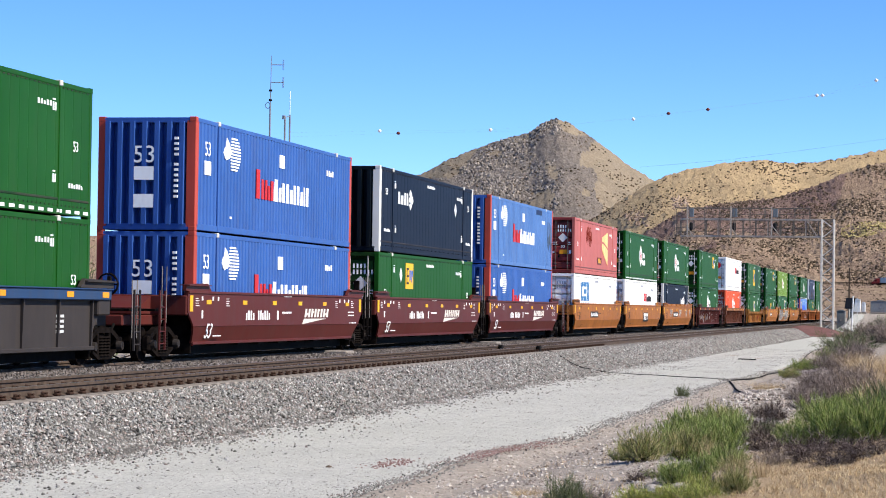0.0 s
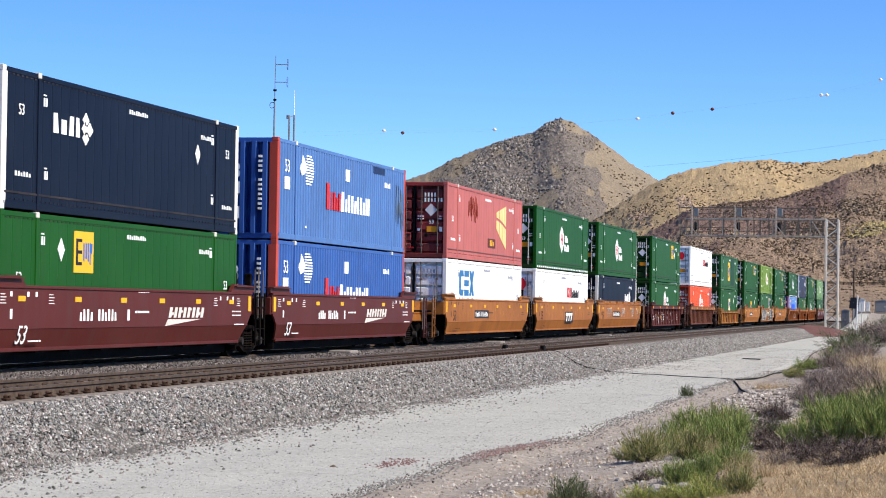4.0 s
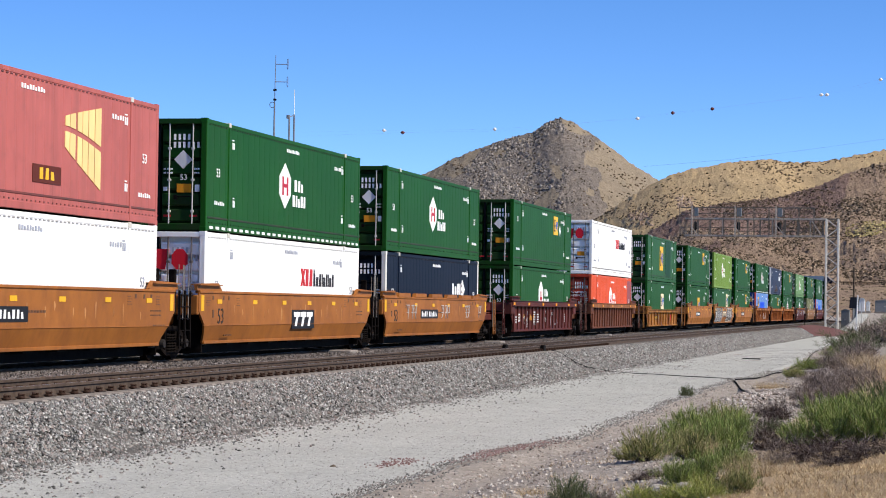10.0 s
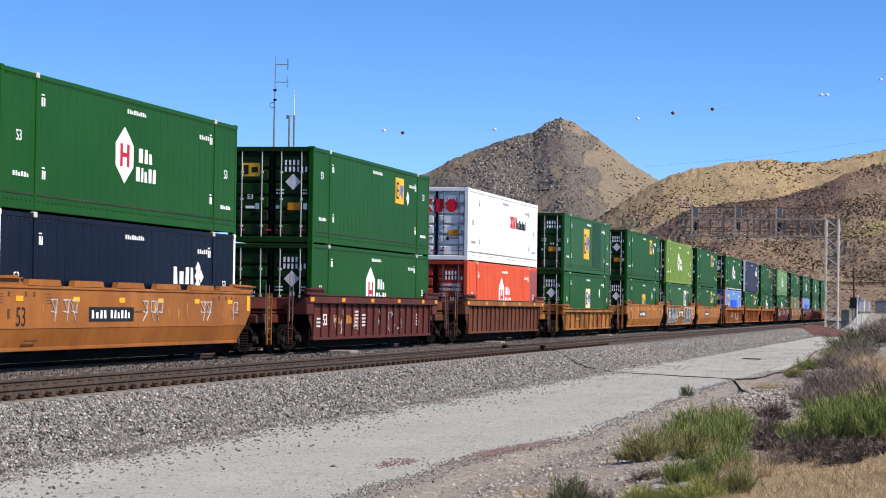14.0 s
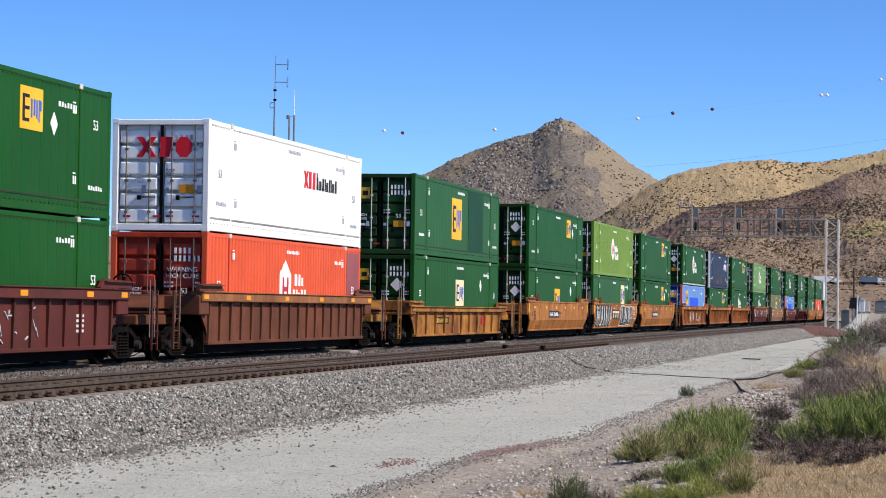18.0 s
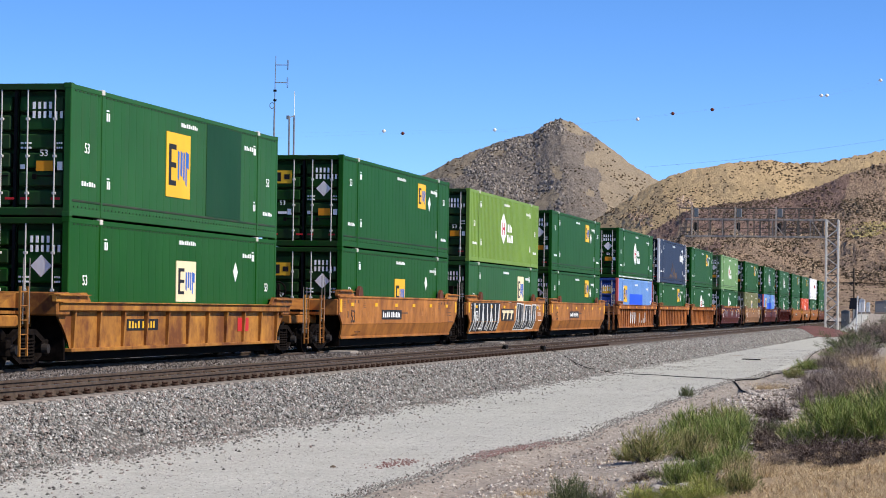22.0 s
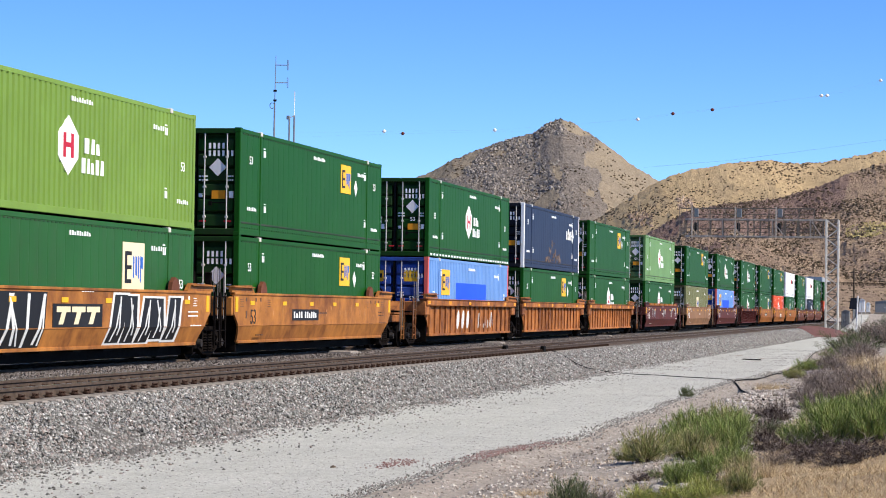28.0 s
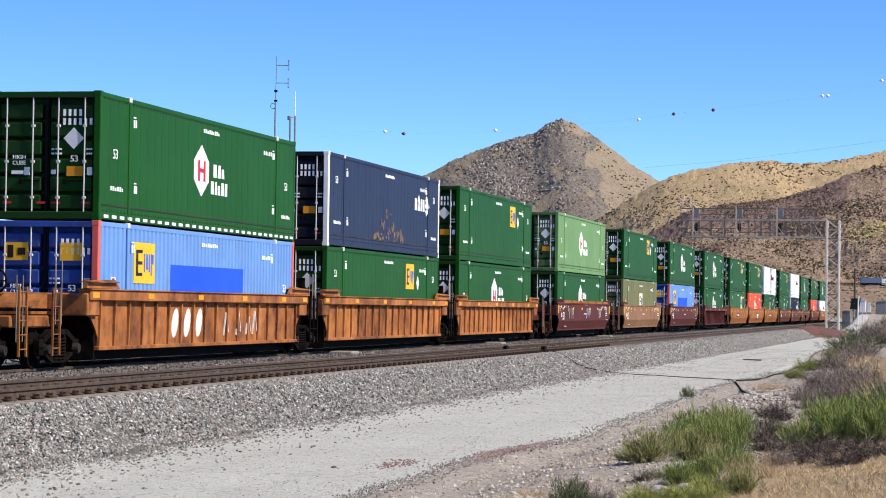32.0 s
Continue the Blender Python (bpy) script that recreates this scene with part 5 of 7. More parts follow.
rx = np.linspace(0, 1, 40)
ry = np.concatenate([np.arange(-40, 14, 4), np.arange(14, 90, 0.5), np.arange(90, 420, 6)])
v = []
for y in ry:
    right = road_edge(y)
    x = -13.4 + rx * (right + 13.4)
    v.append(np.stack([x, np.full_like(x, y), road_z(x, np.full_like(x, y)) - 0.07 * np.clip((rx - 0.955) / 0.045, 0, 1)], 1))
v = np.concatenate(v)
i = (np.arange(len(ry) - 1)[:, None] * 40 + np.arange(39)[None]).reshape(-1)
tagged(new("road", bulk("road", v, np.stack([i, i + 1, i + 41, i + 40], 1), GRAVEL)), "grey gravel service road beside the tracks", "road", kind="structure")

# ballast bed of both tracks
PROFILE = [(-25.0, -0.93), (-22.9, -0.42), (-21.7, -0.15), (-20.5, -0.17), (-19.2, -0.15), (-18.75, -0.03), (-18.0, 0.0), (-17.3, -0.05), (-16.6, -0.17), (-16.3, -0.19), (-15.0, -0.20), (-14.3, -0.20), (-14.0, -0.25), (-13.4, -0.50), (-12.8, -0.79), (-12.4, -0.93)]
by = np.concatenate([np.arange(-40, 20, 4), np.arange(20, 140, 0.6), np.arange(140, 760, 5)])
rows = []
for y in by:
    row = []
    for x, z in PROFILE:
        p, _ = on_line(y, x)
        row.append((p.x, p.y, z + 0.03 * float(wob(x, y, 0.6, 3)) + (0.012 * float(wob(x, y, 2.3, 8)) if x > -14.1 else 0)))
    rows.append(row)
b = Build().strip(rows)
tagged(new("ballast_bed", b.mesh("ballast_bed", BALLAST, True)), "sloping bed of crushed grey stone under the tracks", "ballast", kind="structure")

# dark strip under the train; its shade is put into the ballast colour
shade_strip = Build().strip([[tuple(on_line(float(y), x)[0] + Vector((0, 0, -0.130 + 0.02 * float(wob(x, y, 0.6, 3))))) for x in np.linspace(-20.8, -19.05, 5)] for y in by])
tagged(new("oil_stain", shade_strip.mesh("oil_stain", UNDER_SHADE, True)), "dark ballast strip with the train's shade in its colour", "ballast", kind="structure")
ICO_V = np.array([(0, 0, 1), (0.87, 0, 0.3), (0.1, 0.9, 0.25), (-0.85, 0.1, 0.3), (0, -0.9, 0.2), (0.6, 0.6, -0.5), (-0.6, 0.55, -0.5), (-0.5, -0.65, -0.5), (0.6, -0.55, -0.55)])
ICO_F = np.array([(0, 1, 2), (0, 2, 3), (0, 3, 4), (0, 4, 1), (1, 5, 2), (2, 6, 3), (3, 7, 4), (4, 8, 1), (1, 8, 5), (2, 5, 6), (3, 6, 7), (4, 7, 8)])


OCT_V = np.array([(0, 0, 1), (0.95, 0.1, 0.1), (-0.1, 0.9, -0.15), (-0.9, -0.1, 0.15), (0.1, -0.95, -0.1), (0.1, 0, -0.9)])
OCT_F = np.array([(0, 1, 2), (0, 2, 3), (0, 3, 4), (0, 4, 1), (5, 2, 1), (5, 3, 2), (5, 4, 3), (5, 1, 4)])


def scatter(name, places, size, material, flat_z=0.75, smooth=False, jitter=0.25, base_v=ICO_V, base_f=ICO_F):
    """Many small pieces in one mesh: places (n, 3), size (n,)."""
    n = len(places)
    a = RNG.uniform(0, 2 * pi, n)
    s = size[:, None] * RNG.uniform(0.7, 1.3, (n, 3)) * np.array([1, 1, flat_z])
    bv = base_v[None] * (1 + RNG.uniform(-jitter, jitter, (n, len(base_v), 1)))
    bv = bv * s[:, None, :]
    c, d = np.cos(a)[:, None], np.sin(a)[:, None]
    x = bv[..., 0] * c - bv[..., 1] * d
    y = bv[..., 0] * d + bv[..., 1] * c
    vv = np.stack([x, y, bv[..., 2]], -1) + places[:, None, :]
    ff = base_f[None] + (np.arange(n) * len(base_v))[:, None, None]
    return bulk(name, vv.reshape(-1, 3), ff.reshape(-1, base_f.shape[1]), material, smooth)


def bed_z(x):
    return np.interp(x, [p[0] for p in PROFILE], [p[1] for p in PROFILE])


n = 132000
y = 24 + 225 * RNG.random(n) ** 2.1
x = RNG.uniform(-14.85, -12.05, n)
keep = (x < -12.6) | (RNG.random(n) < 0.35)
x, y = x[keep], y[keep]
pl = np.stack([x, y, np.maximum(bed_z(x), -0.91) + 0.012], 1)
tagged(new("ballast_stones", scatter("ballast_stones", pl, RNG.uniform(0.019, 0.041, len(x)) * (1 + (y - 30) * 0.006), BALLAST_STONE, 0.85, False, 0.3, OCT_V, OCT_F)), "loose crushed stones on the track bed", "stones", kind="stuff")
DIRTY_STONE = stones("dirty_ballast_stones", ((0.03, 0.027, 0.025), (0.10, 0.088, 0.08), (0.20, 0.175, 0.16), (0.13, 0.10, 0.09), (0.30, 0.27, 0.25)))
n = 26000
y = 26 + 130 * RNG.random(n) ** 1.5
x = RNG.uniform(-18.9, -16.55, n)
pl = np.stack([x, y, bed_z(x) + 0.012], 1)
tagged(new("ballast_stones", scatter("ballast_stones_inner", pl, RNG.uniform(0.022, 0.045, n) * (1 + (y - 30) * 0.005), DIRTY_STONE, 0.85, False, 0.3, OCT_V, OCT_F)), "loose crushed stones between the tracks", "stones", kind="stuff")

# rails, ties and clips
RAIL_SIDE = plain("rusty_rail_steel", (0.095, 0.068, 0.052), 0.8, 0.2, 0.3)
RAIL_TOP = plain("polished_rail_steel", (0.42, 0.39, 0.37), 0.4, 0.8, 0.1)
CONCRETE = plain("dusty_concrete", (0.27, 0.235, 0.205), 0.9, 0, 0.2, 12)
RUSTY = plain("rusty_clip_steel", (0.045, 0.026, 0.019), 0.85, 0.1, 0.3)
RAIL_PROFILE = [(-0.076, -0.196), (-0.076, -0.184), (-0.012, -0.160), (-0.009, -0.062), (-0.042, -0.048), (-0.042, -0.008), (-0.034, -0.001), (0.034, -0.001), (0.042, -0.008), (0.042, -0.048), (0.009, -0.062), (0.012, -0.160), (0.076, -0.184), (0.076, -0.196)]
for x0, name in ((TRAIN_X, "far_track"), (NEAR_X, "near_track")):
    track = thing(name, "railway track of two steel rails on concrete ties", "track", kind="structure", at=pose(0, 0, RAIL_Z))
    for side in (-0.755, 0.755):
        rows = []
        for y in np.concatenate([[-60, 0, 30, 60, 100, 150, 200, 250, 300], np.arange(330, 760, 8)]):
            rows.append([tuple(on_line(float(y), x0 + side + px)[0] + Vector((0, 0, pz))) for px, pz in RAIL_PROFILE])
        rail = part("rail", Build().strip(rows), RAIL_SIDE, track)
        part("rail_head", Build().strip([[tuple(on_line(float(y), x0 + side + px)[0] + Vector((0, 0, 0.002))) for px in (-0.027, 0.027)] for y in np.concatenate([[-60, 0, 60, 150, 250, 330], np.arange(338, 760, 8)])]), RAIL_TOP, rail, "polished running surface")
    tie = Build().box(-1.3, 1.3, -0.125, 0.125, -0.40, -0.196, 0.02).mesh("tie", CONCRETE)
    clips = Build()
    for side in (-0.755, 0.755):
        for q in (-0.11, 0.11):
            clips.box(side + q - 0.05, side + q + 0.05, -0.09, 0.09, -0.200, -0.145, 0.02)
            clips.rod([(side + q, -0.08, -0.135), (side + q * 0.7, 0.0, -0.115), (side + q, 0.08, -0.135), (side + q * 1.4, 0.03, -0.125)], 0.020, 5)
    clip_me = clips.mesh("rail_clips", RUSTY)
    near = 125 if x0 == NEAR_X else 60
    for k in range(near):
        t = part("tie", tie, None, track, at=pose(x0, 30 + k * 0.61, 0))
        if x0 == NEAR_X:
            part("rail_clips", clip_me, None, track, at=pose(x0, 30 + k * 0.61, 0))
    rest = Build()
    for k in range(280):
        y = 30 + (near + k) * 0.61
        p, a = on_line(y, x0)
        rest.box(p.x - 1.3, p.x + 1.3, p.y - 0.125, p.y + 0.125, -0.40, -0.196)
    tagged(part("ties_beyond", rest, CONCRETE, track), kind="stuff")

# ---------------------------------------------------------------- hills
HILL_ROCK = earth("hill_rock", ((0.34, 0.295, 0.26), (0.39, 0.325, 0.27), (0.20, 0.172, 0.158)), (0.03, 0.16), bump=1.0, bump_scale=0.3, dist=4.0, grit=0.5)


def grass_over(mat, way, level, width, colour):
    """Lets dry grass take over from the rock on the side that the direction names."""
    n, l = mat.node_tree.nodes, mat.node_tree.links
    b = n["Principled BSDF"]
    under = b.inputs["Base Color"].links[0].from_socket
    pos = n.new("ShaderNodeNewGeometry").outputs["Position"]
    dot = n.new("ShaderNodeVectorMath")
    dot.operation = "DOT_PRODUCT"
    dot.inputs[1].default_value = way
    l.new(pos, dot.inputs[0])
    wave = n.new("ShaderNodeMath")
    wave.operation = "MULTIPLY_ADD"
    l.new(noise_of(n, l, pos, 0.02, 6, 0.65), wave.inputs[0])
    wave.inputs[1].default_value = width * 3.0
    l.new(dot.outputs["Value"], wave.inputs[2])
    fac = ramp_of(n, l, wave.outputs[0], level + width, level + width * 2)
    speck = ramp_of(n, l, noise_of(n, l, pos, 0.25, 5, 0.75), 0.35, 0.7)
    grass = mixer(n, l, speck, tuple(0.55 * c for c in colour), colour)
    l.new(mixer(n, l, fac, under, grass), b.inputs["Base Color"])
HILL_GRASS = earth("dry_hill_grass", ((0.64, 0.47, 0.27), (0.52, 0.385, 0.22), (0.31, 0.23, 0.15)), (0.02, 0.10), bump=0.8, bump_scale=0.6, dist=1.5, grit=0.6)
HILL_SCRUB = earth("brown_scrub_slope", ((0.48, 0.345, 0.255), (0.62, 0.465, 0.32), (0.28, 0.19, 0.155)), (0.03, 0.16), bump=1.0, bump_scale=0.6, dist=2.0, grit=0.45)


def hill_frame(dist):
    """Axes of a hill that faces the camera: its middle, the way across to the right, and the way back."""
    back = Vector((-sin(HEADING), cos(HEADING), 0))
    return Vector((0, 0, 0)) + back * dist, Vector((cos(HEADING), sin(HEADING), 0)), back


def hill(name, label, dist, crest, front, rear, material, rough, nu=220, nv=110, seed=1.0, base=-3.0, gully=0.0, second=None, zone=None):
    """A ridge with a given crest line (pairs of metres across and metres up), sloping down to the front over a given run."""
    mid, across, back = hill_frame(dist)
    us = np.linspace(crest[0][0], crest[-1][0], nu)
    vs = np.concatenate([np.linspace(-front, 0, int(nv * 0.75)), np.linspace(0, rear, nv - int(nv * 0.75))[1:]])
    gu, gv = np.meshgrid(us, vs)
    top = np.interp(gu, [c[0] for c in crest], [c[1] for c in crest])
    frac = np.where(gv < 0, 1 + gv / front, 1 - gv / rear)
    prof = frac ** 1.15
    h = base + (top - base) * prof
    sl = (1 - frac) * frac * 4
    n1 = wob(gu, gv, 40, seed) * 0.5 + wob(gu, gv, 17, seed + 1) * 0.35 + wob(gu, gv, 7, seed + 2) * 0.22 + wob(gu, gv, 3.1, seed + 3) * 0.10
    h = h + rough * n1 * (0.25 + sl) * np.clip(frac * 3, 0, 1) + gully * sl * np.minimum(0, np.sin(gu / 13 + 1.5 * np.sin(gv / 60 + seed)) - 0.3)
    h = h + rough * 0.10 * RNG.normal(size=h.shape) * np.clip(frac * 4, 0, 1)
    px = mid.x + across.x * gu + back.x * gv
    py = mid.y + across.y * gu + back.y * gv
    n, m = gu.shape
    v = np.stack([px, py, h], -1).reshape(-1, 3)
    i = (np.arange(n - 1)[:, None] * m + np.arange(m - 1)[None]).reshape(-1)
    me = bulk(name, v, np.stack([i, i + 1, i + m + 1, i + m], 1), material)
    if second:
        me.materials.append(second)
        me.polygons.foreach_set("material_index", zone(v[i]).astype(np.int32))
    tagged(new(name, me), label, "hill", kind="structure")
    return v.reshape(n, m, 3)


def pick(surface, n, lo=0.02, hi=1.0, rows=(0.0, 0.76)):
    """Random places on a hill's face."""
    a = RNG.uniform(rows[0], rows[1], n * 3) * (surface.shape[0] - 2)
    c = RNG.uniform(lo, hi, n * 3) * (surface.shape[1] - 2)
    near = surface[a.astype(int), c.astype(int)]
    thick = wob(near[:, 0], near[:, 1], 23, 4) + 0.7 * wob(near[:, 0], near[:, 1], 8, 2) + RNG.normal(0, 0.5, n * 3)
    best = np.argsort(-thick)[:n]
    a, c = a[best], c[best]
    i, j = a.astype(int), c.astype(int)
    fa, fc = (a - i)[:, None], (c - j)[:, None]
    return (surface[i, j] * (1 - fa) + surface[i + 1, j] * fa) * (1 - fc) + (surface[i, j + 1] * (1 - fa) + surface[i + 1, j + 1] * fa) * fc


def crest_of(dist, points):
    """Crest pairs from angles: thousandths of the focal length across and up, at a distance."""
    return [(dist * a / 4216, 1.48 + dist * b / 4216) for a, b in points]


grass_over(HILL_SCRUB, Vector((0, 0, 0)), 0.62, 1.0, (0.62, 0.48, 0.28))
HILL_TAN = earth("tan_hill_grass", ((0.37, 0.30, 0.215), (0.315, 0.262, 0.205), (0.235, 0.20, 0.165)), (0.02, 0.12), bump=0.8, bump_scale=0.5, dist=1.5, grit=0.6)


def bearing(p):
    """Thousandths of the focal length across and up under which places on the hills lie."""
    across = p[:, 0] * cos(HEADING) + p[:, 1] * sin(HEADING)
    depth = -p[:, 0] * sin(HEADING) + p[:, 1] * cos(HEADING)
    return across / depth * 4216, (p[:, 2] - 1.48) / depth * 4216


def bare_rock(p):
    """Where the peak's bare rock lies: a band from the summit down to one side, and a fan of rubble below it."""
    a, b = bearing(p)
    down = 337 - b
    rag = 34 * wob(p[:, 0], p[:, 2] * 1.5, 14, 3) + 16 * wob(p[:, 0], p[:, 2], 5, 1)
    band = np.abs(a - (206 - 0.95 * down)) + rag < 32 + 0.58 * down
    fan = (np.abs(a - (235 - 0.05 * down)) + rag < 10 + 0.32 * (down - 30)) & (down > 30)
    return band | fan


def talus(p):
    """Where dark rubble covers the brown hillside: a belt below its brow, widest in the middle."""
    a, b = bearing(p)
    brow = np.interp(a, (330, 430, 562, 658, 784), (122, 176, 197, 222, 275))
    rag = 16 * wob(p[:, 0], p[:, 2] * 2.0, 12, 5) + 9 * wob(p[:, 0], p[:, 2], 4, 2)
    depth = np.interp(a, (330, 400, 520, 640, 700, 730), (8, 22, 44, 80, 60, -30))
    return (brow - b + rag < depth) | ((np.abs(a - 480 - 0.8 * (b - 120)) + rag < 16) & (b < 150))


HILL_TALUS = earth("dark_rubble_slope", ((0.31, 0.21, 0.18), (0.45, 0.32, 0.26), (0.15, 0.10, 0.09)), (0.05, 0.3), bump=1.0, bump_scale=0.8, dist=2.0, grit=0.6)


def open_slope(p):
    return ~bare_rock(p)


peak = hill("peak_hill", "steep rocky desert peak with grey outcrops and dry grass", 2300,
            crest_of(2300, [(-420, 20), (-300, 90), (-180, 170), (-90, 215), (-24, 238), (16, 263), (96, 294), (156, 310), (180, 328), (205, 337), (226, 331), (276, 300), (326, 262), (381, 228), (440, 190), (540, 130), (640, 60)]),
            420, 500, HILL_ROCK, 5.0, 300, 150, 1.0, gully=3.0, second=HILL_TAN, zone=open_slope)
ridge = hill("grass_ridge", "long rounded ridge of golden dry grass", 2000,
             crest_of(2000, [(120, 20), (200, 90), (266, 158), (316, 190), (381, 228), (426, 246), (496, 262), (566, 268), (616, 263), (666, 266), (716, 277), (756, 286), (800, 292), (900, 310), (1100, 330)]),
             420, 600, HILL_GRASS, 4.5, 260, 130, 2.0, gully=3.0)
slope = hill("scrub_slope", "dark brown hillside dotted with scrub", 1550,
             crest_of(1550, [(150, 20), (250, 70), (330, 116), (390, 150), (430, 176), (520, 192), (600, 204), (660, 222), (700, 242), (760, 262), (800, 270), (900, 285), (1100, 300)]),
             330, 400, HILL_SCRUB, 5.5, 320, 160, 3.0, gully=3.0, second=HILL_TALUS, zone=talus)
low = hill("far_rise", "hazy low rise beyond the line", 1900, crest_of(1900, [(-1600, 80), (-1100, 110), (-784, 130), (-620, 118), (-420, 110), (-260, 60)]), 300, 400, HILL_SCRUB, 3.0, 120, 60, 4.0)

SCRUB = stones("scrub_leaves", ((0.045, 0.036, 0.02), (0.095, 0.07, 0.042), (0.19, 0.13, 0.088), (0.12, 0.088, 0.055)))
OUTCROP = stones("grey_outcrop", ((0.09, 0.076, 0.066), (0.22, 0.19, 0.162), (0.33, 0.285, 0.245), (0.48, 0.42, 0.365)))
for surface, n, size, mat, label, lo, hi in ((peak, 4200, (0.5, 1.6), SCRUB, "dark scrub on the peak", 0.15, 0.95), (ridge, 11000, (0.35, 1.25), SCRUB, "scrub on the grassy ridge", 0.05, 0.9),
                                             (slope, 30000, (0.3, 1.1), SCRUB, "dense scrub on the brown slope", 0.05, 0.9), (low, 900, (0.8, 2.0), SCRUB, "scrub on the far rise", 0.0, 1.0)):
    tagged(new("hill_scrub", scatter("hill_scrub", pick(surface, n, lo, hi), RNG.uniform(*size, n), mat, 0.7)), label, "shrubs", kind="stuff")
p = pick(slope, 42000, 0.15, 0.9)
rubble = talus(p)
tagged(new("hill_rocks", scatter("hill_rocks_talus", p[rubble], RNG.uniform(0.3, 0.8, rubble.sum()), stones("talus_rubble", ((0.06, 0.042, 0.038), (0.22, 0.15, 0.125), (0.46, 0.34, 0.28))), 0.7, False, 0.4, OCT_V, OCT_F)), "dark rubble below the brow of the hillside", "rocks", kind="stuff")
p = p[~rubble]
tagged(new("hill_grass", scatter("hill_grass", p, RNG.uniform(0.25, 0.85, len(p)), stones("straw_tussocks", ((0.33, 0.23, 0.16), (0.50, 0.375, 0.26), (0.60, 0.465, 0.33))), 0.55, False, 0.4, OCT_V, OCT_F)), "dry golden tussocks on the brown slope", "grass", kind="stuff")
p = pick(slope, 90000, 0.5, 0.9)
a, b = bearing(p)
p = p[(a > 712) & (np.abs(b - 147 - 0.12 * (a - 740)) < 13 * (1 - ((a - 750) / 60) ** 2))]
tagged(new("hill_grass", scatter("hill_grass_patch", p, RNG.uniform(0.4, 1.1, len(p)), stones("yellow_tussocks", ((0.34, 0.29, 0.10), (0.56, 0.45, 0.20), (0.70, 0.56, 0.29))), 0.55, False, 0.4, OCT_V, OCT_F)), "patch of yellow grass on the brown slope", "grass", kind="stuff")
p = pick(peak, 30000, 0.25, 0.75, (0.2, 0.76))
p = p[bare_rock(p)]
size = 0.3 + 1.5 * RNG.random(len(p)) ** 2.5
size = np.where(bearing(p)[0] > 215, size * 0.55, size)
tagged(new("hill_rocks", scatter("hill_rocks", p, size, OUTCROP, 1.1, False, 0.4)), "grey boulders and outcrops on the peak", "rocks", kind="stuff")
p = np.concatenate([pick(ridge, 9000, 0.1, 0.5), pick(slope, 9000, 0.2, 0.8)])
a, b = bearing(p)
p = p[((np.abs(a - 428) < 15) & (np.abs(b - 190) < 11)) | ((np.abs(a - 350) < 20) & (np.abs(b - 160) < 12)) | ((np.abs(a - 690) < 20) & (np.abs(b - 262) < 10)) | ((np.abs(a - 760) < 14) & (np.abs(b - 272) < 8))]
tagged(new("hill_rocks", scatter("hill_rocks_pale", p, 0.5 + 1.6 * RNG.random(len(p)) ** 2, stones("pale_outcrop", ((0.14, 0.095, 0.07), (0.42, 0.30, 0.22), (0.58, 0.44, 0.34))), 1.0, False, 0.4)), "pale outcrops along the ridge", "rocks", kind="stuff")

ROAD_MOVERS = []

# ---------------------------------------------------------------- signal bridge
# one steel in lit and shaded tones, front frame brighter than rear and inner members
GALV = plain("weathered_galvanised_steel", (0.46, 0.40, 0.335), 0.6, 0.0, 0.2)
SHADED_STEEL = plain("shaded_brown_grey_steel", (0.17, 0.148, 0.125), 0.7, 0.0, 0.2)
TOWER = plain("lit_galvanised_steel", (0.72, 0.67, 0.59), 0.6, 0.0, 0.12)
GY = 254.0


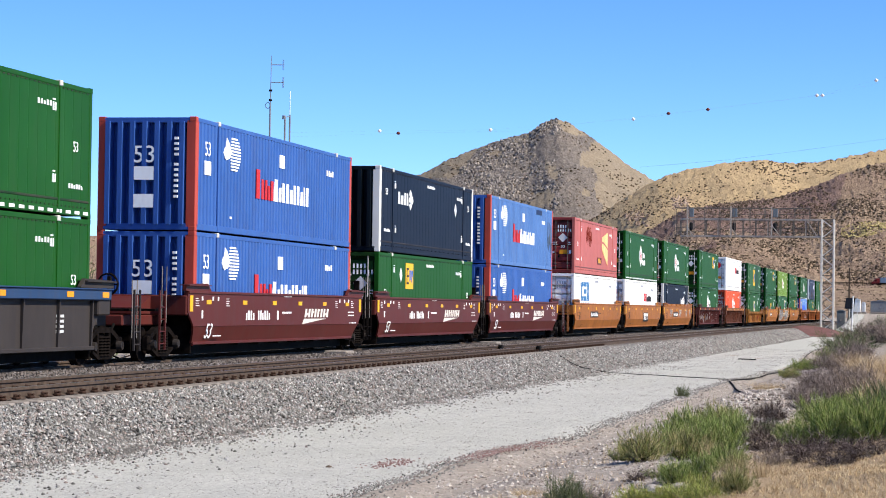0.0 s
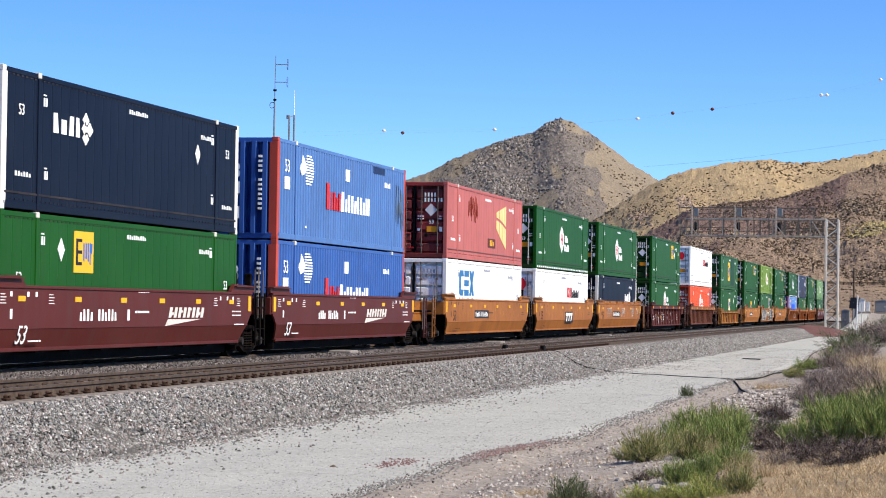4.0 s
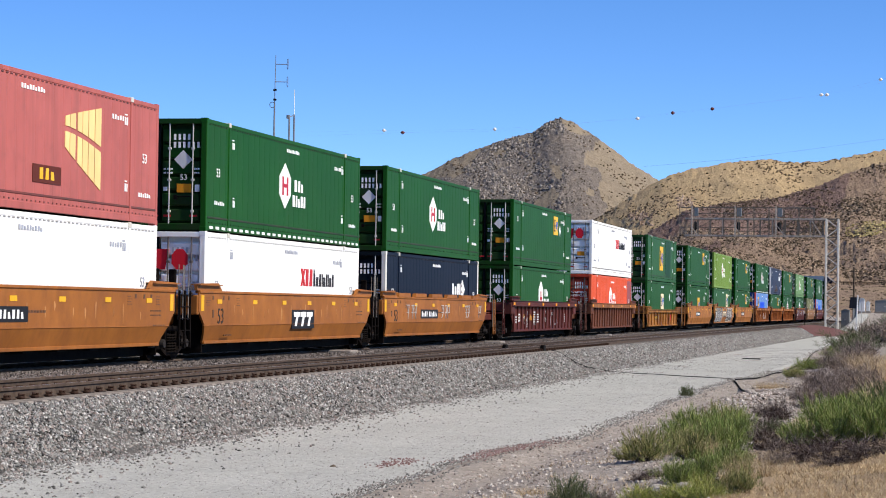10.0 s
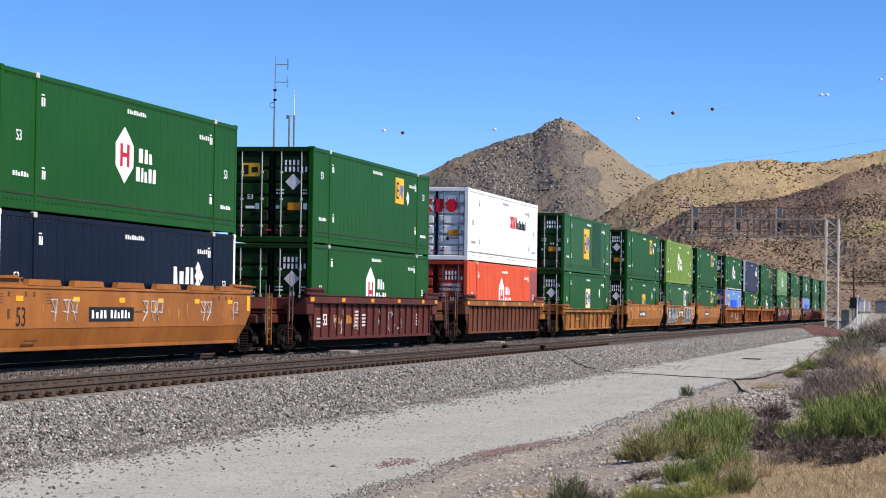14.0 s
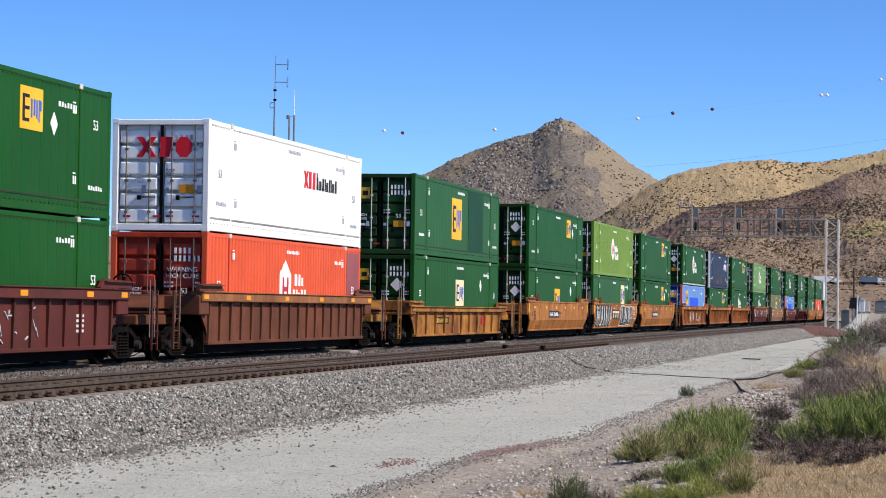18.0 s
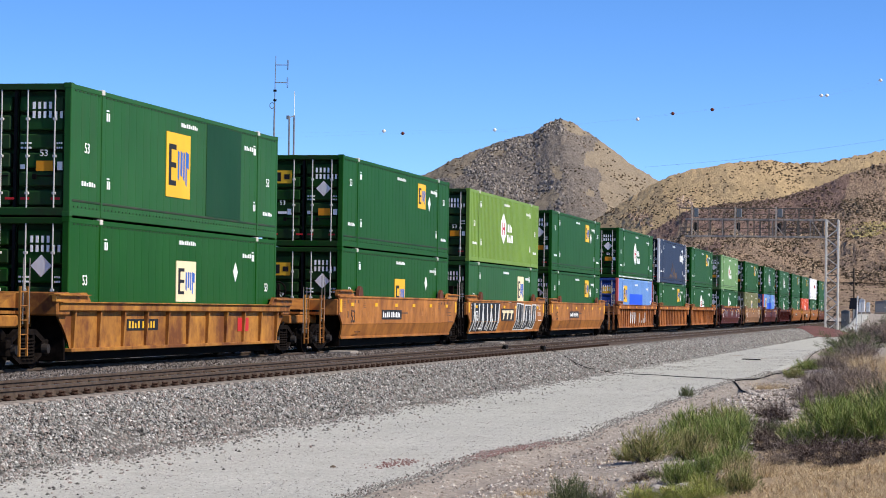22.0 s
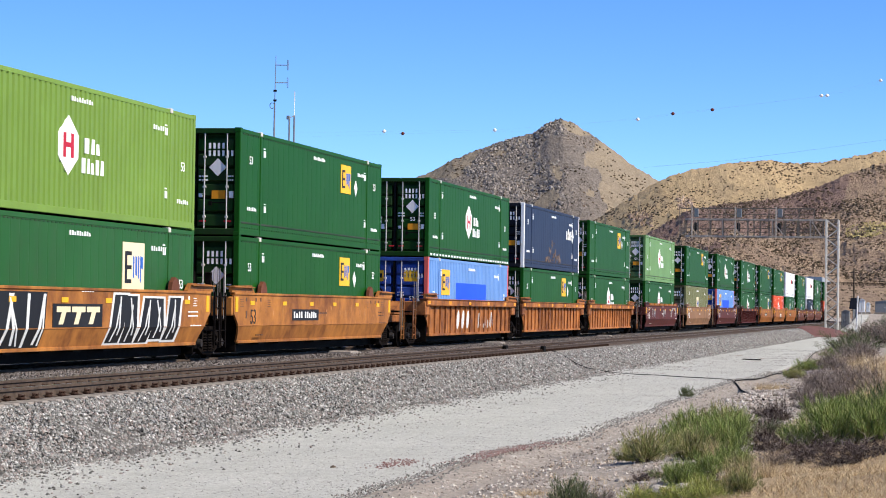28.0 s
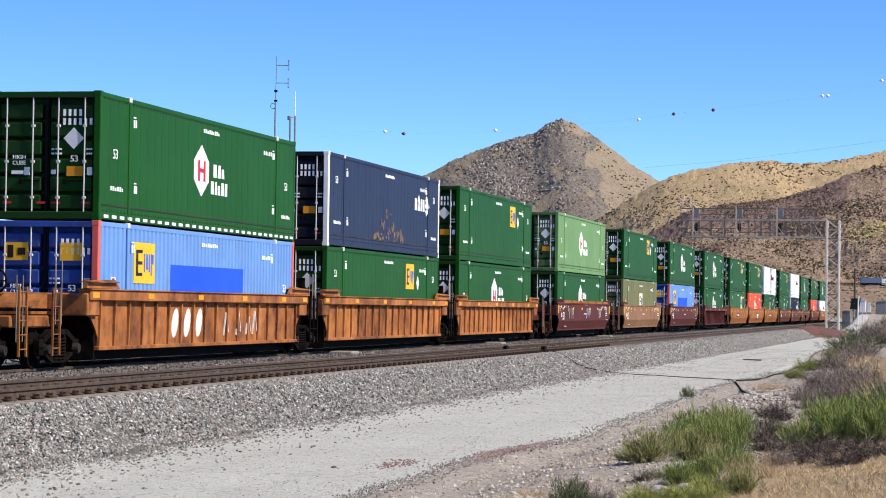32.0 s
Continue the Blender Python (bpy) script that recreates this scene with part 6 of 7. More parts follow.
def signal_bridge():
    g = thing("signal_bridge", "galvanised steel cantilever signal bridge over the tracks", "signal bridge", at=pose(-12.5, GY, 0))
    base_z, top_z, w = -0.9, 11.3, 1.26
    for x in (0, w):
        for y in (0, w):
            part("tower_leg", Build().box(x - 0.09, x + 0.09, y - 0.09, y + 0.09, base_z, top_z, 0.02), TOWER, g)
    faces = [((0, 0), (w, 0)), ((0, w), (w, w)), ((0, 0), (0, w)), ((w, 0), (w, w))]
    n = 12
    for f, (a, c) in enumerate(faces):
        for k in range(n):
            z0, z1 = base_z + 0.4 + (top_z - base_z - 0.4) * k / n, base_z + 0.4 + (top_z - base_z - 0.4) * (k + 1) / n
            p, q = (a, c) if k % 2 == 0 else (c, a)
            part("tower_brace", Build().beam((p[0], p[1], z0), (q[0], q[1], z1), 0.09), TOWER if f == 0 else SHADED_STEEL, g)
            part("tower_brace", Build().beam((q[0], q[1], z0), (p[0], p[1], z1), 0.06), SHADED_STEEL, g)
            if k % 2:
                part("tower_strut", Build().beam((a[0], a[1], z1), (c[0], c[1], z1), 0.07), SHADED_STEEL, g)
    xl = -14.9
    masts = (-14.15, -9.55, -5.25)
    for y, m in ((0.05, GALV), (w - 0.05, SHADED_STEEL)):
        for z in (9.45, 11.25):
            part("truss_chord", Build().beam((0, y, z), (xl, y, z), 0.17), m, g)
    for y in (0.05, w - 0.05):
        for k in range(12):
            x = -0.35 + (xl + 0.35) * k / 11
            part("truss_post", Build().beam((x, y, 9.45), (x, y, 11.25), 0.075), GALV if y < 0.1 and k in (1, 4, 8) else SHADED_STEEL, g)
    for x, wide, up in ((masts[0], 0.55, 0.8), (masts[1], 0.65, 0.85), (masts[2], 0.9, 1.15), (-1.5, 1.05, 1.55)):
        part("knee_brace", Build().beam((x, 0.0, 9.5 + up), (x + wide, 0.0, 9.5), 0.1), GALV, g)
    for k in range(5):
        x = xl + 2.9 * k
        part("truss_diagonal", Build().beam((x, w - 0.1, 9.45), (x + 2.9, w - 0.1, 11.25), 0.06), SHADED_STEEL, g)
        for z in (9.45, 11.25):
            part("truss_tie", Build().beam((x, 0.05, z), (x, w - 0.05, z), 0.06), SHADED_STEEL, g)
    part("walkway", Build().box(xl, 0, 0.1, w - 0.1, 9.5, 9.54), SHADED_STEEL, g, "steel grating")
    for y, zs in ((-0.15, (12.45,)), (w + 0.1, (12.45, 11.85, 10.35, 9.95))):
        for z in zs:
            part("handrail", Build().beam((-1.3, y, z), (xl - 0.6, y, z), 0.06), SHADED_STEEL, g)
        for k in range(10):
            x = -1.3 + (xl + 0.7) * k / 9
            part("rail_post", Build().beam((x, y, 9.45), (x, y, 12.45), 0.05), SHADED_STEEL, g)
    for x in masts:
        part("signal_mast", Build().beam((x, -0.25, 9.3), (x, -0.25, 12.6), 0.13), GALV, g)
        head = part("signal_head", Build().box(x + 0.1, x + 0.5, 0.3, 0.6, 10.0, 10.95, 0.14), BLACKPAINT, g, "black signal head")
        for z in (10.2, 10.5, 10.8):
            part("hood", Build().tube((x + 0.3, 0.6, z), (x + 0.3, 0.85, z + 0.02), 0.10, 10), BLACKPAINT, head)
        part("equipment_box", Build().box(x + 0.12, x + 0.62, 0.15, 0.5, 11.5, 12.4, 0.03), plain("blue_grey_panel", (0.16, 0.19, 0.22), 0.6), g)
    for x in (0, w):
        for y in (0, w):
            part("footing", Build().box(x - 0.3, x + 0.3, y - 0.3, y + 0.3, -1.2, -0.55, 0.04), CONCRETE, g)


signal_bridge()

# ---------------------------------------------------------------- plants of the bank
GREEN_STEMS = stones("fresh_green_stems", ((0.08, 0.12, 0.03), (0.19, 0.27, 0.065), (0.30, 0.38, 0.11), (0.45, 0.42, 0.18)), 0.7)
BRIGHT_STEMS = stones("yellow_green_stems", ((0.17, 0.23, 0.04), (0.33, 0.40, 0.08), (0.46, 0.46, 0.14), (0.50, 0.40, 0.18)), 0.7)
DULL_STEMS = stones("dull_green_stems", ((0.06, 0.085, 0.035), (0.13, 0.16, 0.075), (0.24, 0.25, 0.14)), 0.8)
MIXED_STEMS = stones("green_and_straw_stems", ((0.08, 0.11, 0.03), (0.20, 0.25, 0.075), (0.46, 0.36, 0.17), (0.24, 0.30, 0.09), (0.60, 0.48, 0.27)), 0.8)
GREY_TWIGS = stones("grey_dead_twigs", ((0.11, 0.085, 0.078), (0.25, 0.20, 0.18), (0.45, 0.37, 0.31)), 0.9)
DARK_TWIGS = stones("dark_dead_twigs", ((0.022, 0.016, 0.014), (0.06, 0.043, 0.036), (0.14, 0.10, 0.085), (0.50, 0.42, 0.37)), 0.9)
STRAW = stones("dry_straw", ((0.30, 0.19, 0.10), (0.55, 0.40, 0.22), (0.80, 0.66, 0.43), (0.48, 0.33, 0.19)), 0.9)


def blades(n, radius, height, lean, width, seed, base=None, droop=0.25, tip=0.0, low=0.45, kink=0.0):
    """Arrays of thin tapered stems that fan out from a patch; returns vertices and triangles."""
    g = np.random.default_rng(seed)
    if base is None:
        a, r = g.uniform(0, 2 * pi, n), radius * np.sqrt(g.random(n))
        base = np.stack([r * np.cos(a), r * np.sin(a), np.zeros(n)], 1)
        out = np.stack([np.cos(a), np.sin(a)], 1) * (r / max(radius, 1e-6))[:, None]
    else:
        out = np.zeros((n, 2))
    n = len(base)
    hh = height * g.uniform(low, 1.0, n)
    d = out * lean * g.uniform(0.5, 1.2, (n, 1)) + g.normal(0, 0.22 * lean + 0.08, (n, 2))
    face = g.uniform(0, pi, n)
    side = np.stack([np.cos(face), np.sin(face), np.zeros(n)], 1)
    rings = []
    for k, f in enumerate((0.0, 0.35, 0.7, 1.0)):
        c = base.copy()
        c[:, :2] += d * hh[:, None] * (f + droop * f * f) + (g.normal(0, kink, (n, 2)) * hh[:, None] if k else 0)
        c[:, 2] += hh * (f - droop * 0.5 * f * f)
        w = width * (1 - f * (1 - tip)) * g.uniform(0.7, 1.3, n)
        rings += [c - side * w[:, None] / 2, c + side * w[:, None] / 2]
    v = np.stack(rings, 1)
    f = []
    for k in range(3):
        f += [(2 * k, 2 * k + 1, 2 * k + 3), (2 * k, 2 * k + 3, 2 * k + 2)]
    f = np.array(f)[None] + (np.arange(n) * 8)[:, None, None]
    return v.reshape(-1, 3), f.reshape(-1, 3)


def clump(parts):
    v, f, k = [], [], 0
    for a, c in parts:
        v.append(a)
        f.append(c + k)
        k += len(a)
    return np.concatenate(v), np.concatenate(f)


def sprays(start, way, length, width, g, bend=0.25):
    """Thin tapered twigs, each from a start along a direction, bent a little at the middle; arrays in, vertices and triangles out."""
    n = len(start)
    side = np.cross(way, g.normal(size=(n, 3)))
    side /= np.linalg.norm(side, axis=1, keepdims=True) + 1e-9
    mid = start + way * length[:, None] * 0.5 + g.normal(0, 0.5 * bend, (n, 3)) * length[:, None] * 0.4
    tip = start + way * length[:, None] + g.normal(0, bend, (n, 3)) * length[:, None] * 0.4
    w = (width * g.uniform(0.6, 1.3, n))[:, None]
    v = np.stack([start - side * w / 2, start + side * w / 2, mid - side * w * 0.4, mid + side * w * 0.4, tip], 1)
    f = np.array([(0, 1, 3), (0, 3, 2), (2, 3, 4)])[None] + (np.arange(n) * 5)[:, None, None]
    return v.reshape(-1, 3), f.reshape(-1, 3)


def bush(seed, mains, twigs, spread, twig_length, width, lift, ragged, first=0.25):
    """A rounded bush of unit radius and height: branches that fan out of one foot, set with side twigs that turn upwards."""
    g = np.random.default_rng(seed)
    az = g.uniform(0, 2 * pi, mains)
    tilt = spread * np.sqrt(g.random(mains))
    reach = g.uniform(1 - ragged, 1.0, mains) / np.sqrt(np.sin(tilt) ** 2 + np.cos(tilt) ** 2)
    way = np.stack([np.sin(tilt) * np.cos(az), np.sin(tilt) * np.sin(az), np.cos(tilt)], 1)
    foot = np.stack([0.22 * g.normal(size=mains), 0.22 * g.normal(size=mains), np.zeros(mains)], 1)
    branch = sprays(foot, way, reach, 0.020, g, 0.18)
    which = np.repeat(np.arange(mains), twigs)
    f = g.uniform(first, 1.0, len(which))
    start = foot[which] * (1 - 0.3 * f[:, None]) + way[which] * (reach[which] * f)[:, None] + g.normal(0, 0.035, (len(which), 3))
    start[:, 2] = np.maximum(start[:, 2], 0.0)
    d = way[which] * 0.7 + g.normal(0, 0.42, (len(which), 3)) + np.array([0, 0, lift])
    d /= np.linalg.norm(d, axis=1, keepdims=True)
    twig = sprays(start, d, twig_length * g.uniform(0.4, 1.0, len(which)), width, g, 0.3)
    return clump([twig]), branch


def shrub_meshes(kind, seed):
    if kind == "broom":
        return bush(seed, 85, 52, 1.25, 0.24, 0.011, 0.55, 0.38)
    if kind == "twiggy":
        return bush(seed, 70, 34, 1.35, 0.30, 0.0095, 0.15, 0.45)
    if kind == "tangle":
        return bush(seed, 60, 30, 1.5, 0.42, 0.014, -0.15, 0.5, 0.1)
    heads = [blades(420, 0.35, 1.0, 0.45, 0.008, seed, droop=0.4, low=0.35, kink=0.02)]
    return clump(heads), blades(20, 0.2, 0.4, 0.5, 0.012, seed + 1)


def shrub(name, label, kind, mats, x, y, w, h, seed):
    crown, stem = shared(("shrub", kind, seed % 3), lambda: shrub_meshes(kind, 40 + seed % 3))
    key = (kind, seed % 3, mats[0].name)
    cm = shared(("crown",) + key, lambda: bulk("foliage", crown[0], crown[1], mats[0], False))
    sm = shared(("stem",) + key, lambda: bulk("woody_base", stem[0], stem[1], mats[1], False))
    z = float(ground_z(np.array(x), np.array(y)))
    ob = thing(name, label, "shrub", "shrubs on the bank", at=pose(x, y, z - 0.02, 0, 0, (seed * 67) % 360))
    for nm, me in (("foliage", cm), ("woody_base", sm)):
        p = part(nm, me, None, ob)
        p.scale = (w, w, h)
    return ob


G, BG, DG, MG = (GREEN_STEMS, DARK_TWIGS), (BRIGHT_STEMS, GREY_TWIGS), (DULL_STEMS, DARK_TWIGS), (MIXED_STEMS, DARK_TWIGS)
TW, DK, ST = (GREY_TWIGS, DARK_TWIGS), (DARK_TWIGS, DARK_TWIGS), (STRAW, STRAW)
LG, LB, LD = "fresh green broom-like shrub on the sandy bank", "low yellow-green shrub among dry grass", "dull green shrub beside the road"
LM = "green shrub mixed with dry straw stalks"
LT, LK, LS = "leafless grey shrub on the bank", "dark dead twiggy brush on the bank", "tuft of dry straw-coloured grass"
KINDS = {"g": ("broom_shrub", LG, "broom", G), "m": ("broom_shrub", LM, "broom", MG), "b": ("broom_shrub", LB, "broom", BG), "d": ("broom_shrub", LD, "broom", DG),
         "t": ("dead_shrub", LT, "twiggy", TW), "k": ("dead_shrub", LK, "tangle", DK)}
# kind, place along x and y, half-width, height
for k, (key, x, y, w, h) in enumerate((
        ("d", -7.0, 65.8, 0.24, 0.40), ("m", -4.35, 33.6, 0.34, 0.36), ("m", -4.0, 32.5, 0.46, 0.56), ("g", -3.70, 34.6, 0.50, 0.62), ("m", -3.45, 33.2, 0.46, 0.58), ("g", -3.05, 33.8, 0.46, 0.62), ("g", -4.05, 39.5, 0.60, 0.66), ("m", -3.75, 41.5, 0.62, 0.66), ("g", -3.3, 38.0, 0.55, 0.62),
        ("d", -4.12, 26.5, 0.34, 0.46), ("t", -3.75, 26.6, 0.24, 0.30), ("b", -3.10, 24.9, 0.32, 0.26), ("b", -2.75, 25.0, 0.34, 0.27), ("b", -2.42, 24.8, 0.30, 0.26), ("m", -2.15, 25.7, 0.28, 0.36), ("b", -2.55, 25.9, 0.30, 0.30),
        ("g", -3.12, 28.6, 0.34, 0.38), ("g", -2.85, 28.9, 0.30, 0.36), ("m", -2.45, 29.3, 0.24, 0.32), ("g", -2.65, 30.2, 0.36, 0.42),
        ("g", -1.95, 34.2, 0.44, 0.52), ("g", -1.45, 34.1, 0.56, 0.76), ("g", -0.95, 34.0, 0.52, 0.82), ("g", -0.45, 34.2, 0.50, 0.80), ("g", -2.05, 42.0, 0.50, 0.58), ("g", -1.5, 43.5, 0.62, 0.62), ("d", -0.9, 42.5, 0.6, 0.7), ("d", -2.6, 37.5, 0.30, 0.40), ("g", -1.75, 36.5, 0.5, 0.55),
        ("k", -2.2, 33.2, 0.42, 0.36), ("k", -1.88, 31.0, 0.36, 0.26), ("k", -1.6, 30.2, 0.36, 0.26), ("k", -1.3, 29.5, 0.36, 0.26), ("k", -1.0, 29.6, 0.32, 0.28), ("k", -0.65, 29.8, 0.34, 0.28), ("k", -1.1, 31.2, 0.40, 0.30), ("k", -1.6, 31.8, 0.40, 0.30), ("t", -2.1, 30.4, 0.30, 0.26),
        ("k", -3.4, 46.5, 0.34, 0.42), ("k", -3.05, 45.5, 0.30, 0.50), ("k", -2.9, 40.0, 0.34, 0.42), ("k", -2.75, 37.0, 0.32, 0.40), ("k", -2.55, 34.8, 0.34, 0.36), ("k", -3.65, 29.4, 0.24, 0.17), ("k", -3.45, 29.7, 0.20, 0.15), ("k", -2.5, 27.6, 0.26, 0.2),
        ("t", -3.2, 57.3, 0.52, 0.64), ("t", -2.75, 58.0, 0.60, 0.80), ("t", -2.7, 66.5, 0.70, 0.78), ("t", -3.75, 70.5, 0.56, 0.55), ("t", -2.3, 62.0, 0.60, 0.72), ("t", -3.3, 63.5, 0.52, 0.60), ("t", -2.2, 53.0, 0.50, 0.60), ("t", -2.85, 51.0, 0.40, 0.48), ("t", -1.7, 57.0, 0.60, 0.8),
        ("g", -5.1, 82.9, 0.50, 0.42), ("m", -4.85, 78.5, 0.42, 0.42), ("g", -5.25, 93.0, 0.70, 0.52), ("g", -5.0, 98.0, 0.70, 0.52), ("g", -4.6, 104.0, 0.7, 0.6), ("g", -5.95, 130.0, 0.75, 0.62), ("g", -5.6, 137.0, 0.8, 0.7),
        ("t", -4.1, 90.0, 1.0, 0.9), ("t", -3.5, 97.0, 1.2, 1.1), ("d", -4.6, 118.0, 1.2, 1.0), ("t", -3.9, 112.0, 1.2, 1.1))):
    nm, lab, kind, m = KINDS[key]
    shrub(nm, lab, kind, m, x, y, w, h, k)
for k in range(8):
    shrub("dead_shrub", LK, "twiggy", DK if k % 2 else TW, -6.7 + 0.42 * k, 178.0 + 9 * ((k * 3) % 5), 1.5 + 0.2 * (k % 3), 1.5 + 0.2 * (k % 4), k)
for k, (x, y, w, h) in enumerate(((-5.2, 69.5, 0.5, 0.4), (-4.5, 67.4, 0.5, 0.4), (-4.85, 68.4, 0.5, 0.36), (-4.3, 41.5, 0.45, 0.45), (-4.55, 43.5, 0.45, 0.4), (-4.4, 45.5, 0.45, 0.4), (-4.15, 37.5, 0.35, 0.42), (-1.9, 60.1, 0.9, 0.8), (-1.4, 62.0, 0.9, 0.85), (-2.2, 70.0, 1.0, 0.9), (-2.2, 78.5, 1.1, 1.0), (-1.5, 74.0, 1.1, 1.0),
                                  (-2.9, 84.0, 1.2, 1.0), (-2.0, 66.0, 0.9, 0.9), (-1.2, 52.0, 0.8, 0.8), (-1.4, 48.5, 0.7, 0.7), (-2.25, 27.6, 0.3, 0.5), (-2.05, 28.3, 0.3, 0.45), (-2.35, 26.8, 0.28, 0.4), (-4.75, 25.6, 0.4, 0.28), (-4.95, 24.9, 0.4, 0.25), (-3.35, 35.4, 0.3, 0.6), (-3.0, 31.8, 0.3, 0.45), (-5.0, 29.0, 0.4, 0.18), (-2.8, 73.0, 1.0, 0.8), (-0.3, 32.0, 0.4, 0.5))):
    shrub("dry_grass_tuft", LS, "tuft", ST, x, y, w, h, k)

for k in range(9):
    shrub("dry_shrub", "pale grey-green dry shrub on the bank", "twiggy", (GREY_TWIGS, GREY_TWIGS) if k % 3 else DG, -5.6 + 0.40 * k, 150.0 + 11 * ((k * 4) % 9), 2.4 + 0.3 * (k % 3), 1.5 + 0.25 * (k % 4), k)
for k in range(16):
    shrub("scrub_bush", "hazy leafless bush behind the tracks", "twiggy", TW if k % 3 else DG, -29.0 - 9 * ((k * 7) % 5) / 5, 58.0 + 7.5 * k, 3.2 + (k % 3) * 0.7, 2.6 + ((k * 5) % 4) * 0.5, k)

# short dry grass between them
n = 120000
y = 20 + 60 * RNG.random(n) ** 2.6
x = -3.4 + 4.6 * RNG.random(n)
dense = wob(x, y, 0.8, 9) + wob(x, y, 2.1, 3) + 0.6 * wob(x, y, 0.3, 5) > np.where(y < 35, -0.65, -0.15)
edge = x > -2.65 + 0.6 * wob(x, y, 1.4, 5) + np.where(y < 30, (30 - y) * 0.14, 0)
x, y = x[dense & edge], y[dense & edge]
v, f = blades(len(x), 0, 0.13, 1.1, 0.0075, 77, np.stack([x, y, ground_z(x, y) - 0.01], 1), droop=0.5, low=0.25, kink=0.1)
tagged(new("dry_grass", bulk("dry_grass", v, f, STRAW, False)), "short trampled straw-coloured grass", "grass", kind="stuff")
n = 3500
y = 28 + 60 * RNG.random(n) ** 1.6
x = -5.6 + 2.2 * RNG.random(n)
keep = wob(x, y, 1.1, 12) > 0.2
x, y = x[keep], y[keep]
v, f = blades(len(x), 0, 0.16, 0.6, 0.007, 78, np.stack([x, y, ground_z(x, y) - 0.01], 1), droop=0.5, low=0.25, kink=0.1)
tagged(new("dry_grass", bulk("dry_grass_sparse", v, f, STRAW, False)), "sparse dry grass on the sandy shoulder", "grass", kind="stuff")

# stones
PALE_STONE = stones("pale_stones", ((0.20, 0.16, 0.13), (0.42, 0.36, 0.31), (0.54, 0.48, 0.42), (0.68, 0.63, 0.57), (0.42, 0.32, 0.27)))
ROAD_STONE = stones("road_pebbles", ((0.20, 0.19, 0.175), (0.40, 0.385, 0.36), (0.52, 0.505, 0.475), (0.60, 0.585, 0.55), (0.74, 0.72, 0.68)))
REDDISH = stones("reddish_stones", ((0.20, 0.10, 0.09), (0.30, 0.18, 0.165), (0.40, 0.30, 0.28)))
n = 46000
y = 24 + 130 * RNG.random(n) ** 1.9
x = -13.0 + 6.1 * RNG.random(n)
x = np.where(np.abs(x + 9.95 + 0.1 * np.sin(y / 9)) < 1.7, x + RNG.choice([-1.9, 2.1], n) * (RNG.random(n) < 0.35), x)
x = np.minimum(x, road_edge(y) - 0.03)
pl = np.stack([x, y, road_z(x, y) + 0.002], 1)
tagged(new("road_pebbles", scatter("road_pebbles", pl, (0.008 + 0.013 * RNG.random(n) ** 3) * (1 + (y - 30) * 0.006), ROAD_STONE, 0.45, False, 0.25, OCT_V, OCT_F)), "small stones strewn over the gravel road", "stones", kind="stuff")
n = 9000
y = 24 + 90 * RNG.random(n) ** 1.7
x = -13.0 + RNG.exponential(0.55, n)
pl = np.stack([x, y, road_z(x, y) + 0.006], 1)
tagged(new("edge_stones", scatter("spilled_stones", pl, RNG.uniform(0.012, 0.034, n), BALLAST_STONE)), "track stones spilled onto the edge of the road", "stones", kind="stuff")
n = 6500
y = 24 + 75 * RNG.random(n) ** 1.4
x = road_edge(y) + RNG.normal(-0.12, 0.13, n)
pl = np.stack([x, y, np.maximum(ground_z(x, y), np.where(x < road_edge(y), road_z(x, y), -9)) + 0.008], 1)
tagged(new("edge_stones", scatter("edge_stones", pl, RNG.uniform(0.008, 0.022, n), BALLAST_STONE, 0.8, False, 0.3, OCT_V, OCT_F)), "dark stones along the road's edge", "stones", kind="stuff")
n = 26000
y = 23 + 60 * RNG.random(n) ** 1.7
x = -6.85 + 4.6 * RNG.random(n)
pl = np.stack([x, y, ground_z(x, y) + 0.004], 1)
tagged(new("bank_stones", scatter("bank_stones", pl, 0.008 + 0.034 * RNG.random(n) ** 4, PALE_STONE, 0.7, False, 0.3, OCT_V, OCT_F)), "pale stones on the sandy shoulder", "stones", kind="stuff")
n = 1500
y = RNG.normal(62.5, 5.0, n)
x = -4.6 - (y - 62.5) * 0.06 + RNG.normal(0, 0.40, n)
pl = np.stack([x, y, ground_z(x, y) + 0.02], 1)
tagged(new("bank_stones", scatter("pale_rubble", pl, 0.014 + 0.05 * RNG.random(n) ** 3, PALE_STONE)), "pale rubble on the sandy bank", "stones", kind="stuff")
n = 1500
y = RNG.normal(38.8, 1.7, n)
x = road_edge(y) - 0.12 + RNG.normal(0, 0.10, n)
pl = np.stack([x, y, np.maximum(ground_z(x, y), road_z(x, y)) + 0.006], 1)
tagged(new("reddish_stones", scatter("reddish_stones", pl, RNG.uniform(0.008, 0.02, n), REDDISH, 0.7, False, 0.3, OCT_V, OCT_F)), "patch of reddish crushed stone by the road", "stones", kind="stuff")
n = 160
y = RNG.normal(34.9, 0.5, n)
x = -8.05 + RNG.normal(0, 0.13, n)
pl = np.stack([x, y, road_z(x, y) + 0.005], 1)
tagged(new("reddish_stones", scatter("reddish_stones_road", pl, RNG.uniform(0.01, 0.022, n), REDDISH)), "scattered reddish stones on the road", "stones", kind="stuff")


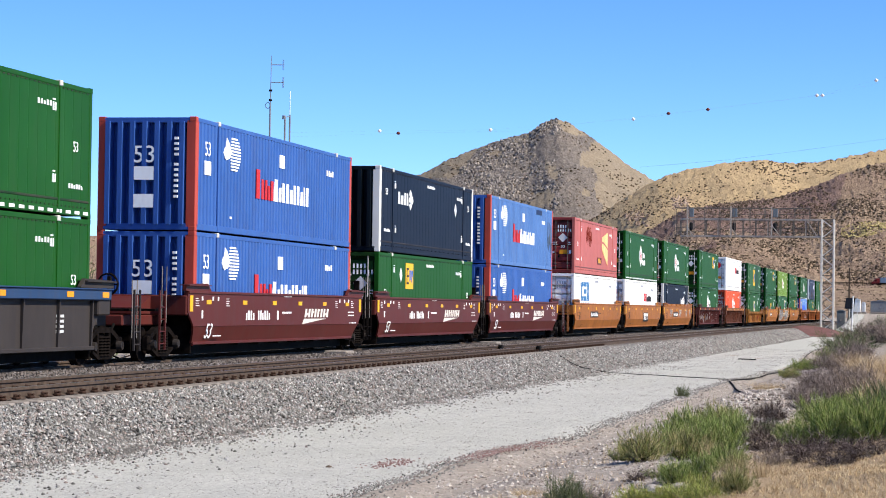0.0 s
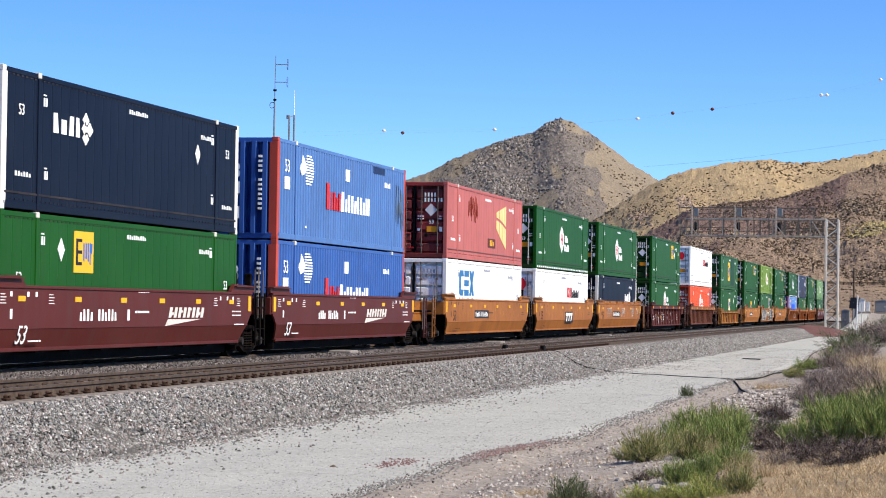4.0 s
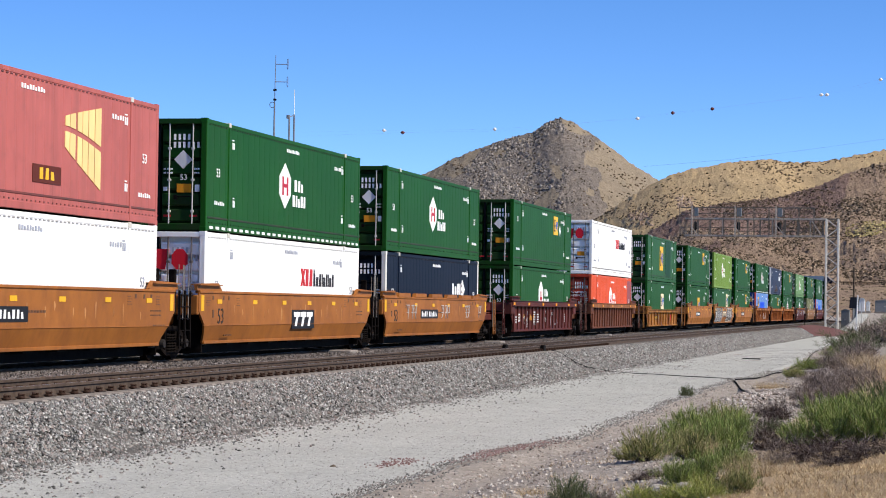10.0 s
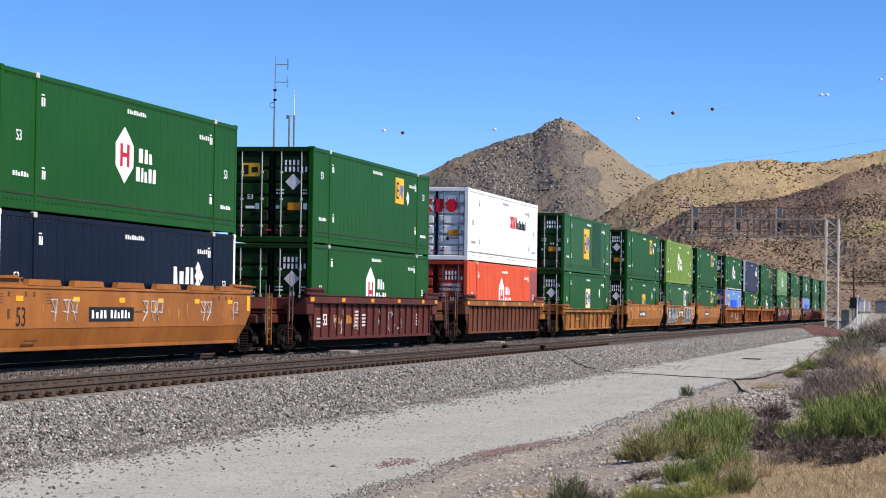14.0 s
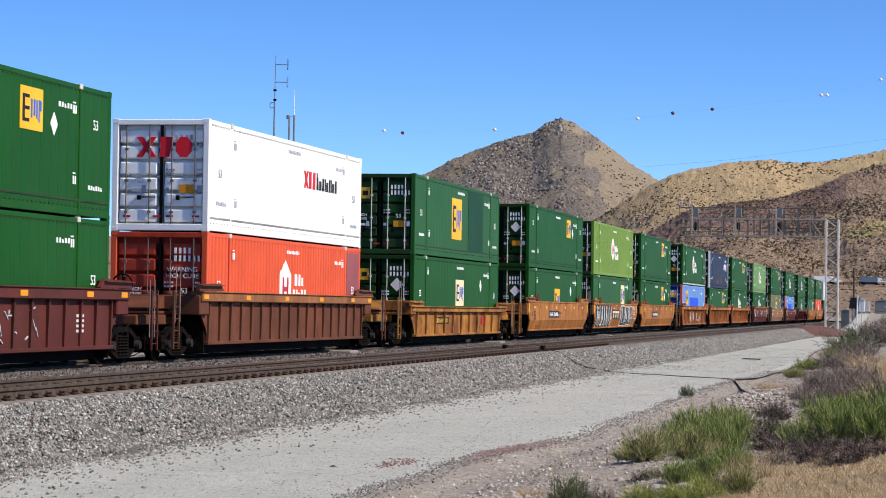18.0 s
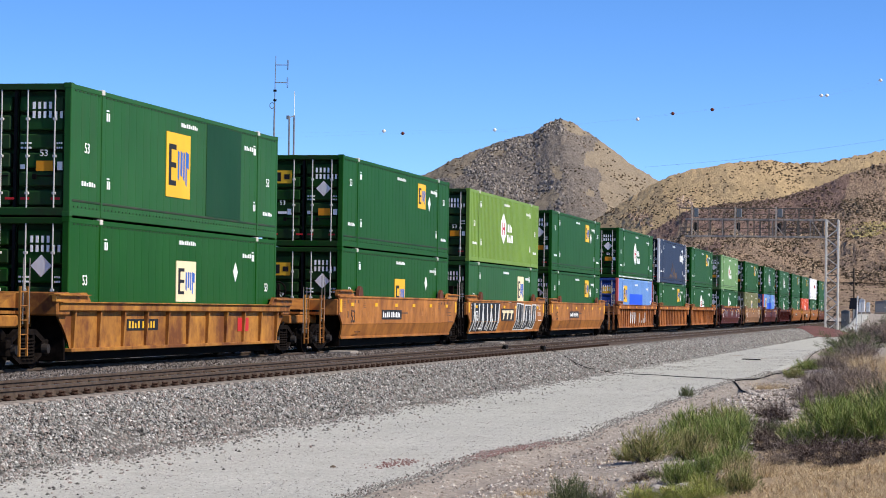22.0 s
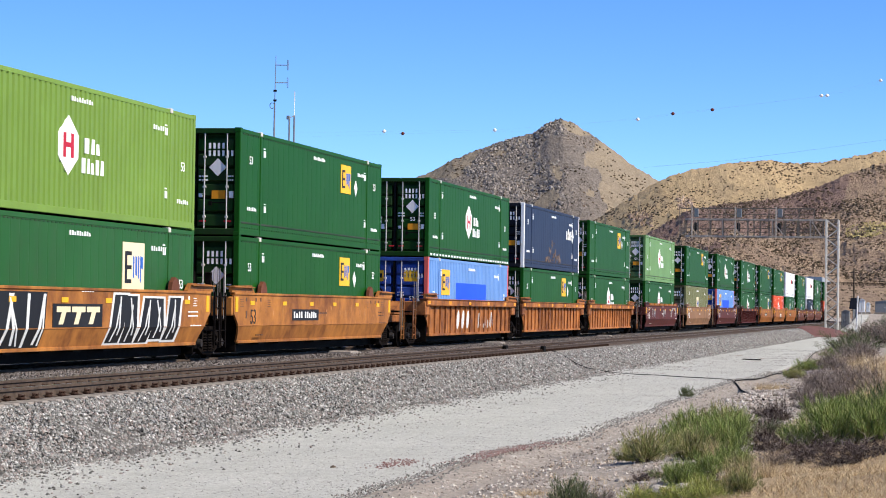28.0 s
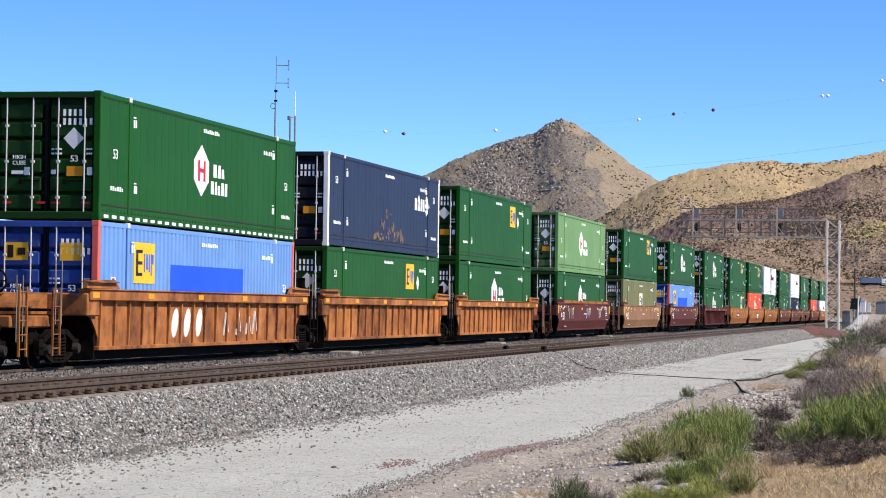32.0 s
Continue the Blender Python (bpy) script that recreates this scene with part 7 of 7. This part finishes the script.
def boulder(label, x, y, z, size, mat, seed):
    bm = bmesh.new()
    bmesh.ops.create_icosphere(bm, subdivisions=2, radius=1)
    for v2 in bm.verts:
        v2.co *= 1 + 0.28 * noise.noise(v2.co * 1.3 + Vector((seed, 0, 0))) + 0.1 * noise.noise(v2.co * 3.1 + Vector((0, seed, 0)))
        v2.co = Vector((v2.co.x * size[0], v2.co.y * size[1], v2.co.z * size[2]))
    me = bpy.data.meshes.new("rock")
    bm.to_mesh(me)
    bm.free()
    me.materials.append(mat)
    ob = new("rock", me)
    ob.matrix_basis = pose(x, y, z + size[2] * 0.5, 0, 0, seed * 50)
    return tagged(ob, label, "rock", "loose rocks")


ROCK_BROWN = earth("brown_rock", ((0.16, 0.12, 0.09), (0.22, 0.17, 0.13), (0.10, 0.08, 0.07)), (3.0, 9.0), bump_scale=30)
ROCK_PALE = earth("pale_rock", ((0.42, 0.38, 0.34), (0.52, 0.48, 0.44), (0.32, 0.28, 0.25)), (3.0, 9.0), bump_scale=30)
boulder("small brown rock lying on the gravel road", -8.8, 34.0, -0.92, (0.05, 0.05, 0.035), ROCK_BROWN, 1)
boulder("grey rock at the foot of the stone bed", -13.1, 33.6, -0.92, (0.12, 0.10, 0.07), ROCK_PALE, 2)
for k, (x, y, s) in enumerate(((-3.25, 27.6, 0.16), (-3.0, 28.0, 0.12), (-4.0, 29.8, 0.07), (-5.15, 64.5, 0.16), (-4.9, 63.0, 0.13), (-5.3, 66.8, 0.14), (-4.6, 62.0, 0.11), (-6.6, 31.5, 0.06), (-12.9, 41.0, 0.05), (-5.0, 70.0, 0.15), (-4.7, 26.0, 0.06), (-13.0, 61.0, 0.07))):
    boulder("pale weathered rock on the sandy bank", x, y, float(ground_z(np.array(x), np.array(y))) - 0.02, (s, s * 0.8, s * 0.5), ROCK_PALE, 3 + k)

# ---------------------------------------------------------------- cable, mound and trackside gear
def drop(x, y):
    return float(max(ground_z(np.array(x), np.array(y)), -5))


cable_pts = [Vector(p) for p in ((-14.6, 89.2, -0.13), (-14.29, 88.73, -0.17), (-13.84, 87.5, -0.29), (-13.27, 86.6, -0.53), (-12.96, 87.08, -0.68), (-12.67, 89.04, -0.83))]
cable_pts += [Vector((-12.67 + 5.32 * k / 10, 89.04 - 6.2 * k / 10 + 0.12 * sin(k * 1.7), -0.875)) for k in range(1, 11)]
cable_pts += [Vector(p) for p in ((-7.1, 81.5, -0.88), (-6.75, 79.0, -0.93), (-6.36, 75.7, -0.98), (-5.9, 71.0, -0.88), (-5.28, 65.6, -0.77), (-4.78, 62.1, -0.72), (-4.38, 59.0, -0.68))]
cb = Build().rod(cable_pts[:6], 0.03, 8).rod(cable_pts[5:16], 0.014, 6).rod(cable_pts[15:], 0.03, 8)
tagged(part("cable", cb, RUBBER), "black rubber cable laid across the gravel road", "cable")
edge_pts = [Vector((float(road_edge(y)) + 0.02, y, float(ground_z(np.array(float(road_edge(y)) + 0.02), np.array(y))) + 0.03)) for y in (81.8, 84.0, 86.0, 89.5, 93.5, 97.7, 102.0, 107.0, 112.6, 120.0, 130.0, 141.0, 149.0)]
tagged(part("cable", Build().rod(edge_pts, 0.024, 6), RUBBER), "thin dark cable along the road's edge", "cable")
tagged(part("cable", Build().rod([Vector((-9.8, 118.0, -0.87)), Vector((-9.4, 117.4, -0.86)), Vector((-8.9, 117.5, -0.87))], 0.03, 6), RUBBER), "short piece of dark hose on the road", "hose")

MOUND = earth("red_cinder_gravel", ((0.20, 0.105, 0.10), (0.27, 0.16, 0.15), (0.15, 0.08, 0.078)), (0.4, 1.8), bump=0.8, bump_scale=8)
gx, gy = np.linspace(-18, -7.5, 50), np.linspace(222, 262, 60)


def mound_z(x, y):
    h = 0.95 * np.exp(-((x + 12.4) / 2.3) ** 2 - ((y - 241) / 5) ** 2) + 0.4 * np.exp(-((x + 10.0) / 1.6) ** 2 - ((y - 238) / 4) ** 2) + 0.6 * np.exp(-((x + 14.6) / 1.5) ** 2 - ((y - 243) / 7) ** 2)
    return ground_z(x, y) - 0.05 + h + 0.05 * wob(x, y, 0.9, 3) * (h > 0.1)


tagged(new("gravel_mound", grid_mesh("gravel_mound", gx, gy, mound_z, MOUND)), "low mound of dark red cinder gravel", "gravel mound")

SHED = plain("grey_cabinet_paint", (0.22, 0.23, 0.24), 0.6)
CAB_WHITE = plain("white_cabinet_paint", (0.75, 0.75, 0.74), 0.5, 0, 0.06)


def cabinet(label, x, y, w, d, h, mat):
    z = drop(x, y)
    c = thing("signal_cabinet", label, "cabinet", "trackside cabinets", at=pose(x, y, z))
    part("plinth", Build().box(-w / 2 - 0.1, w / 2 + 0.1, -d / 2 - 0.1, d / 2 + 0.1, -0.2, 0.25, 0.03), CONCRETE, c)
    part("body", Build().box(-w / 2, w / 2, -d / 2, d / 2, 0.25, h, 0.03), mat, c)
    part("lid", Build().prism([(-w / 2 - 0.08, h), (w / 2 + 0.08, h), (0, h + 0.18)], -d / 2 - 0.08, d / 2 + 0.08, "y"), mat, c)
    for k in (-1, 1):
        leaf = part("door", Build().box(k * w / 4 - w / 4 + 0.04, k * w / 4 + w / 4 - 0.04, -d / 2 - 0.03, -d / 2, 0.35, h - 0.12, 0.01), mat, c)
        part("handle", Build().box(k * 0.06 - 0.02, k * 0.06 + 0.02, -d / 2 - 0.07, -d / 2 - 0.03, h * 0.5, h * 0.5 + 0.15), STEEL, leaf)
    return c


cabinet("grey steel signal house beside the tracks", -12.1, 296.0, 1.0, 1.6, 2.4, SHED)
cabinet("grey steel signal cabinet beside the tracks", -11.0, 299.0, 0.7, 0.8, 2.0, SHED)
cabinet("white steel equipment cabinet beside the tracks", -10.1, 294.0, 0.8, 0.8, 1.7, CAB_WHITE)
cabinet("small white equipment box beside the tracks", -9.4, 296.0, 0.5, 0.5, 1.3, CAB_WHITE)
cabinet("long grey equipment shelter behind the tracks", -8.0, 322.0, 2.6, 1.6, 1.7, SHED)

sp = thing("solar_panel", "dark solar panel tilted on a steel post", "solar panel", at=pose(-10.9, 290.0, drop(-10.9, 290)))
part("post", Build().tube((0, 0, -0.2), (0, 0, 2.0), 0.06, 8), STEEL, sp)
part("panel", Build().add([(-0.55, -0.5, 1.3), (0.55, -0.5, 1.3), (0.7, 0.35, 2.6), (-0.4, 0.35, 2.6), (-0.55, -0.44, 1.27), (0.55, -0.44, 1.27), (0.7, 0.41, 2.57), (-0.4, 0.41, 2.57)], [(0, 1, 2, 3), (7, 6, 5, 4), (0, 4, 5, 1), (1, 5, 6, 2), (2, 6, 7, 3), (3, 7, 4, 0)]), plain("dark_solar_glass", (0.012, 0.014, 0.02), 0.2), sp)

WOOD = plain("weathered_pole_wood", (0.10, 0.075, 0.055), 0.9, 0, 0.3)
pole = thing("utility_pole", "weathered wooden utility pole with a crossarm", "utility pole", at=pose(-11.4, 303.0, drop(-11.4, 303)))
part("pole", Build().tube((0, 0, -0.3), (0, 0, 7.0), 0.14, 10, 0.10), WOOD, pole)
part("crossarm", Build().box(-0.5, 0.5, -0.06, 0.06, 6.4, 6.52, 0.01), WOOD, pole)

marker = thing("marker_post", "pale leaning marker post by the track", "marker post", at=pose(-8.75, 238.4, drop(-8.75, 238.4)))
part("post", Build().tube((0, 0, -0.2), (0.17, 0, 4.1), 0.07, 8), CAB_WHITE, marker)
part("base_box", Build().box(-0.75, -0.2, -0.2, 0.2, -0.1, 0.75, 0.03), plain("dark_green_box", (0.03, 0.05, 0.04), 0.6), marker)
sign = thing("track_sign", "small pale sign board on a thin post", "sign", at=pose(-9.0, 262.0, drop(-9, 262)))
part("post", Build().tube((0, 0, -0.2), (0, 0, 2.4), 0.04, 6), STEEL, sign)
part("board", Build().box(-0.30, 0.30, -0.03, 0.03, 1.5, 2.4, 0.01), CAB_WHITE, sign)
spike = thing("marker_rod", "thin dark iron rod standing by the track", "marker rod", at=pose(-15.1, 262.0, -0.5))
part("rod", Build().tube((0, 0, 0), (0, 0, 1.7), 0.03, 6).box(-0.08, 0.08, -0.03, 0.03, 1.5, 1.75, 0.01), DARK, spike)
for k, (x, y) in enumerate(((-14.78, 88.2), (-16.30, 88.6))):
    j = thing("rail_joint_box", "small dark track circuit box clamped to the rail", "junction box", at=pose(x, y, -0.19))
    part("body", Build().box(-0.07, 0.07, -0.22, 0.22, 0.0, 0.27, 0.02), DARK, j)
    part("lead", Build().rod([(0.05, 0.1, 0.05), (0.2, 0.2, 0.04), (0.35, 0.3, -0.02)], 0.015, 5), RUBBER, j)
for k, y in enumerate((71.0, 96.0, 128.0)):
    gb = thing("track_grease_plate", "pale plate lying between the tracks", "track plate", at=pose(-18.1, y, -0.02))
    part("plate", Build().box(-0.35, 0.35, -0.5, 0.5, 0.0, 0.12, 0.03), CONCRETE, gb)

# ---------------------------------------------------------------- radio masts behind the line
MAST = plain("dull_mast_steel", (0.24, 0.25, 0.27), 0.5, 0.3)
mx, my = -34.0, 118.05
mast = thing("radio_mast", "slender steel radio mast with two dipole arms", "radio mast", at=pose(mx, my, drop(mx, my)))
part("lower_pole", Build().tube((0, 0, -0.3), (0.03, 0, 12.6), 0.075, 10, 0.042), MAST, mast)
part("upper_pole", Build().tube((0.03, 0, 12.5), (0.06, 0, 15.05), 0.026, 8, 0.016), MAST, mast)
for z in (14.58, 13.67):
    arm = part("dipole_arm", Build().tube((0.04, 0, z), (0.66, 0.13, z), 0.022, 6), MAST, mast)
    part("dipole", Build().rod([(0.66, 0.13, z - 0.26), (0.69, 0.13, z - 0.24), (0.69, 0.13, z + 0.26), (0.64, 0.13, z + 0.26), (0.64, 0.13, z - 0.26)], 0.014, 5), MAST, arm)
for z in (12.75, 13.25):
    part("insulator", Build().tube((0.04, 0, z - 0.05), (0.04, 0, z + 0.05), 0.09, 8), DARK, mast)
part("antenna_loop", Build().rod([(0.02 - 0.12 + 0.13 * cos(2 * pi * k / 12), 0, 12.48 + 0.15 * sin(2 * pi * k / 12)) for k in range(13)], 0.018, 5), MAST, mast)
mast2 = thing("radio_mast", "pair of thin whip antennas on short steel poles", "radio mast", at=pose(-34.0, 121.6, drop(-34, 121.6)))
part("pole", Build().tube((0, -0.6, -0.3), (0, -0.6, 12.2), 0.05, 8), MAST, mast2)
part("pole", Build().tube((0, 0.35, -0.3), (0, 0.35, 12.3), 0.05, 8), MAST, mast2)
part("whip", Build().tube((0, 0.35, 12.2), (0, 0.35, 13.6), 0.022, 6), WHITE, mast2)
part("bracket", Build().beam((0, -0.6, 12.1), (0, 0.35, 12.25), 0.04).box(-0.12, 0.02, -0.75, -0.55, 12.0, 12.2, 0.01), MAST, mast2)

# ---------------------------------------------------------------- marker balls on the high wires
WIRE = plain("grey_wire", (0.30, 0.32, 0.36), 0.5, 0.4)
BALL_W, BALL_R = plain("white_ball", (0.8, 0.78, 0.74), 0.5, 0, 0.05), plain("dark_red_ball", (0.14, 0.04, 0.03), 0.5, 0, 0.1)
wires = [[(-145.0, 479.6, 37.2), (-115.86, 485.8, 38.23), (-93.12, 490.6, 38.8), (-63.79, 496.74, 41.49), (-48.49, 499.92, 43.73), (-26.13, 504.58, 47.03), (-13.97, 507.07, 50.41), (10.0, 511.0, 57.5)],
         [(-145.0, 480.0, 36.2), (-112.02, 486.62, 37.81), (-88.0, 491.6, 38.6), (-56.6, 498.23, 42.78), (-24.97, 504.82, 47.05), (8.0, 511.0, 54.8)]]
for pts in wires:
    tagged(part("power_line", Build().rod(pts, 0.006, 4), WIRE), "thin power line strung high across the valley", "power line")
tagged(part("power_line", Build().rod([(-112.27, 895.12, 55.4), (-80, 902, 58.6), (-51.76, 907.75, 62.7), (-22.98, 913.73, 67.18), (20, 922, 75)], 0.035, 4), plain("dark_wire", (0.10, 0.10, 0.11), 0.6)), "dark power line sagging towards the hills", "power line")


def ball(x, y, z, mat):
    me = shared(("ball", mat.name), lambda: ball_mesh(mat))
    tagged(part("marker_ball", me, None, at=pose(x, y, z)), "aircraft marker ball on a power line" if mat is BALL_W else "dark aircraft marker ball on a power line", "marker ball", "marker balls")


def ball_mesh(mat):
    bm = bmesh.new()
    bmesh.ops.create_uvsphere(bm, u_segments=16, v_segments=10, radius=0.36)
    bmesh.ops.create_cone(bm, segments=12, radius1=0.06, radius2=0.06, depth=0.95, cap_ends=True, matrix=Matrix.Rotation(pi / 2, 4, "Y"))
    me = bpy.data.meshes.new("marker_ball")
    bm.to_mesh(me)
    bm.free()
    me.materials.append(mat)
    me.shade_smooth()
    return me


for x, y, z, m in ((-115.86, 485.8, 38.23, BALL_W), (-112.02, 486.62, 37.81, BALL_R), (-93.12, 490.6, 38.8, BALL_W), (-63.79, 496.74, 41.49, BALL_W), (-56.6, 498.23, 42.78, BALL_R),
                   (-48.49, 499.92, 43.73, BALL_R), (-26.13, 504.58, 47.03, BALL_W), (-24.97, 504.82, 47.05, BALL_W), (-13.97, 507.07, 50.41, BALL_W)):
    ball(x, y, z, m)

# ---------------------------------------------------------------- the highway on its bank
HD = 1200.0
HZ = 1.48 + HD * 50 / 4216
bank = hill("highway_bank", "dry grassy bank that carries the highway", HD, [(-500, HZ - 0.3), (-200, HZ - 0.3), (0, HZ - 0.3), (300, HZ - 0.3), (500, HZ - 0.3), (800, HZ - 0.3), (1100, HZ - 0.3)], 720, 60, HILL_SCRUB, 1.2, 220, 110, 6.0)
tagged(new("hill_scrub", scatter("hill_scrub_bank", pick(bank, 5000, 0.35, 0.7, (0.05, 0.74)), RNG.uniform(0.3, 0.9, 5000), SCRUB, 0.7)), "scrub on the highway bank", "shrubs", kind="stuff")
hm, ha, hb = hill_frame(HD)


def hw(u, v, z=0.0):
    p = hm + ha * u + hb * v
    return (p.x, p.y, HZ + z)


ASPHALT = plain("grey_asphalt", (0.06, 0.06, 0.062), 0.9)
tagged(part("highway", Build().strip([[hw(u, v, -0.05) for v in (1.0, 14.0)] for u in range(-500, 1101, 50)]).strip([[hw(u, v, -0.6) for v in (1.0, 14.0)] for u in range(-500, 1101, 50)]), ASPHALT), "asphalt highway on the bank", "highway", kind="structure")
rail = thing("guard_rail", "dark steel guard rail along the highway", "guard rail", kind="structure")
for z in (0.35, 0.75, 1.1):
    part("rail_beam", Build().beam(hw(150, 0.5, z), hw(330, 0.5, z), 0.12, 0.22), DARK, rail)
post_me = Build().box(-0.14, 0.14, -0.14, 0.14, -0.8, 1.25, 0.02).mesh("post", DARK)
for k in range(45):
    part("post", post_me, None, rail, at=Matrix.Translation(hw(150 + 4 * k, 0.5)))

TYRE = RUBBER


def lorry(label, cab_mat, box_mat, length, height=3.6):
    """A tractor with a box trailer; the origin lies on the road under its nose, +x leads."""
    t = thing("semi_truck", label, "truck", "vehicles on the highway")
    part("trailer", Build().box(-length, -4.6, -1.25, 1.25, 1.1, height + 0.3, 0.06), box_mat, t)
    cab = part("cab", Build().prism([(-4.3, 0.6), (0.0, 0.6), (0.0, 1.7), (-1.3, 1.95), (-1.9, 2.9), (-2.6, 3.4), (-4.3, 3.6)], -1.2, 1.2, "y"), cab_mat, t)
    part("windscreen", Build().prism([(-1.28, 2.0), (-1.22, 2.0), (-1.84, 2.85), (-1.90, 2.85)], -1.0, 1.0, "y"), DARK, cab)
    for y in (-1.215, 1.215):
        part("side_window", Build().box(-2.7, -1.9, y - 0.01, y + 0.01, 1.95, 2.6), DARK, cab)
    part("chassis", Build().box(-length + 0.4, -0.3, -0.5, 0.5, 0.55, 1.1, 0.03), DARK, t)
    for x in (-0.9, -3.6, -4.7, -length + 1.2, -length + 2.4):
        for y in (-1.0, 1.0):
            part("wheel", shared("lorry_wheel", lambda: Build().tube((0, -0.16, 0), (0, 0.16, 0), 0.5, 16).tube((0, -0.18, 0), (0, 0.18, 0), 0.22, 10).mesh("wheel", TYRE)), None, t, at=pose(x, y, 0.5))
    return t


def small_car(label, mat):
    t = thing("car", label, "car", "vehicles on the highway")
    part("body", Build().prism([(-4.6, 0.35), (0, 0.35), (0, 0.8), (-1.0, 0.98), (-1.8, 1.5), (-3.6, 1.5), (-4.4, 1.0), (-4.6, 0.95)], -0.9, 0.9, "y"), mat, t)
    part("window", Build().prism([(-1.25, 1.0), (-1.9, 1.44), (-3.5, 1.44), (-4.1, 1.02)], -0.91, 0.91, "y"), DARK, t)
    for x in (-0.9, -3.7):
        for y in (-0.8, 0.8):
            part("wheel", shared("car_wheel", lambda: Build().tube((0, -0.12, 0), (0, 0.12, 0), 0.34, 16).mesh("wheel", TYRE)), None, t, at=pose(x, y, 0.34))
    return t


TRUCK_WHITE = plain("white_truck_paint", (0.78, 0.78, 0.78), 0.4, 0, 0.05)
TRUCK_GREY = plain("blue_grey_trailer", (0.13, 0.18, 0.26), 0.5)
TRUCK_RED = plain("dark_red_truck_paint", (0.14, 0.02, 0.02), 0.4)
TRUCK_DARK = plain("dark_trailer", (0.07, 0.065, 0.065), 0.5)
TRUCK_NAVY = plain("navy_truck_paint", (0.012, 0.014, 0.05), 0.4)
# vehicle, thousandths across at a moment, the moment, speed (below nought: towards the tracks)
for make, across, when, speed in (
        (lambda: lorry("dark red tractor with a blue-grey box trailer", TRUCK_RED, TRUCK_GREY, 16.0), 728, 1.0, -12.5),
        (lambda: small_car("white van on the highway", TRUCK_WHITE), 742, 6.5, 14.0),
        (lambda: lorry("navy tractor with a grey-blue box trailer", TRUCK_NAVY, TRUCK_GREY, 16.5), 784, 12.0, 13.0),
        (lambda: lorry("white tractor with a blue-grey box trailer", TRUCK_WHITE, TRUCK_GREY, 13.0), 742, 17.0, 13.0),
        (lambda: lorry("white tractor with a white box trailer", TRUCK_WHITE, TRUCK_WHITE, 14.5), 752, 19.0, 12.0),
        (lambda: small_car("dark car on the highway", TRUCK_DARK), 738, 22.0, 14.0),
        (lambda: lorry("dark red tractor with a dark trailer", TRUCK_RED, TRUCK_DARK, 14.0), 726, 25.0, 12.5),
        (lambda: lorry("white tractor with a grey box trailer", TRUCK_WHITE, TRUCK_GREY, 16.0), 763, 29.5, 14.0),
        (lambda: lorry("white tractor with a dull blue trailer", TRUCK_WHITE, TRUCK_GREY, 15.0), 748, 31.0, 13.0)):
    u = HD * across / 4216
    rows = []
    for k in range(5):
        t = 8.0 * k
        p = hw(u + (t - when) * speed, 5.0 if speed > 0 else 9.5)
        rows.append((t, Matrix.Translation(p) @ Matrix.Rotation(HEADING + (0 if speed > 0 else pi), 4, "Z")))
    ROAD_MOVERS.append((make(), rows))


# ---------------------------------------------------------------- movement
def motions():
    for ob, y, z in MOVERS:
        rows = []
        for k in range(17):
            place, turn = on_line(y - travelled(2.0 * k), TRAIN_X)
            place.z = z + RAIL_Z
            rows.append((2.0 * k, Matrix.Translation(place) @ Matrix.Rotation(turn, 4, "Z")))
        walk(ob, rows)
    for first in ROLLERS[:2]:
        rows = []
        for k in range(481):
            t = k * 2 / FPS
            rows.append((t, Matrix.Translation((0, first.location.y, WHEEL_R)) @ Matrix.Rotation(travelled(t) / WHEEL_R, 4, "X")))
        walk(first, rows)
    for k, ob in enumerate(ROLLERS[2:]):
        ob.rotation_mode = "QUATERNION"
        led = ROLLERS[k % 2].animation_data
        ob.animation_data_create().action = led.action
        ob.animation_data.action_slot = led.action_slot
    for ob, rows in ROAD_MOVERS:
        walk(ob, rows)


motions()
